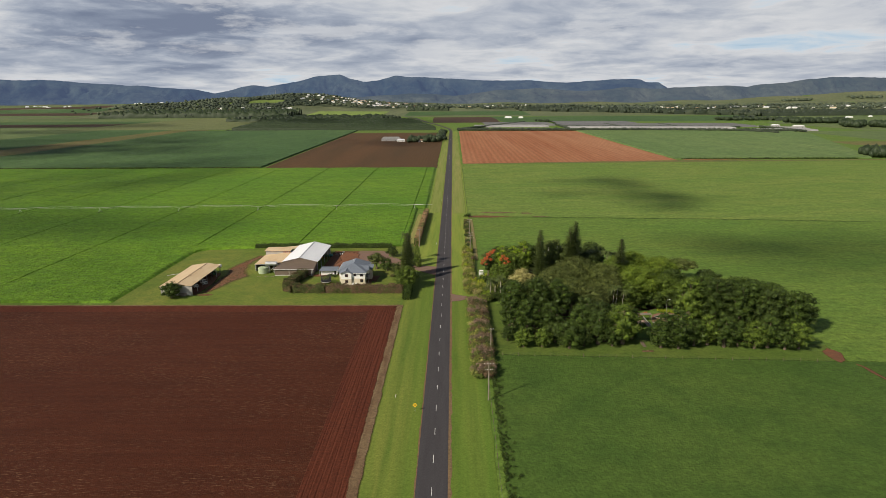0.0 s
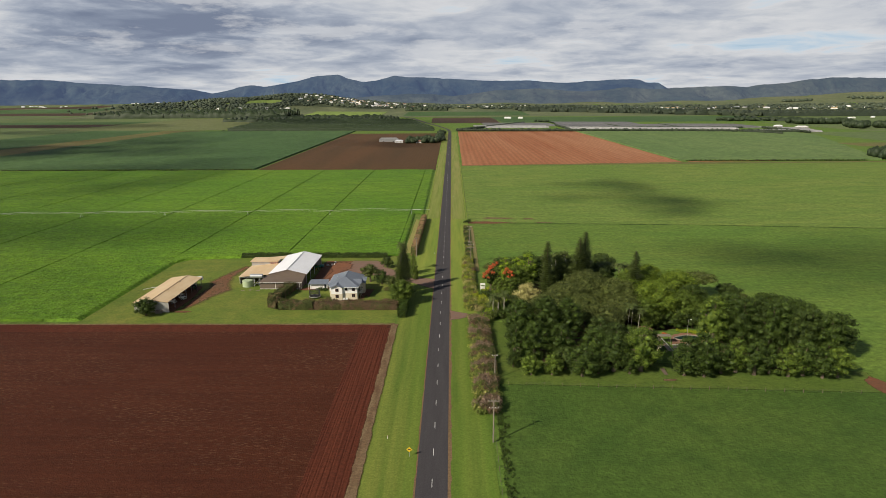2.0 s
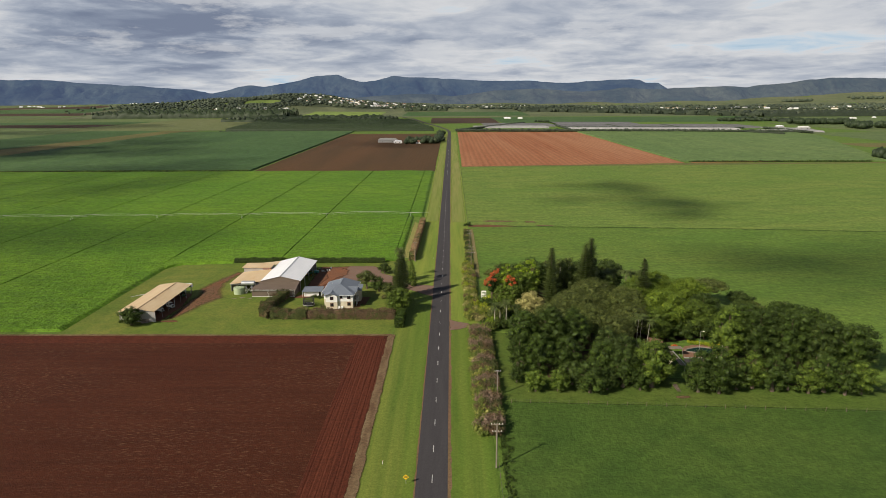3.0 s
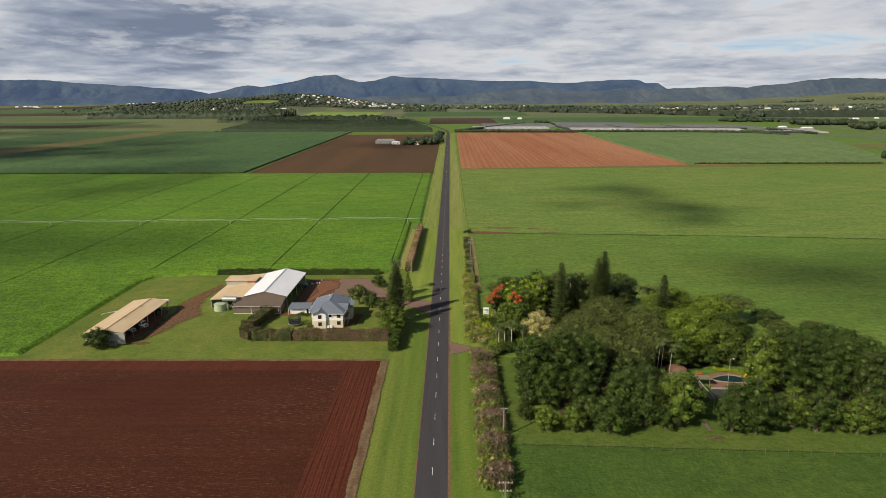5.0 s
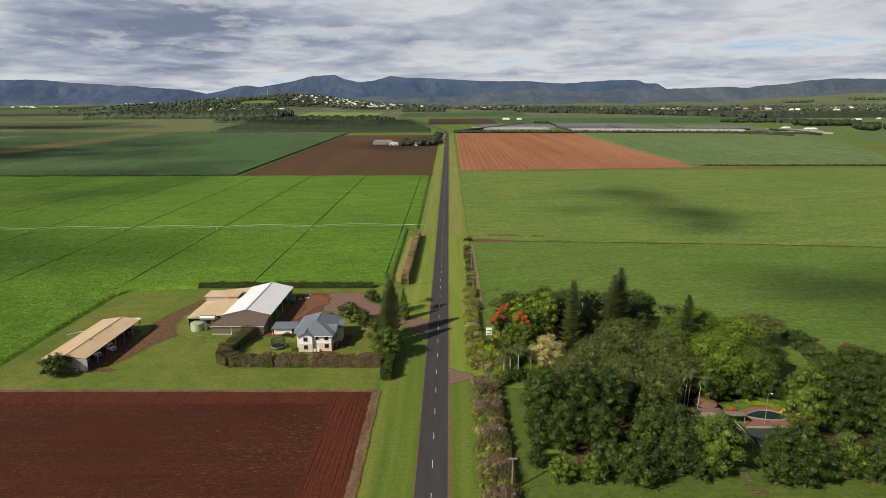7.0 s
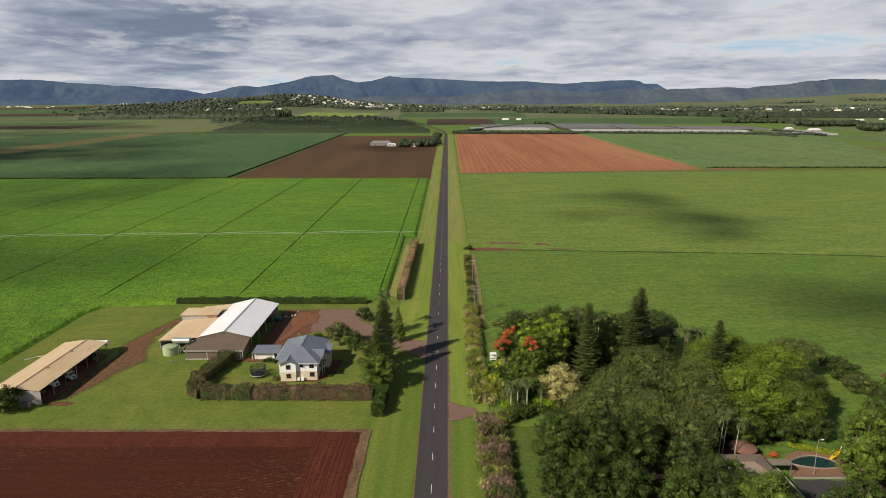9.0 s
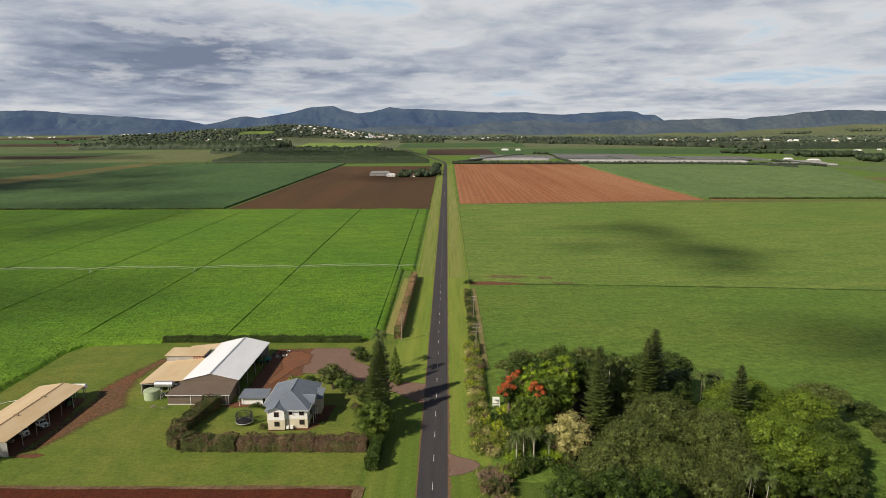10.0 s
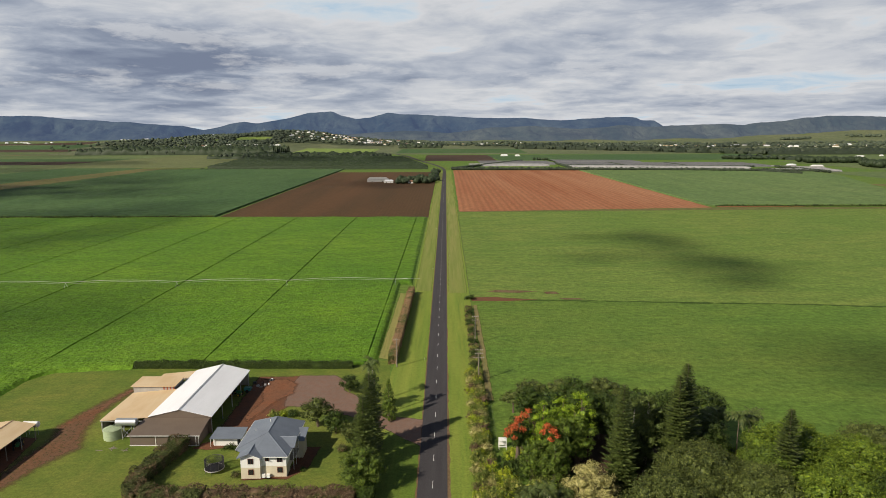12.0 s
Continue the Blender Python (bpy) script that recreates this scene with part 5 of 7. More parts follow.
# ---- the roadside row ----
for i in range(92):
    rr = random.Random(100 + i)
    y = 161 + i * 2.55
    if 232 < y < 240:
        continue
    for k, dx in enumerate((-0.9, 1.2, 3.3) if y < 232 else (-1.5, 0.4, 2.2)):
        if y > 318 and k != 1 or y > 250 and k == 2:
            continue
        if y < 232:
            pick, lab, h = (["croton", "croton", "clipped", "brown", "croton"], ["brown", "croton", "hedge", "brown", "clipped"], ["clipped", "hedge", "brown", "croton", "hedge"])[k], "dry pinkish brown bush in the roadside row", 3.2
        elif y < 318:
            pick, lab, h = ["croton", "yellow", "croton", "croton", "clipped", "croton", "cream"], "yellow-green variegated bush in the roadside row", 3.0
        else:
            pick, lab, h = ["clipped", "dark", "croton", "mid", "hedge"], "small dull brown-green bush in the roadside row", 2.4
        leaf = pick[(i * 3 + k * 2) % len(pick)]
        if leaf in ("croton", "yellow", "cream"):
            lab = "yellow-green variegated bush in the roadside row"
        shrub(11.4 + dx + rr.uniform(-0.4, 0.4), y + rr.uniform(-0.8, 0.8), rr.uniform(1.5, 2.2) if y < 318 else rr.uniform(1.2, 1.9), h * rr.uniform(0.75, 1.1), leaf, lab, seed=i + k)
shrub(13, 412, 2.4, 2.6, "dark", "lone dark bush by the fence", "", 3)
for i in range(24):
    rr = random.Random(300 + i)
    x, y = rr.uniform(16, 34), rr.uniform(230, 256)
    shrub(x, y, rr.uniform(1.8, 3.0), rr.uniform(2.2, 4.2), rr.choice(["mid", "grey", "dark", "lime", "mid"]), "leafy understorey shrub beneath the grove trees", "understorey shrubs", i)
for i in range(24):
    rr = random.Random(400 + i)
    shrub(rr.uniform(60, 78), rr.uniform(247, 268), rr.uniform(1.8, 3.0), rr.uniform(2.5, 5), rr.choice(["mid", "grey", "lime"]), "leafy understorey shrub beneath the grove trees", "understorey shrubs", i)
for i, (x, y) in enumerate([(15, 244), (16.5, 248), (17.5, 236), (19, 232), (15.5, 252), (21, 247), (16, 230.5), (22, 234), (18, 262), (24, 250)]):
    shrub(x, y, 2.4, 3.2, ["yellow", "croton", "lime", "mid"][i % 4], "bright garden shrub beneath the palms", "garden shrubs", i)

def tufts(label, spots, leaf, seed=0, size=0.13):
    """Rank grass and low weeds too many to count, at (x, y, radius, height)."""
    rs = np.random.RandomState(seed)
    groups = []
    for x, y, r, h in spots:
        n = int(60 * r)
        d = unit(rs.randn(n, 3) + np.array([0, 0, 0.6]))
        d[:, 2] = np.abs(d[:, 2])
        p = np.array([x, y, 0.0]) + d * np.array([r, r, h]) * rs.rand(n, 1) ** 0.4
        groups.append(leaf_quads(rs, p, d, np.full(n, size)))
    return tagged(new("rank_grass", mesh_of("rank_grass", groups, LEAF[leaf])), label, "grass", "", "stuff")


rg = random.Random(9)
tufts("rank dark weeds along the pasture fence", [(14.6 + abs(rg.gauss(0, 1.4)), rg.uniform(84, 160), rg.uniform(0.3, 0.8), rg.uniform(0.25, 0.6)) for i in range(240)], "mid", 1)

# ---- the farm's hedges and trees ----
hedge([(-64.6, 268), (-65.5, 262), (-67.2, 253), (-66.5, 246.5), (-63, 243.6), (-50, 243.4)], 4.2, 3.0, "hedge", "thick clipped brown-green hedge round the house garden", 0.20, 20, 1)
hedge([(-49.5, 243.4), (-17.5, 243.2)], 4.2, 2.9, "clipped", "thick clipped olive hedge along the garden front", 0.20, 20, 5)
hedge([(-15.2, 232.5), (-15.0, 246.5)], 2.8, 3.2, "mid", "tall block of clipped green hedge at the garden corner", 0.2, 22, 2)
hedge([(-103, 323.2), (-29.5, 322.8)], 2.2, 2.2, "dark", "long dark clipped hedge behind the farmyard", 0.22, 16, 3)
hedge([(-16.4, 326), (-15.6, 380), (-15.0, 423)], 2.7, 3.4, "tan", "long dry brown hedge with green stretches beside the road", 0.15, 30, 4)
soft_sheet("hedge_strip", [(-22.0, 332), (-17.4, 330), (-16.4, 424), (-20.8, 424)], 0.03, DRY_VERGE_SOFT, "yellowing mown grass strip beside the hedge", "field edge", 0.9, 40)
for i, (x, y, H, R) in enumerate([(-16.8, 265.7, 20.6, 4.9), (-17.2, 257.0, 18.6, 3.9)]):
    pine(x, y, H, R, seed=i + 10, group="pines at the farm gate")
tree(-16.6, 248.2, 9.8, 5.4, "fresh", 0.0, 34, 0.4, 0.22, "rounded dark green tree at the garden corner", group="farm trees")
cypress(-13.7, 283.4, 12.0, 2.5, "narrow dense green cypress at the driveway", "farm trees", 6)
tree(-18.6, 289, 11, 2.8, "dark", 0.1, 18, 0.4, 0.24, "dark tree behind the pines", group="farm trees")
tree(-32.5, 279.5, 7.6, 4.6, "grey", 0.1, 23, 0.5, 0.24, "grey-green bushy tree beside the house", group="farm trees")
tree(-27, 275.5, 6, 3.2, "mid", 0.05, 18, 0.5, 0.24, "grey-green bushy tree beside the house", group="farm trees")
tree(-22.8, 271.5, 5.0, 2.6, "grey", 0.05, 16, 0.5, 0.24, "small brownish garden tree by the house", group="farm trees")
tree(-27.5, 303, 5, 3.2, "dark", 0.05, 16, 0.5, 0.24, "dark bush at the yard entrance", group="farm trees")
tree(-111.2, 235.6, 6.6, 4.3, "mid", 0.0, 24, 0.5, 0.24, "large rounded olive-green bush at the end of the shed", group="farm trees")
for i, (x, y, R, H, c) in enumerate([(-41, 286, 1.8, 2.2, "mid"), (-43.5, 285.5, 1.6, 2, "yellow"), (-46, 285, 1.7, 2, "croton"), (-52.5, 266.8, 1.5, 1.6, "dark"), (-50, 266.6, 1.2, 1.4, "mid"), (-46.3, 253.8, 1.2, 1.6, "hedge"), (-22, 270, 1.6, 2.2, "mid"), (-24, 266, 1.5, 1.8, "hedge"), (-20, 263, 1.8, 2.4, "grey"), (-31.5, 256.5, 0.8, 0.9, "mid")]):
    shrub(x, y, R, H, c, "garden shrub near the farmhouse", "farmhouse shrubs", i)
for i, (x, y, H) in enumerate([(-18.8, 284.0, 15.5), (-19.4, 294.5, 13.0)]):
    palm(x, y, H, 3.4, "palm beside the farm driveway", "palms", i + 30)

# ---- distant woods ----
rw = random.Random(7)
rows = [(-545, -38, 1538, 3.4)] + [(-552 - k * 1.2, -40 - k * 2.3, 1600 + k * 13.0, 6.0 + 0.10 * k) for k in range(40)]
tree_rows("plantation", "dark rows of plantation trees in the middle distance", rows, 8.5, "orchard", 1, 5.0, 0.25)
woods("field_hedge", "low dark hedge row between crop and cane", [(-618 + k * 2.6, 715.4 + rw.uniform(-0.5, 0.5), rw.uniform(1.3, 1.9), rw.uniform(1.5, 2.6)) for k in range(154)], "dark", "hedge", 21, 1)
woods("field_hedge", "low dark hedge row along the crop's edge", [(292 + k * 2.8, 797.0 - k * 0.05 + rw.uniform(-0.5, 0.5), rw.uniform(1.3, 1.9), rw.uniform(1.6, 3.0)) for k in range(78)], "dark", "hedge", 22, 1)
woods("windbreak", "low dark windbreak row beside the tilled field", [(16 + i * 4.8, 1503 - 0.11 * i * 4.8 - 0.12 * max(i * 4.8 - 430, 0) + rw.uniform(-1, 1), 4.5, 7 + rw.uniform(-1, 1.5)) for i in range(152)], seed=2)
woods("windbreak", "dark row of trees round the netted crop", [(20 + i * 4, 1530 + i * 8.2, 5, 6) for i in range(50)] + [(285, 1560 + i * 6, 4, 5) for i in range(40)] + [(425, 1640 + i * 6, 4, 5) for i in range(26)] + [(565, 1620 + i * 6, 4, 5) for i in range(26)] + [(290 + i * 6, 1655 - i * 1.1, 4, 5) for i in range(70)], seed=3)
spots = []
for i in range(500):  # belt before the hill, and the trees behind the plantation
    x = rw.uniform(-1420, -660)
    spots.append((x, 2570 + rw.uniform(0, 1) ** 1.4 * 330, rw.uniform(5, 9), rw.uniform(15, 27)))
for i in range(200):
    x = rw.uniform(-760, -190)
    spots.append((x, 2150 + rw.uniform(0, 1) ** 1.3 * 230, rw.uniform(5, 9), rw.uniform(9, 19)))
for i in range(120):
    x = rw.uniform(-215, -20)
    spots.append((x, 3120 + rw.uniform(0, 60), rw.uniform(7, 11), rw.uniform(14, 26)))
for i in range(800):  # long belt east of the road
    x = rw.uniform(320, 2500)
    y = 3060 - (x - 320) * 0.55 if x < 900 else (2740 - (x - 900) * 1.3 if x < 1150 else 2415 + (x - 1150) * 0.12)
    spots.append((x, y + rw.uniform(0, 190), rw.uniform(6, 11), rw.uniform(12, 25)))
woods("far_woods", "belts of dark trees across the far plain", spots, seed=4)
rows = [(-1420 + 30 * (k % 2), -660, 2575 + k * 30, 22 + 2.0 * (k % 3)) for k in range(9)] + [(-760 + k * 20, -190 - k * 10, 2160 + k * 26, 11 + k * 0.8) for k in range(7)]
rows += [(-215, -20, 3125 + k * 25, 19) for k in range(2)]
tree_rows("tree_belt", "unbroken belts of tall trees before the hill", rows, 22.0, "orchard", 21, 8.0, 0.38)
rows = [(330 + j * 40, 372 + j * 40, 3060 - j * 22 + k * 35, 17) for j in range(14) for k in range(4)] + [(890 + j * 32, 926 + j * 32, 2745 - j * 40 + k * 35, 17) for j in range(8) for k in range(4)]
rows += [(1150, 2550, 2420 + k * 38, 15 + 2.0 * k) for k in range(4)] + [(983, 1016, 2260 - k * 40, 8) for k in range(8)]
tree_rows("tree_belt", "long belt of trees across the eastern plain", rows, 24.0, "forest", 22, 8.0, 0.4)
woods("windbreak", "hedge rows round the packing sheds", [(752 + rw.uniform(-2, 2), 1364 + k * 4.0, 3.0, 6) for k in range(54)] + [(635 + k * 2.0, 1405 - k * 4.6, 3.0, 6) for k in range(19)], seed=12)
spots = []
for i in range(2300):  # wooded hill, with its clearings
    x, y = -960 + rw.gauss(0, 330), 3560 + rw.gauss(0, 260)
    clearing = x > -700 and y < 3330 or -1080 < x < -890 and 3370 < y < 3480 or -1260 < x < -1170 and 3390 < y < 3455 or -820 < x < -400 and 3100 < y < 3270
    if -830 < x < -310 and 3410 < y < 3740 and rw.random() < 0.75:
        continue
    if not clearing and 2900 < y < 4200 and -1900 < x < -250:
        spots.append((x, y, rw.uniform(6, 11), rw.uniform(7, 14)))
for i in range(1800):  # scattered trees of the far town
    x = rw.uniform(-300, 3300)
    spots.append((x, rw.uniform(3150, 3650) + max(0, 900 - x) * 0.25, rw.uniform(7, 12), rw.uniform(7, 13)))
for i in range(160):  # dark stands on the far slope
    x = rw.uniform(1990, 2150) if i < 70 else rw.uniform(2380, 3100)
    spots.append((x, 3900 + rw.uniform(0, 60), rw.uniform(9, 12), rw.uniform(12, 18)))
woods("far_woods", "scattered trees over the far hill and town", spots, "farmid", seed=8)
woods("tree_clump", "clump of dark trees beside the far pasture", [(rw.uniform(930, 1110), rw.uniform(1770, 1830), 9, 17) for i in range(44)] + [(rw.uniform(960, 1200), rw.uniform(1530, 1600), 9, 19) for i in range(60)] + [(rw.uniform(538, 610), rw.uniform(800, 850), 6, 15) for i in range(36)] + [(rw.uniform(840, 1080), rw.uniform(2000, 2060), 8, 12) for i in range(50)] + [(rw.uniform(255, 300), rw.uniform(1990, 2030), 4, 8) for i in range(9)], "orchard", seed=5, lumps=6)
woods("tree_clump", "trees round the distant homestead", [(rw.uniform(-75, -18), rw.uniform(1120, 1190), rw.uniform(4, 6.5), rw.uniform(7, 13)) for i in range(34)] + [(rw.uniform(-24, -12), rw.uniform(1120, 1400), 5, 11) for i in range(20)], "orchard", seed=6, lumps=6)


# ---- farm buildings ----
def window(parent, x, y, z, w, h, name="window"):
    """A front-facing window with frame and panes, set proud of a wall that faces -y."""
    win = box(name, (x - w / 2 - 0.1, x + w / 2 + 0.1, y - 0.08, y - 0.005, z - 0.1, z + h + 0.1), WINDOW_WOOD, parent, "dark red timber window")
    for i in range(2):
        x0 = x - w / 2 + i * w / 2 + 0.03
        box("pane", (x0, x0 + w / 2 - 0.06, y - 0.10, y - 0.082, z, z + h), GLASS_DARK, win)
    return win


house = thing("farmhouse", "two-storey cream and white farmhouse with blue-grey hipped roof", "house")
E0, RZ = 5.45, 7.95
box("wall", (-46.2, -35.0, 257.0, 270.5, 2.75, E0), WHITE, house, "white upper storey")
box("wall", (-46.2, -35.0, 257.02, 270.48, 0, 2.75), STONE_WALL, house, "cream lower storey")
wing = [(-44.8, 0), (-40.4, 0), (-40.4, E0), (-42.6, 6.35), (-44.8, E0)]
bm = bmesh.new()
fr = [bm.verts.new((x, 253.0, max(z, 2.75))) for x, z in wing]
bk = [bm.verts.new((x, 258.0, max(z, 2.75))) for x, z in wing]
bm.faces.new(fr); bm.faces.new(bk[::-1])
for i in range(5):
    bm.faces.new((fr[i], bk[i], bk[(i + 1) % 5], fr[(i + 1) % 5]))
part("wall", bm, WHITE, house, "white gabled upper front")
box("wall", (-44.8, -40.4, 253.02, 258, 0, 2.75), STONE_WALL, house, "cream lower front")
box("wall", (-40.4, -34.6, 253.9, 257.0, 2.75, E0), WHITE, house)
box("wall", (-40.4, -34.6, 253.92, 257.0, 0, 2.75), STONE_WALL, house)
box("wall", (-35.0, -32.8, 262.6, 266.8, 0, 4.75), STONE_WALL, house, "cream stair bay")
slab("roof", [(-36.2, 267.3, 5.75), (-32.2, 267.3, 5.75), (-32.2, 262.0, 4.75), (-36.2, 262.0, 4.75)], 0.14, SLATE, house, "skillion roof over the stair bay")
box("balcony", (-35.0, -33.6, 256.8, 262.2, 2.6, 2.78), TIMBER, house, "small timber side balcony")
for y in (256.9, 259.5, 262.1):
    box("balcony_post", (-33.72, -33.62, y - 0.05, y + 0.05, 0, 5.2), WHITE, house)
box("balcony_rail", (-33.72, -33.64, 256.8, 262.2, 3.6, 3.7), TIMBER, house)


def gable_roof(ridge_a, ridge_b, half, drop, label, thick=0.16):
    """Two roof sheets falling to both sides of a ridge."""
    a, b = Vector(ridge_a), Vector(ridge_b)
    side = (b - a).cross(Vector((0, 0, 1))).normalized() * half
    low = Vector((0, 0, -drop))
    for s in (1, -1):
        pts = [a, b, b + side * s + low, a + side * s + low]
        slab("roof", [tuple(p) for p in (pts if s > 0 else pts[::-1])], thick, SLATE, house, label)


S0, N0 = 253.1, 271.2
eave = [(-46.9, 256.4), (-42.6, S0), (-34.0, S0), (-34.0, N0), (-46.9, N0)]
solid("roof", [(x, y, E0) for x, y in eave] + [(-40.2, 260.0, RZ), (-40.2, 268.6, RZ)] + [(x, y, E0 - 0.2) for x, y in eave],
      [(0, 1, 5), (1, 2, 5), (2, 3, 6, 5), (3, 4, 6), (4, 0, 5, 6), (11, 10, 9, 8, 7)] + [(i, i + 7, (i + 1) % 5 + 7, (i + 1) % 5) for i in range(5)], SLATE, house, "blue-grey hipped sheet roof")
gable_roof((-42.6, 252.3, 6.55), (-42.6, 259.6, 6.55), 2.9, 1.15, "gabled roof over the front wing")
gable_roof((-38.6, 260.2, 6.75), (-33.4, 260.2, 6.75), 3.0, 1.2, "small cross gable")
for a, b in [((-46.9, 256.4, E0), (-40.2, 260.0, RZ)), ((-34.0, S0, E0), (-40.2, 260.0, RZ)), ((-34.0, N0, E0), (-40.2, 268.6, RZ)), ((-46.9, N0, E0), (-40.2, 268.6, RZ)), ((-40.2, 260.0, RZ), (-40.2, 268.6, RZ)), ((-42.6, 252.3, 6.55), (-42.6, 258.6, 6.55)), ((-38.6, 260.2, 6.75), (-33.4, 260.2, 6.75))]:
    tube("ridge_cap", [(p[0], p[1], p[2] + 0.02) for p in (a, b)], 0.09, SLATE, house, sides=6)
for x0, x1, y0, y1 in [(-46.9, -34.0, 271.2, 271.32), (-34.0, -33.88, 253.1, 271.2), (-47.02, -46.9, 256.4, 271.2), (-39.7, -34.0, 252.98, 253.1)]:
    box("gutter", (x0, x1, y0, y1, E0 - 0.22, E0 - 0.06), WHITE, house)
for x, y, z, w in [(-42.5, 253.0, 3.75, 1.1), (-42.5, 253.0, 1.1, 1.1), (-39.0, 253.9, 4.0, 0.7), (-36.1, 253.9, 3.8, 1.1), (-36.1, 253.9, 1.2, 1.1)]:
    window(house, x, y, z, w, 1.15)
for x in (-40.2, -39.1):
    box("air_conditioner", (x, x + 0.8, 253.2, 253.7, 0.1, 1.0), WHITE, house, "white outdoor air conditioner", 0.03)
tube("satellite_dish", [(-43.9, 262.5, 6.9), (-43.9, 262.5, 7.4), (-43.8, 262.3, 7.5)], [0.04, 0.04, 0.3], STEEL, house, sides=12)
tube("vent_pipe", [(-41.4, 266.5, 7.4), (-41.4, 266.5, 8.2)], 0.07, WHITE, house)
box("door", (-34.98, -34.9, 256.8, 257.8, 0, 2.1), WINDOW_WOOD, house)

garage = thing("garage", "low white outbuilding with a blue-grey sheet roof", "garage")
box("wall", (-56.8, -49.6, 268.6, 272.6, 0, 2.4), WHITE, garage)
slab("roof", [(-57.4, 267.6, 2.45), (-49.1, 267.6, 2.45), (-49.3, 273.0, 3.0), (-57.2, 273.0, 3.0)], 0.14, SLATE, garage)
box("door", (-50.7, -49.9, 268.53, 268.58, 0, 2.05), GLASS_DARK, garage, "dark doorway")
for x in (-57.2, -49.3):
    tube("post", [(x, 267.8, 0), (x, 267.8, 2.3)], 0.06, WHITE, garage)

shed = thing("machinery_shed", "large farm shed with silver gabled roof and brown lean-to", "shed")
slab("roof", [(-67.8, 275.2, 6.8), (-59.4, 275.2, 4.8), (-59.4, 308.4, 4.8), (-67.8, 308.4, 6.8)], 0.12, SILVER, shed, "silver sheet roof")
slab("roof", [(-67.8, 308.4, 6.8), (-76.2, 308.4, 4.8), (-76.2, 275.2, 4.8), (-67.8, 275.2, 6.8)], 0.12, SILVER, shed, "silver sheet roof")
box("ridge_cap", (-68.05, -67.55, 275.1, 308.5, 6.74, 6.86), STEEL, shed)
bm = bmesh.new()
g1 = [bm.verts.new(p) for p in [(-76.0, 275.5, 0), (-59.8, 275.5, 0), (-59.8, 275.5, 4.7), (-67.8, 275.5, 6.65), (-76.0, 275.5, 4.7)]]
g2 = [bm.verts.new((v.co.x, 275.65, v.co.z)) for v in g1]
bm.faces.new(g1); bm.faces.new(g2[::-1])
for i in range(5):
    bm.faces.new((g1[i], g2[i], g2[(i + 1) % 5], g1[(i + 1) % 5]))
part("gable_wall", bm, BROWN_SHED, shed, "brown sheet gable")
bm = bmesh.new()
g1 = [bm.verts.new(p) for p in [(-76.0, 307.8, 0), (-59.8, 307.8, 0), (-59.8, 307.8, 4.7), (-67.8, 307.8, 6.65), (-76.0, 307.8, 4.7)]]
g2 = [bm.verts.new((v.co.x, 307.95, v.co.z)) for v in g1]
bm.faces.new(g1); bm.faces.new(g2[::-1])
for i in range(5):
    bm.faces.new((g1[i], g2[i], g2[(i + 1) % 5], g1[(i + 1) % 5]))
part("gable_wall", bm, GREY_SHEET, shed)
box("wall", (-68.1, -67.9, 275.7, 307.8, 0, 6.3), GREY_SHEET, shed, "inner sheet wall")
for y in (276, 284, 292, 300, 307.5):
    box("post", (-59.95, -59.75, y - 0.1, y + 0.1, 0, 4.65), STEEL, shed)
# brown lean-to along the front
slab("roof", [(-78.3, 268.1, 3.05), (-60.0, 268.1, 3.05), (-60.0, 275.3, 4.35), (-77.0, 275.3, 4.35)], 0.12, BROWN_SHED, shed, "brown sheet lean-to roof")
box("wall", (-78.0, -60.6, 268.7, 268.85, 0, 2.95), BROWN_SHED, shed, "brown sheet wall")
box("wall", (-60.75, -60.6, 268.85, 275.4, 0, 3.0), BROWN_SHED, shed)
box("wall", (-78.0, -77.85, 268.85, 275.4, 0, 3.0), BROWN_SHED, shed)
for x0, x1 in [(-71.2, -66.9), (-66.1, -61.4)]:
    box("roller_door", (x0, x1, 268.62, 268.68, 0.05, 2.6), BROWN_SHED, shed, "brown roller door")
for x in (-71.4, -66.5, -61.2, -60.5):
    box("downpipe", (x - 0.06, x + 0.06, 268.5, 268.6, 0, 2.95), WHITE, shed)
box("footing", (-78.1, -60.5, 268.55, 268.68, 0, 0.16), LINE, shed)
box("gutter", (-78.35, -59.95, 267.98, 268.1, 2.88, 3.02), WHITE, shed)
# tan lean-to on the west side with a raised box roof behind
slab("roof", [(-76.2, 275.3, 4.6), (-76.2, 294.1, 4.6), (-89.4, 294.1, 3.35), (-89.4, 275.8, 3.35)], 0.12, TAN, shed, "rusty tan sheet roof")
slab("roof", [(-76.2, 301.2, 4.7), (-76.2, 308.2, 4.7), (-86.5, 308.2, 3.7), (-86.5, 301.2, 3.7)], 0.12, TAN, shed, "rusty tan sheet roof")
box("wall", (-89.2, -77.2, 294.2, 294.35, 0, 5.45), GREY_SHEET, shed, "weathered grey sheet wall")
box("wall", (-89.2, -77.2, 300.5, 300.65, 0, 5.5), GREY_SHEET, shed)
box("wall", (-77.35, -77.2, 294.35, 300.5, 4.2, 5.5), GREY_SHEET, shed)
box("wall", (-89.2, -89.05, 294.35, 300.5, 3.3, 5.45), GREY_SHEET, shed)
slab("roof", [(-89.7, 293.6, 5.5), (-76.7, 293.6, 5.6), (-76.7, 301.0, 5.8), (-89.7, 301.0, 5.7)], 0.12, TAN, shed, "rusty tan sheet roof")
box("wall", (-89.2, -89.05, 276.2, 302.9, 0, 3.25), GREY_SHEET, shed)
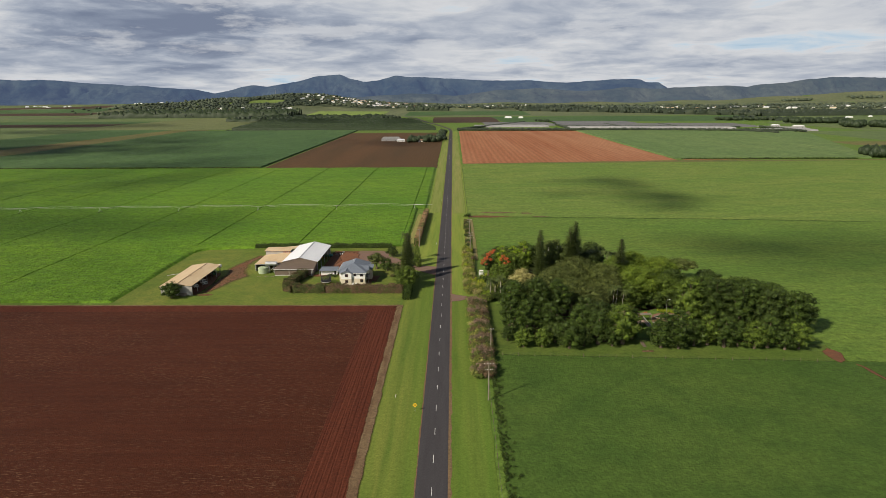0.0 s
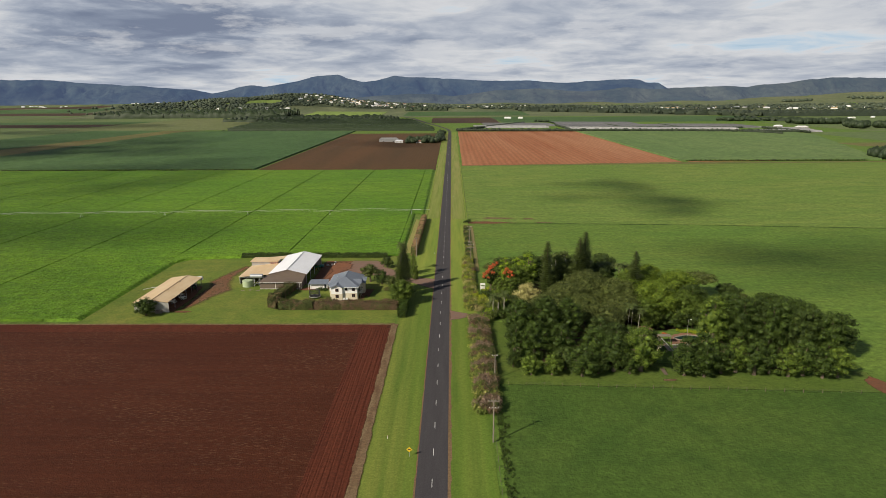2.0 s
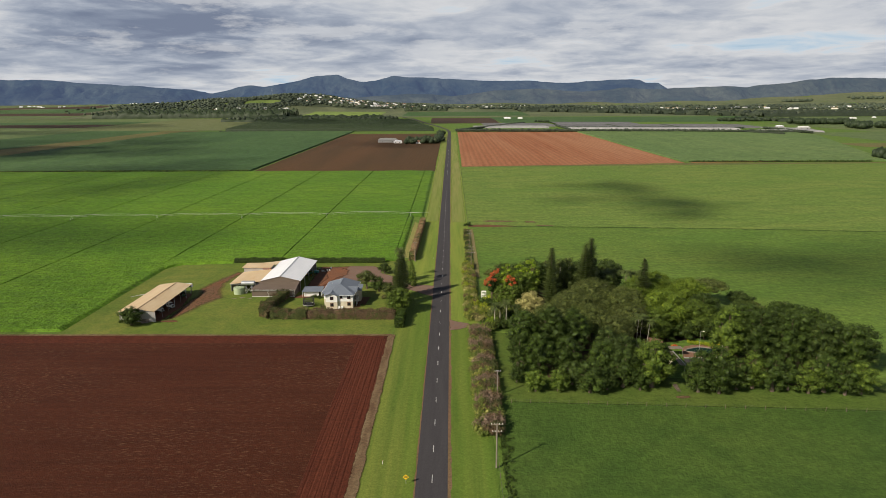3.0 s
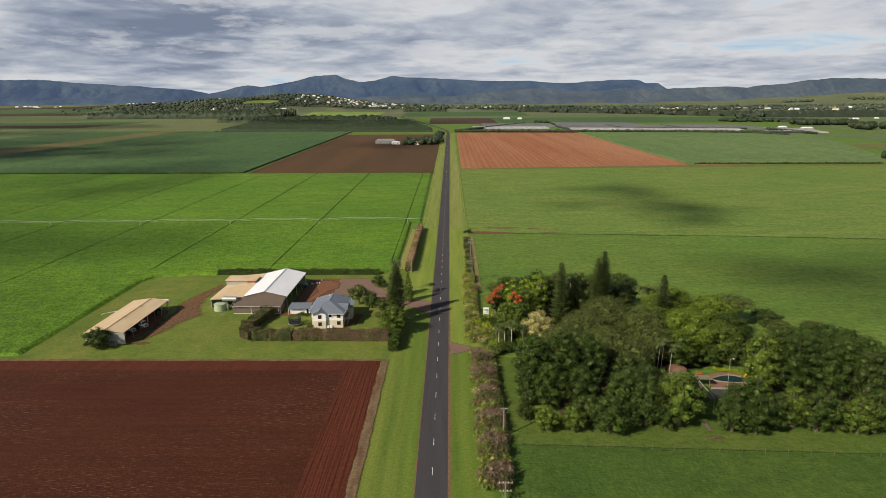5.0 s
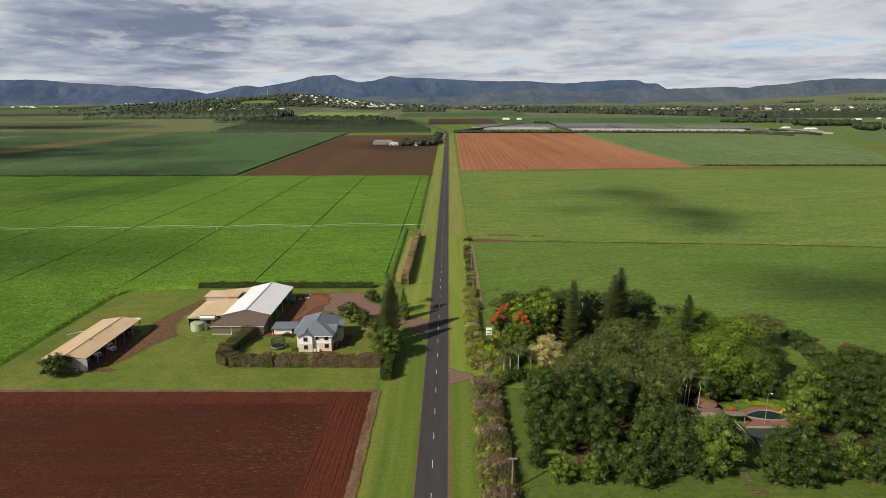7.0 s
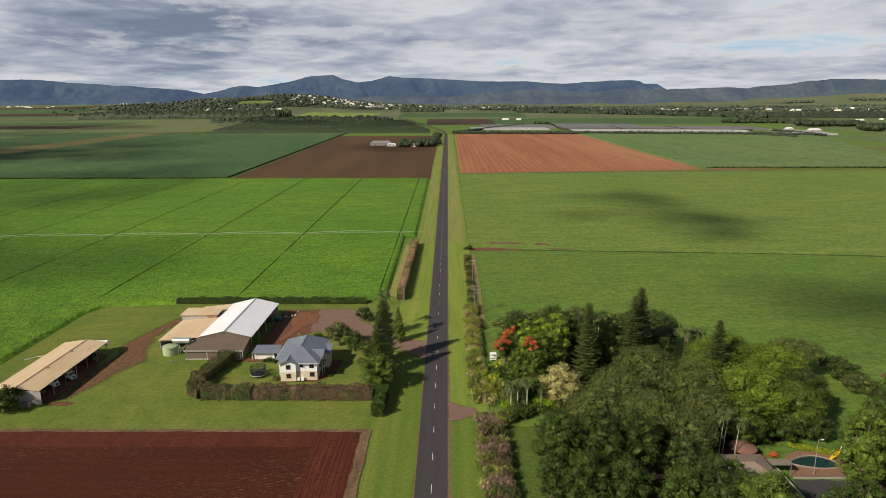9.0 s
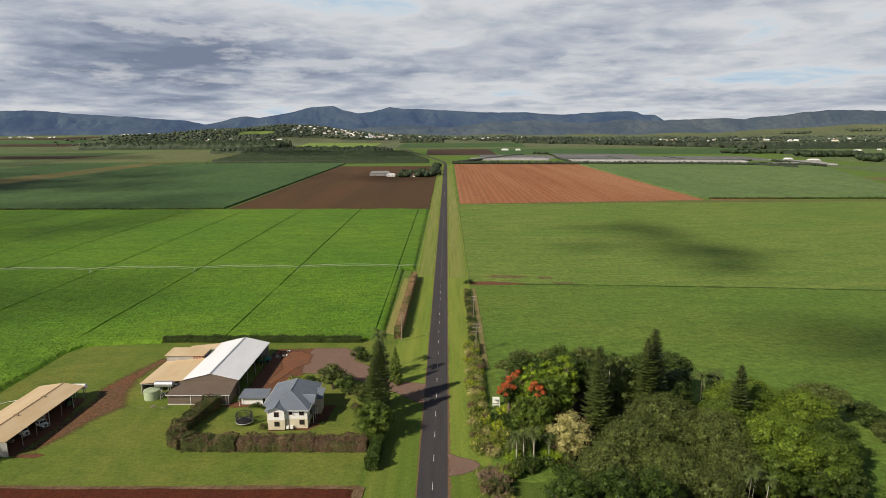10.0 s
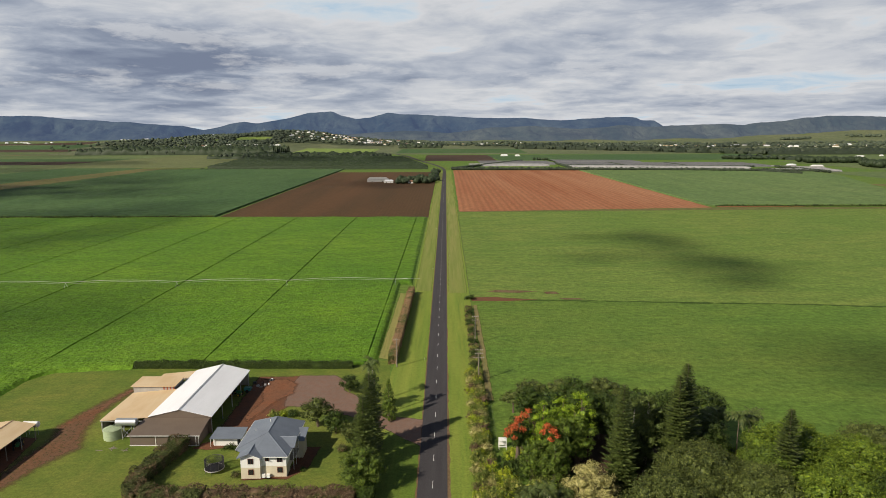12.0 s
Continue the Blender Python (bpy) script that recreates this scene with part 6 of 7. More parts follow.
for i in range(4):
    box("rust_panel", (-80.4 + i * 0.95, -80.05 + i * 0.95, 294.1, 294.18, 4.3, 5.2), RED_PLASTIC, shed, "rust-red sheet panel")
for x in (-88.8, -84.5, -80.5):
    tube("post", [(x, 276.1, 0), (x, 276.1, 3.4 + (x + 89) * 0.095)], 0.07, STEEL, shed)
box("beam", (-89.3, -76.2, 275.85, 275.98, 3.05, 3.3), STEEL, shed)

tank = thing("rainwater_tank", "round pale green plastic rainwater tank with ribbed top", "water tank")
bm = bmesh.new()
bmesh.ops.create_cone(bm, cap_ends=True, segments=32, radius1=2.2, radius2=2.2, depth=2.6, matrix=Matrix.Translation((-84.6, 273.0, 1.3)))
part("shell", bm, TANK_GREEN, tank)
for k in range(6):
    part("hoop", tube_bm([(-84.6 + 2.22 * math.cos(a * math.tau / 24), 273.0 + 2.22 * math.sin(a * math.tau / 24), 0.3 + k * 0.42) for a in range(25)], 0.04, 5), TANK_GREEN, tank)
bm = bmesh.new()
bmesh.ops.create_cone(bm, cap_ends=True, segments=32, radius1=2.25, radius2=0.3, depth=0.5, matrix=Matrix.Translation((-84.6, 273.0, 2.86)))
part("lid", bm, TANK_GREEN, tank, "shallow conical top")
for k in range(8):
    a = k * math.tau / 8
    tube("rib", [(-84.6 + 2.2 * math.cos(a), 273 + 2.2 * math.sin(a), 2.68), (-84.6 + 0.3 * math.cos(a), 273 + 0.3 * math.sin(a), 3.16)], 0.05, TANK_GREEN, tank, sides=5)

silo = thing("overhead_tank", "horizontal silver cylinder tank on a steel stand", "tank")
tube("cylinder", [(-83.2, 272.6, 4.6), (-83.05, 272.6, 4.6), (-77.9, 272.6, 4.6), (-77.75, 272.6, 4.6)], [0.75, 0.95, 0.95, 0.75], STEEL, silo, sides=24)
for x in (-81.6, -79.0):
    for y in (271.9, 273.3):
        tube("leg", [(x, y, 0), (x, y, 3.8)], 0.07, STEEL, silo)
    tube("brace", [(x, 271.9, 0.3), (x, 273.3, 3.5)], 0.05, STEEL, silo)
tube("brace", [(-81.6, 271.9, 0.3), (-79.0, 271.9, 3.5)], 0.05, STEEL, silo)
tube("brace", [(-79.0, 271.9, 0.3), (-81.6, 271.9, 3.5)], 0.05, STEEL, silo)

barn = thing("open_shed", "long open-fronted shed with a rusty tan sheet roof", "shed")
slab("roof", [(-110, 238.6, 5.0), (-103.9, 238.6, 4.1), (-103.9, 272.6, 4.1), (-110, 272.6, 5.0)], 0.12, TAN, barn, "rusty tan sheet roof")
slab("roof", [(-110, 272.6, 5.0), (-117.2, 272.6, 4.0), (-117.2, 238.6, 4.0), (-110, 238.6, 5.0)], 0.12, TAN, barn, "rusty tan sheet roof")
box("ridge_cap", (-110.2, -109.8, 238.5, 272.7, 4.95, 5.07), RIDGE_CAP, barn)
for y in (251.0, 262.5):
    box("vent", (-110.2, -109.0, y, y + 0.5, 5.0, 5.25), RIDGE_CAP, barn)
box("wall", (-117.0, -103.9, 239.0, 239.15, 0, 3.95), GREY_SHEET, barn, "pale grey sheet end wall")
box("wall", (-117.0, -116.85, 239.15, 272.2, 0, 3.95), GREY_SHEET, barn)
box("wall", (-117.0, -109.0, 272.1, 272.25, 0, 3.95), GREY_SHEET, barn)
for i in range(7):
    y = 239.3 + i * 5.45
    tube("post", [(-104.1, y, 0), (-104.1, y, 4.05)], 0.09, STEEL if i % 2 else TIMBER, barn)
    box("rafter", (-116.9, -104.0, y - 0.06, y + 0.06, 3.6, 3.8), DARK_STEEL, barn)


def wheel(parent, x, y, r, w, side=1):
    wh = tube("wheel", [(x - w / 2, y, r), (x + w / 2, y, r)], r, RUBBER, parent, sides=18)
    tube("rim", [(x - w / 2 - 0.02, y, r), (x + w / 2 + 0.02, y, r)], r * 0.55, STEEL, wh, sides=14)
    return wh


def truck(x, y, turn, long, label, body=WHITE):
    """A small lorry that looks along +x before turning."""
    ob = thing("truck", label, "truck", "vehicles in the shed", at=pose(x, y, 0, 0, 0, turn))
    k = long / 5.0
    part("cab", box_bm([(0.6 * k, 2.1 * k, -0.95, 0.95, 0.75, 2.35)], 0.14), body, ob)
    part("bonnet", box_bm([(2.0 * k, 3.0 * k, -0.85, 0.85, 0.7, 1.55)], 0.18), body, ob)
    box("windscreen", (2.08 * k, 2.12 * k, -0.8, 0.8, 1.6, 2.2), GLASS_DARK, ob)
    for s in (-1, 1):
        box("side_window", (1.0 * k, 1.8 * k, s * 0.955 - 0.01, s * 0.955 + 0.01, 1.6, 2.15), GLASS_DARK, ob)
        box("headlight", (3.0 * k, 3.03 * k, s * 0.55 - 0.15, s * 0.55 + 0.15, 1.0, 1.25), STEEL, ob)
    box("grille", (3.0 * k, 3.04 * k, -0.35, 0.35, 0.85, 1.4), DARK_STEEL, ob)
    box("bumper", (3.0 * k, 3.15 * k, -0.95, 0.95, 0.5, 0.75), STEEL, ob, "", 0.03)
    box("tray", (-2.6 * k, 0.5 * k, -1.0, 1.0, 0.8, 1.25), DARK_STEEL, ob, "dark steel tray")
    for wx in (2.3 * k, -1.6 * k):
        for s in (-1, 1):
            wh = tube("wheel", [(wx, s * 0.75, 0.45), (wx, s * 1.0, 0.45)], 0.45, RUBBER, ob, sides=16)
            tube("rim", [(wx, s * 0.74, 0.45), (wx, s * 1.02, 0.45)], 0.25, STEEL, wh, sides=12)
    return ob


truck(-106.8, 255.0, -25, 5.4, "white bonneted farm lorry parked under the shed roof")
truck(-108.4, 250.2, -25, 4.6, "small white flat-tray truck under the shed roof")


def tractor(x, y, turn, paint, label):
    ob = thing("tractor", label, "tractor", "farm machines", at=pose(x, y, 0, 0, 0, turn))
    part("bonnet", box_bm([(0.2, 2.0, -0.4, 0.4, 0.9, 1.6)], 0.1), paint, ob)
    part("cab", box_bm([(-1.1, 0.2, -0.65, 0.65, 1.1, 2.3)], 0.08), GLASS_DARK, ob)
    box("cab_roof", (-1.2, 0.3, -0.75, 0.75, 2.3, 2.45), paint, ob, "", 0.04)
    tube("exhaust", [(1.1, 0.25, 1.5), (1.1, 0.25, 2.5)], 0.05, DARK_STEEL, ob)
    for wx, r, w in ((-0.8, 0.85, 0.5), (1.5, 0.55, 0.35)):
        for s in (-1, 1):
            wh = tube("wheel", [(wx, s * 0.7, r), (wx, s * (0.7 + w), r)], r, RUBBER, ob, sides=18)
            tube("rim", [(wx, s * 0.69, r), (wx, s * (0.72 + w), r)], r * 0.55, YELLOW, wh, sides=12)
    return ob


tractor(-106.0, 268.0, -60, TRACTOR_GREEN, "tractor parked in the open shed")
tractor(-61.5, 300.0, -15, TRACTOR_GREEN, "green tractor beneath the shed eave")
cart = thing("trailer", "teal farm implement with yellow wheels beside the shed", "trailer", "farm machines")
box("body", (-59.6, -57.6, 301.8, 303.2, 0.6, 1.6), TEAL, cart, "", 0.06)
for s in (301.7, 303.3):
    tube("wheel", [(-58.6, s - 0.12, 0.5), (-58.6, s + 0.12, 0.5)], 0.5, RUBBER, cart, sides=14)
tube("drawbar", [(-57.6, 302.5, 0.7), (-56.3, 302.5, 0.4)], 0.06, DARK_STEEL, cart)
rub = random.Random(3)
for i in range(9):
    b = box("crate", (-0.5, 0.5, -0.4, 0.4, 0, 0.7), [GREY_SHEET, TIMBER, WHITE, DARK_STEEL][i % 4], None, "", 0.03)
    tagged(b, "stored crate in the shade of the shed", "crate", "stored crates")
    b.matrix_world = pose(-108 - rub.random() * 6, 243 + i * 3.2, 0, 0, 0, rub.uniform(0, 90)) @ Matrix.Diagonal((rub.uniform(0.8, 1.8), rub.uniform(0.8, 1.6), rub.uniform(0.8, 2), 1))
for i in range(8):
    b = box("scrap_bin", (-0.45, 0.45, -0.35, 0.35, 0, 0.5), [GREY_SHEET, DARK_STEEL, WHITE, TIMBER][i % 4], None, "", 0.04)
    tagged(b, "small bin or scrap standing at the yard's edge", "bin", "yard clutter")
    b.matrix_world = pose(-58.6 + rub.uniform(0, 5), 303.5 + rub.uniform(0, 9), 0.04, 0, 0, rub.uniform(0, 90)) @ Matrix.Diagonal((rub.uniform(0.6, 1.3), rub.uniform(0.6, 1.3), rub.uniform(0.5, 1.4), 1))
for i in range(7):
    b = box("timber_offcut", (-0.9, 0.9, -0.08, 0.08, 0, 0.12), TIMBER, None, "", 0.02)
    tagged(b, "loose timber lying on grass by the tank", "timber", "yard clutter")
    b.matrix_world = pose(-82 + rub.uniform(-5, 5), 266.5 + rub.uniform(-1.5, 2.5), 0.02, 0, 0, rub.uniform(0, 180))
spray = thing("white_tank", "white cylindrical tank on a stand behind the shed", "tank")
tube("cylinder", [(-108.5, 274.2, 3.2), (-108.3, 274.2, 3.2), (-104.6, 274.2, 3.2), (-104.4, 274.2, 3.2)], [0.6, 0.8, 0.8, 0.6], WHITE, spray, sides=18)
for x in (-107.6, -105.2):
    for y in (273.6, 274.8):
        tube("leg", [(x, y, 0), (x, y, 2.6)], 0.06, STEEL, spray)
pipe = thing("irrigation_pipe", "pale pipe lying curved on the grass", "pipe")
tube("pipe", [(-127.5, 268, 0.12), (-125, 270.5, 0.12), (-121, 271.5, 0.3), (-118, 271.5, 0.5)], 0.12, WHITE, pipe)
pallet = thing("pallet", "stack of timber pallets at the shed end", "pallet")
for k in range(5):
    box("board", (-108.6, -106.2, 237.5, 238.7, 0.05 + k * 0.25, 0.13 + k * 0.25), TIMBER, pallet)
for x in (-108.5, -107.4, -106.35):
    box("block", (x - 0.08, x + 0.08, 237.55, 238.65, 0, 1.05), TIMBER, pallet)

# ---- trampoline ----
tramp = thing("trampoline", "round trampoline with black safety net on the lawn", "trampoline")
cx, cy, tr = -52.2, 256.6, 2.2
part("mat", tube_bm([(cx, cy, 0.78), (cx, cy, 0.82)], tr * 0.9, 28), BLACK_NET, tramp)
part("frame", tube_bm([(cx + tr * math.cos(a * math.tau / 28), cy + tr * math.sin(a * math.tau / 28), 0.8) for a in range(29)], 0.11, 6), GREY_SHEET, tramp, "pale padded rim")
for k in range(8):
    a = k * math.tau / 8
    p = (cx + tr * math.cos(a), cy + tr * math.sin(a))
    tube("pole", [(*p, 0), (*p, 3.0)], 0.05, DARK_STEEL, tramp, sides=6)
net = bmesh.new()
for k in range(56):
    a = k * math.tau / 56
    p = Vector((cx + tr * 0.97 * math.cos(a), cy + tr * 0.97 * math.sin(a), 0))
    bmesh.ops.create_cube(net, size=1, matrix=Matrix.Translation(p + Vector((0, 0, 1.9))) @ Matrix.Diagonal((0.08, 0.08, 2.15, 1)))
part("net", net, BLACK_NET, tramp, "black safety net")
part("hoop", tube_bm([(cx + tr * math.cos(a * math.tau / 28), cy + tr * math.sin(a * math.tau / 28), 2.98) for a in range(29)], 0.05, 6), DARK_STEEL, tramp)

# ---- power poles, signs, fences ----
def power_pole(x, y, H, arms, label="weathered timber power pole with cross-arms"):
    ob = thing("power_pole", label, "power pole", "power poles", at=pose(x, y, 0))
    tube("pole", [(0, 0, -0.3), (0, 0, H)], [0.19, 0.13], TIMBER, ob)
    for z, w in arms:
        arm = box("cross_arm", (-w / 2, w / 2, -0.16, -0.04, z - 0.07, z + 0.07), TIMBER, ob)
        for s in (-0.9, -0.35, 0.35, 0.9):
            tube("insulator", [(s * w / 2, -0.1, z + 0.07), (s * w / 2, -0.1, z + 0.3)], [0.07, 0.04], WHITE, arm, sides=6)
    return ob


for x, y, h, arms in [(12.9, 146.8, 10.8, [(10.5, 2.6), (8.8, 2.2)]), (15.5, 181, 7.5, [(7.2, 1.6)]), (12.4, 311, 10.8, [(10.4, 2.4), (9.2, 2.6), (7.8, 3.4)]),
                      (12.9, 348, 10.8, [(10.4, 2.4), (9.0, 2.2)]), (-14.6, 323.5, 10.0, [(9.6, 2.0)])]:
    power_pole(x, y, h, arms)
for a, b in zip([(12.9, 146.8), (12.4, 311)], [(12.4, 311), (12.9, 348)]):
    for s in (-1.0, 1.0):
        pts = [(a[0] + (b[0] - a[0]) * k / 10 + s, a[1] + (b[1] - a[1]) * k / 10, 10.7 - 1.6 * (1 - (k / 5 - 1) ** 2)) for k in range(11)]
        w = tube("power_line", pts, 0.015, DARK_STEEL, None, sides=4)
        tagged(w, "thin dark overhead wire between power poles", "wire", "overhead wires")

sign = thing("warning_sign", "yellow diamond road warning sign on a post", "road sign")
tube("post", [(-6.4, 140.6, -0.1), (-6.4, 140.6, 2.3)], 0.04, STEEL, sign)
plate = solid("plate", [(-6.4, 140.55, 1.15), (-5.75, 140.55, 1.8), (-6.4, 140.55, 2.45), (-7.05, 140.55, 1.8), (-6.4, 140.52, 1.15), (-5.75, 140.52, 1.8), (-6.4, 140.52, 2.45), (-7.05, 140.52, 1.8)],
              [(0, 1, 2, 3), (7, 6, 5, 4), (0, 4, 5, 1), (1, 5, 6, 2), (2, 6, 7, 3), (3, 7, 4, 0)], YELLOW, sign, "yellow diamond plate")
box("symbol", (-6.75, -6.05, 140.50, 140.515, 1.7, 1.95), RUBBER, plate, "dark symbol bar")
for i, (x, y) in enumerate([(-12.1, 148.2), (-5.6, 330), (-5.6, 480), (4.4, 600), (-5.6, 640), (4.4, 520)]):
    g = thing("guide_post", "small white roadside guide post", "guide post", "guide posts")
    box("stake", (x - 0.05, x + 0.05, y - 0.02, y + 0.02, 0, 0.95), WHITE, g)
    box("reflector", (x - 0.04, x + 0.04, y - 0.035, y - 0.021, 0.75, 0.9), RED_PLASTIC, g)


def fence(path, gap, label, wires=3, h=1.15):
    """Post-and-wire fence."""
    ob = thing("fence", label, "fence", "farm fences")
    post = None
    for (ax, ay), (bx, by) in zip(path, path[1:]):
        L = math.hypot(bx - ax, by - ay)
        for i in range(int(L / gap) + 1):
            p = (ax + (bx - ax) * i * gap / L, ay + (by - ay) * i * gap / L, 0)
            if post is None:
                post = box("post", (-0.05, 0.05, -0.05, 0.05, 0, h), BARK, ob)
            else:
                o = new("post", post.data)
                o.parent = ob
                o.location = p
            if i == 0 and post.location.length == 0:
                post.location = p
        for k in range(wires):
            tube("wire", [(ax, ay, h * (k + 1) / (wires + 0.3)), (bx, by, h * (k + 1) / (wires + 0.3))], 0.008, DARK_STEEL, ob, sides=4)
    return ob


fence([(13.3, 95), (13.6, 165)], 4.0, "timber post and wire fence along the pasture")
fence([(19, 177), (118, 171.5)], 5.0, "wire fence in front of the grove")
fence([(13.6, 400), (13.8, 750)], 8.0, "wire fence beside the road verge")
fence([(13.8, 752), (300, 772)], 10.0, "wire fence at the end of the pasture")

# ---- centre-pivot irrigator over the crop ----
boom = thing("irrigator", "long pale irrigation boom on wheeled towers over the crop", "irrigator")
towers = [-24.2 - 55.6 * i for i in range(9)]
base_y = [438.5 - 2.2 * i for i in range(9)]
for i, (x, y) in enumerate(zip(towers, base_y)):
    for s in (-1, 1):
        tube("tower_leg", [(x, y + s * 2.0, 0.5), (x, y, 3.7)], 0.07, STEEL, boom, sides=5)
        wh = tube("wheel", [(x - 0.15, y + s * 2.0, 0.6), (x + 0.15, y + s * 2.0, 0.6)], 0.6, RUBBER, boom, sides=14)
    tube("axle", [(x, y - 2.0, 0.6), (x, y + 2.0, 0.6)], 0.08, STEEL, boom, sides=5)
    if i + 1 < len(towers):
        x2, y2 = towers[i + 1], base_y[i + 1]
        arch = [(x + (x2 - x) * k / 12, y + (y2 - y) * k / 12, 3.9 + 1.0 * math.sin(math.pi * k / 12)) for k in range(13)]
        tube("pipe", arch, 0.10, GREY_SHEET, boom, "pale galvanised pipe span", sides=6)
        for k in range(1, 12):
            a, b = arch[k], arch[k + 1] if k < 11 else arch[k]
            tube("truss", [a, (a[0], a[1] + 0.7, a[2] - 1.0)], 0.045, GREY_SHEET, boom, sides=4)
        tube("truss_rod", [(p[0], p[1] + 0.7 * (0 < k < 12), p[2] - 1.0 * (0 < k < 12)) for k, p in enumerate(arch)], 0.05, GREY_SHEET, boom, sides=4)
tube("pipe", [(-24.2, 438.5, 3.9), (-18, 438.7, 4.0)], 0.12, WHITE, boom)
for x in (-17, -11.5):
    tube("end_arm", [(-24.2, 438.5, 3.9), (x, 438.9, 3.95)], 0.06, STEEL, boom, sides=5)

# ---- the grove house, pool and slide ----
villa = thing("pool_house", "low house with pinkish tile hip roof among trees", "house")
box("wall", (56.5, 69.2, 200.6, 210.4, 0, 2.7), STONE_WALL, villa)
solid("roof", [(55.7, 199.8, 2.7), (70.0, 199.8, 2.7), (70.0, 211.2, 2.7), (55.7, 211.2, 2.7), (60.5, 205.8, 4.4), (65.7, 205.8, 4.4), (55.7, 199.8, 2.55), (70.0, 199.8, 2.55), (70.0, 211.2, 2.55), (55.7, 211.2, 2.55)],
      [(0, 1, 5, 4), (1, 2, 5), (2, 3, 4, 5), (3, 0, 4), (6, 9, 8, 7), (0, 6, 7, 1), (1, 7, 8, 2), (2, 8, 9, 3), (3, 9, 6, 0)], PINK_ROOF, villa)
for a, b in [((55.7, 199.8, 2.7), (60.5, 205.8, 4.4)), ((70.0, 199.8, 2.7), (65.7, 205.8, 4.4)), ((60.5, 205.8, 4.4), (65.7, 205.8, 4.4))]:
    tube("ridge_cap", [a, b], 0.12, TERRACOTTA, villa, sides=6)
slab("porch_roof", [(69.6, 195.2, 2.75), (70.7, 195.2, 2.6), (70.5, 205.6, 2.6), (69.6, 205.6, 2.75)], 0.12, PINK_ROOF, villa, "faded pinkish porch roof")
slab("porch_roof", [(70.3, 206.8, 2.9), (74.6, 206.8, 2.9), (74.6, 209.4, 2.7), (70.3, 209.4, 2.7)], 0.12, TIMBER, villa, "grey sheet rear roof")
slab("rail_beam", [(70.75, 205.8, 2.75), (71.0, 205.8, 2.75), (71.2, 195.0, 2.75), (70.95, 195.0, 2.75)], 0.16, GREY_SHEET, villa, "pale pergola beam")
for x, y in ((70.9, 195.2), (70.9, 200.4), (70.8, 205.6), (74.4, 207.0), (74.4, 209.2)):
    tube("post", [(x, y, 0), (x, y, 2.6)], 0.08, TIMBER, villa)
window(villa, 60, 200.6, 1.0, 1.4, 1.1)
window(villa, 66, 200.6, 1.0, 1.4, 1.1)
sheet("pool_deck", [(74.6, 206.8), (76.2, 211), (77.0, 214.4), (80, 216.6), (86, 217), (90.5, 214.5), (91, 210), (88, 206.8)], 0.05, TERRACOTTA, "terracotta paving round the pool", "paving", 0.3, 1.5, 50)
sheet("dirt_patch", [(60, 213), (64, 217.5), (73, 218), (73, 212), (66, 211.6)], 0.04, DIRT, "bare reddish ground beneath the palms", "bare soil", 0.3, 1.5, 51)
sheet("courtyard", [(73.2, 194), (84, 194), (87, 205.6), (74.6, 206)], 0.04, ASPHALT, "dark paved courtyard before the pool house", "paving", 0.3, 1.5, 52)
wall = box("retaining_wall", (74.8, 86.5, 206.25, 206.5, 0, 0.3), GREY_SHEET)
tagged(wall, "low pale wall between pool terrace and courtyard", "wall", "", "structure")
hut = thing("garden_hut", "open garden hut with a brown thatched roof", "hut", at=pose(68.0, 215.2, 0))
part("roof", tube_bm([(0, 0, 2.0), (0, 0, 2.15), (0, 0, 2.5), (0, 0, 2.75)], [3.0, 2.95, 1.6, 0.15], 18), THATCH, hut, "brown thatch")
for a in range(6):
    tube("post", [(2.4 * math.cos(a * math.tau / 6), 2.4 * math.sin(a * math.tau / 6), 0), (2.4 * math.cos(a * math.tau / 6), 2.4 * math.sin(a * math.tau / 6), 2.1)], 0.08, TIMBER, hut)
pool = thing("swimming_pool", "kidney-shaped swimming pool with dark green water", "pool")
rim = [(82.2 + (4.6 + 0.5 * math.cos(2 * a + 0.5)) * math.cos(a), 211.9 + (2.5 + 0.75 * math.sin(a * 1.0 + 0.9)) * math.sin(a)) for a in [k * math.tau / 40 for k in range(40)]]
wv = [(x, y, 0.09) for x, y in rim]
solid("water", wv, [tuple(range(40))], WATER, pool)
part("coping", tube_bm([(x, y, 0.1) for x, y in rim + rim[:1]], 0.22, 6, False), PINK_ROOF, pool, "pale stone coping")
slide = thing("pool_slide", "white pool ladder tower with a yellow slide", "slide")
for x, y in ((89.4, 213.2), (91.0, 213.2), (89.4, 214.6), (91.0, 214.6)):
    tube("post", [(x, y, 0), (x, y, 3.0)], 0.07, WHITE, slide)
box("platform", (89.3, 91.1, 213.1, 214.7, 1.9, 2.0), WHITE, slide)
for k in range(7):
    box("tread", (89.6, 90.8, 212.9 - k * 0.25, 213.1 - k * 0.25, 1.8 - k * 0.27, 1.86 - k * 0.27), WHITE, slide)
for z in (2.5, 3.0):
    tube("rail", [(91.0, 213.2, z), (91.0, 214.6, z), (89.4, 214.6, z)], 0.05, WHITE, slide)
for s in (-0.3, 0.3):
    tube("chute_side", [(89.4, 214 + s, 2.2), (88.2, 213.8 + s, 1.5), (87.0, 213.3 + s, 0.8), (86.2, 212.8 + s, 0.6)], 0.12, YELLOW, slide)
slab("chute", [(89.4, 213.7, 2.05), (89.4, 214.3, 2.05), (86.2, 213.1, 0.5), (86.2, 212.5, 0.5)], 0.06, YELLOW, slide)
lamp = thing("lamp_post", "tall thin pale lamp post beside the pool", "lamp post")
tube("post", [(79.8, 207.8, 0), (79.8, 207.8, 8.2)], [0.07, 0.04], GREY_SHEET, lamp)
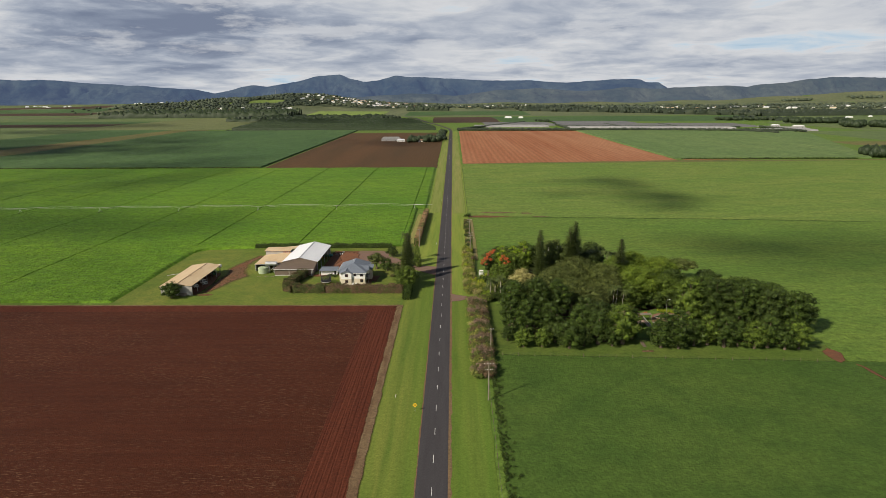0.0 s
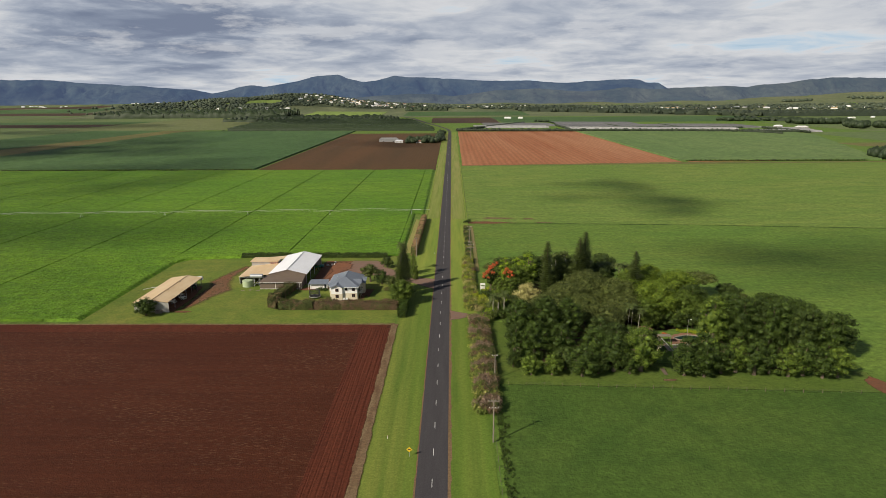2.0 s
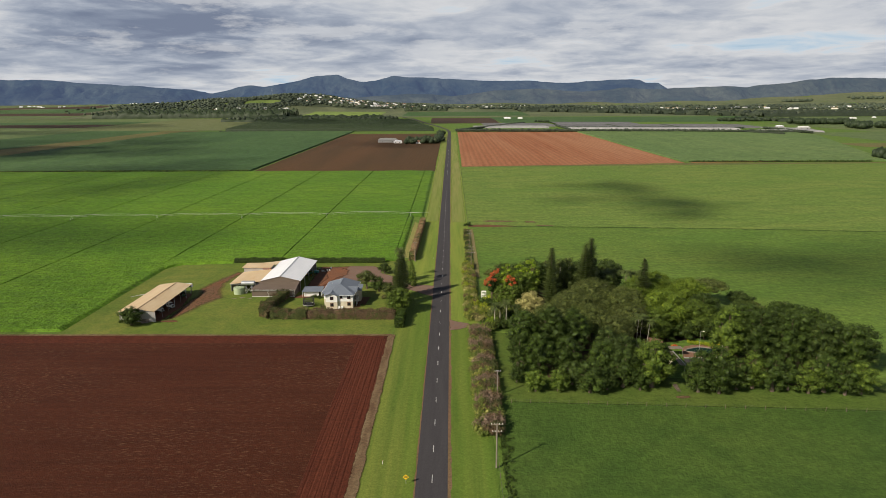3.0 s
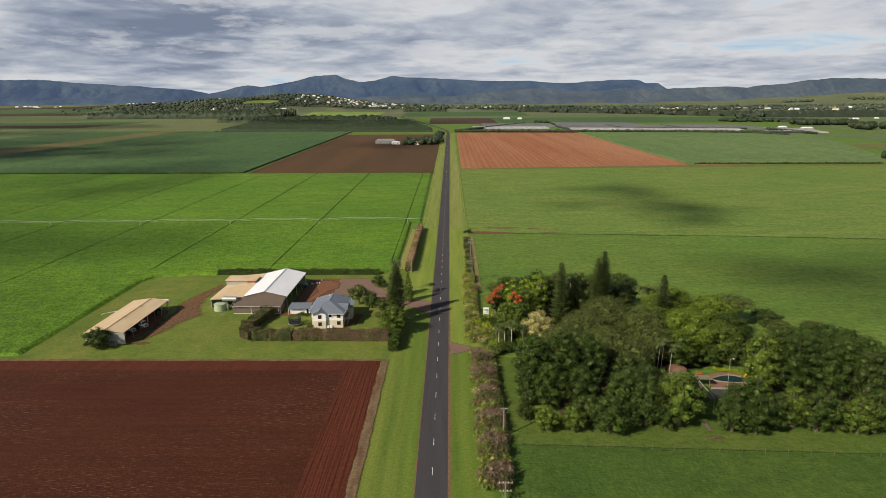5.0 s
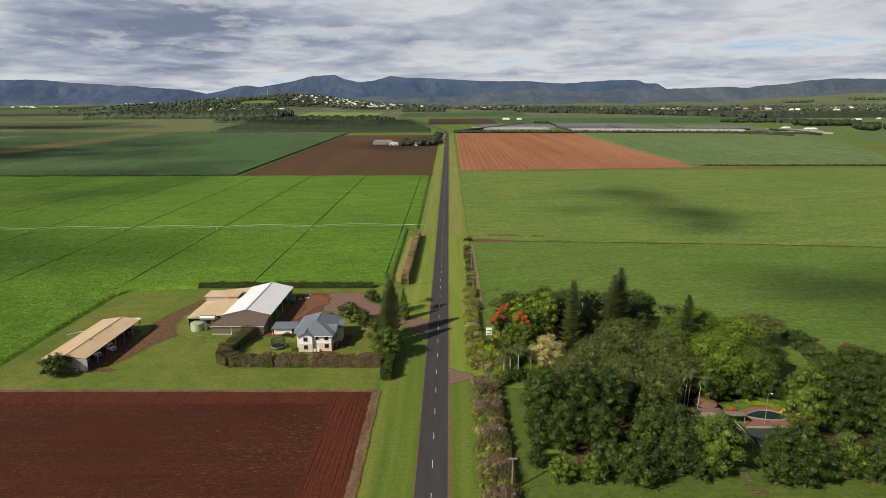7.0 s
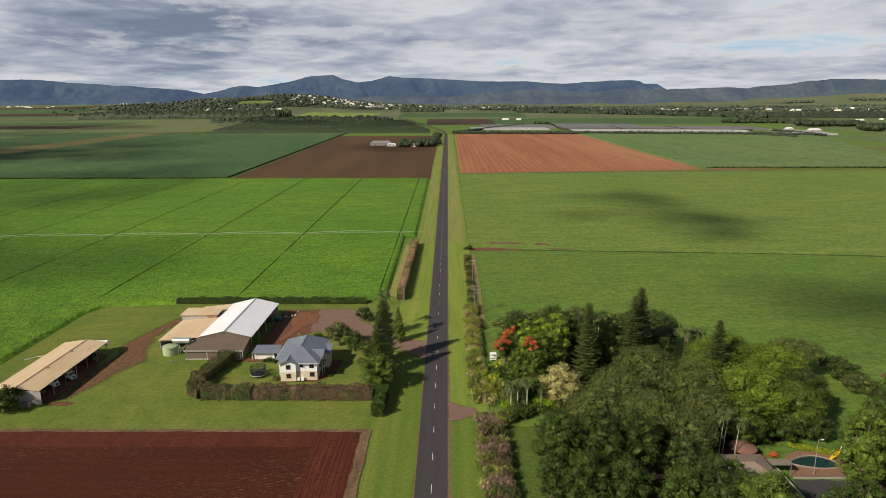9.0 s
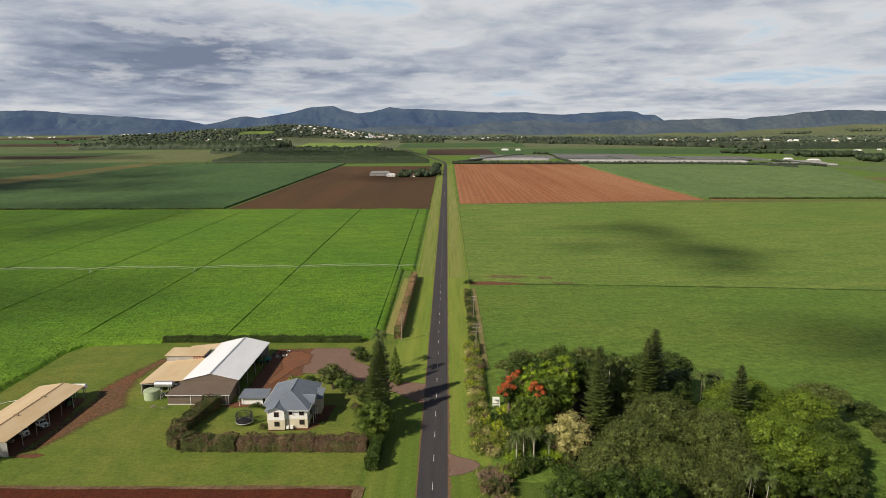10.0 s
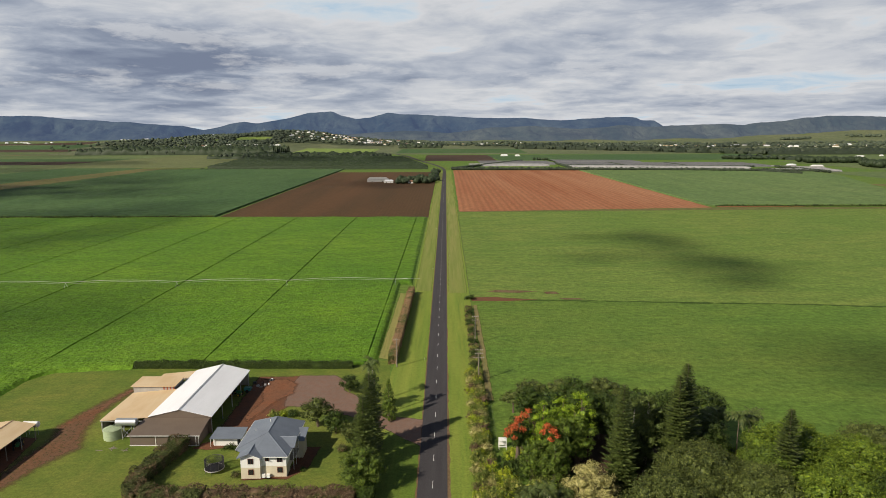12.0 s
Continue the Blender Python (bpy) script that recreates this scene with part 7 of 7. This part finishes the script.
tube("arm", [(79.8, 207.8, 8.1), (80.5, 207.8, 8.2)], 0.04, GREY_SHEET, lamp)
part("lamp_head", box_bm([(80.4, 80.9, 207.65, 207.95, 8.1, 8.25)], 0.03), WHITE, lamp)
shrub(74.5, 214.5, 1.0, 1.4, "red", "small shrub with red leaves by the pool", "", 2)
for i in range(7):
    shrub(81.0 + i * 1.25, 218.6 - i * 0.55, 1.0, 1.2, "yellow", "clipped yellow-green border plant by the pool", "pool border plants", i)
steps = thing("garden_steps", "low timber garden steps between the grove trees", "steps")
for k in range(6):
    box("tread", (64.9, 66.0, 183.6 + k * 0.7, 184.0 + k * 0.7, 0.0, 0.08 + 0.07 * k), BARK, steps, "", 0.02)
arbour = thing("garden_arbour", "small white painted garden arbour among shrubs", "arbour")
for x in (15.2, 17.0):
    for y in (266.6, 267.9):
        box("post", (x - 0.07, x + 0.07, y - 0.07, y + 0.07, 0, 2.5), WHITE, arbour)
slab("roof", [(15.1, 266.5, 2.45), (17.1, 266.5, 2.45), (17.1, 268.0, 2.6), (15.1, 268.0, 2.6)], 0.1, WHITE, arbour, "sloping white roof board")
box("seat", (15.25, 16.95, 266.9, 267.6, 0.45, 0.52), WHITE, arbour)
box("backrest", (15.25, 16.95, 267.9, 267.98, 0.6, 1.5), WHITE, arbour)
# ---- far homestead, town and sheds ----
def far_house(x, y, w, d, h, roof, label, group="houses of the far town", wall=WHITE, turn=0.0):
    z = float(land(x, y)) - 0.3
    ob = thing("house", label, "house", group, at=pose(x, y, z, 0, 0, turn))
    box("wall", (-w / 2, w / 2, -d / 2, d / 2, 0, h), wall, ob)
    o = 0.5
    solid("roof", [(-w / 2 - o, -d / 2 - o, h), (w / 2 + o, -d / 2 - o, h), (w / 2 + o, d / 2 + o, h), (-w / 2 - o, d / 2 + o, h), (-w / 2 + d * 0.25, 0, h + d * 0.25), (w / 2 - d * 0.25, 0, h + d * 0.25)],
          [(0, 1, 5, 4), (1, 2, 5), (2, 3, 4, 5), (3, 0, 4), (0, 3, 2, 1)], roof, ob)
    if y < 2000:
        for s in (-0.25, 0.25):
            box("window", (s * w - 0.7, s * w + 0.7, -d / 2 - 0.05, -d / 2 - 0.01, 1.0, 2.2), GLASS_DARK, ob)
    return ob


far_house(-110, 1165, 34, 14, 4.5, GREY_SHEET, "long farm shed with pale sheet roof and grey walls", "homestead buildings", GREY_SHEET)
far_house(-90, 1142, 14, 8, 3.5, SILVER, "small white homestead building with pale roof", "homestead buildings")
far_house(-50, 1135, 17, 9, 3.0, TERRACOTTA, "low white house with a reddish roof", "homestead buildings")
far_house(205, 2350, 24, 10, 4, SILVER, "white farm shed in the plain", "homestead buildings")
far_house(250, 2340, 16, 10, 4, WHITE, "white farm building in the plain", "homestead buildings")
sheet("packing_yard", [(752, 1640), (800, 1655), (858, 1565), (800, 1402), (764, 1408), (784, 1560)], 0.6, NETTING, "pale bare yard round the packing sheds", "yard", 2.0, 12, 36)
for x, y, w, d, r in [(812, 1620, 18, 11, SILVER), (838, 1560, 26, 12, WHITE), (800, 1588, 10, 8, GREY_SHEET), (792, 1500, 14, 9, GREY_SHEET)]:
    far_house(x, y, w, d, 3.6, r, "pale packing shed beside the netted crop", "packing sheds", GREY_SHEET)
for i in range(4):
    far_house(1190 + i * 75 + (i % 2) * 30, 2080 + i * 55, 11 + (i % 3) * 5, 8, 3.5, [WHITE, SILVER][i % 2], "white farm building among pasture", "homestead buildings")
rt = random.Random(11)
ROOFS = [WHITE, GREY_SHEET, TERRACOTTA, SILVER, SLATE, TAN]
for i in range(90):  # the hillside town
    k = rt.random()
    far_house(-830 + 520 * k + rt.uniform(-30, 30), 3470 + rt.uniform(-60, 230), rt.uniform(11, 19), rt.uniform(8, 12), rt.uniform(3, 6), rt.choice(ROOFS), "small house on the far hillside", turn=rt.uniform(-40, 40))
for i in range(60):
    far_house(rt.uniform(-420, 420), 3560 + rt.uniform(-90, 200), rt.uniform(11, 22), 10, rt.uniform(3, 5), rt.choice(ROOFS), "small house at the foot of the hills", turn=rt.uniform(-40, 40))
for i in range(70):
    far_house(rt.uniform(650, 2500), 3180 + rt.uniform(-60, 190), rt.uniform(12, 30), 12, rt.uniform(4, 6), rt.choice([WHITE, GREY_SHEET, SILVER, GREY_SHEET, TAN]), "pale building at the edge of the far town", turn=rt.uniform(-25, 25))
for i in range(34):
    far_house(rt.uniform(-1500, -760), 3000 + rt.uniform(-20, 230), rt.uniform(12, 24), 10, rt.uniform(3, 6), rt.choice([WHITE, SILVER, TERRACOTTA, GREY_SHEET]), "pale house among the far trees", turn=rt.uniform(-25, 25))
for i in range(14):
    far_house(rt.uniform(-2600, -1300), 3700 + rt.uniform(-60, 200), rt.uniform(12, 26), 10, rt.uniform(3, 6), rt.choice([WHITE, SILVER]), "pale farm house on the far plain", turn=rt.uniform(-25, 25))
mast = thing("radio_mast", "thin lattice radio mast on the far hill", "mast")
zz = float(land(-1010, 3700))
tube("mast", [(-1010, 3700, zz), (-1010, 3700, zz + 46)], [1.2, 0.5], STEEL, mast, sides=4)
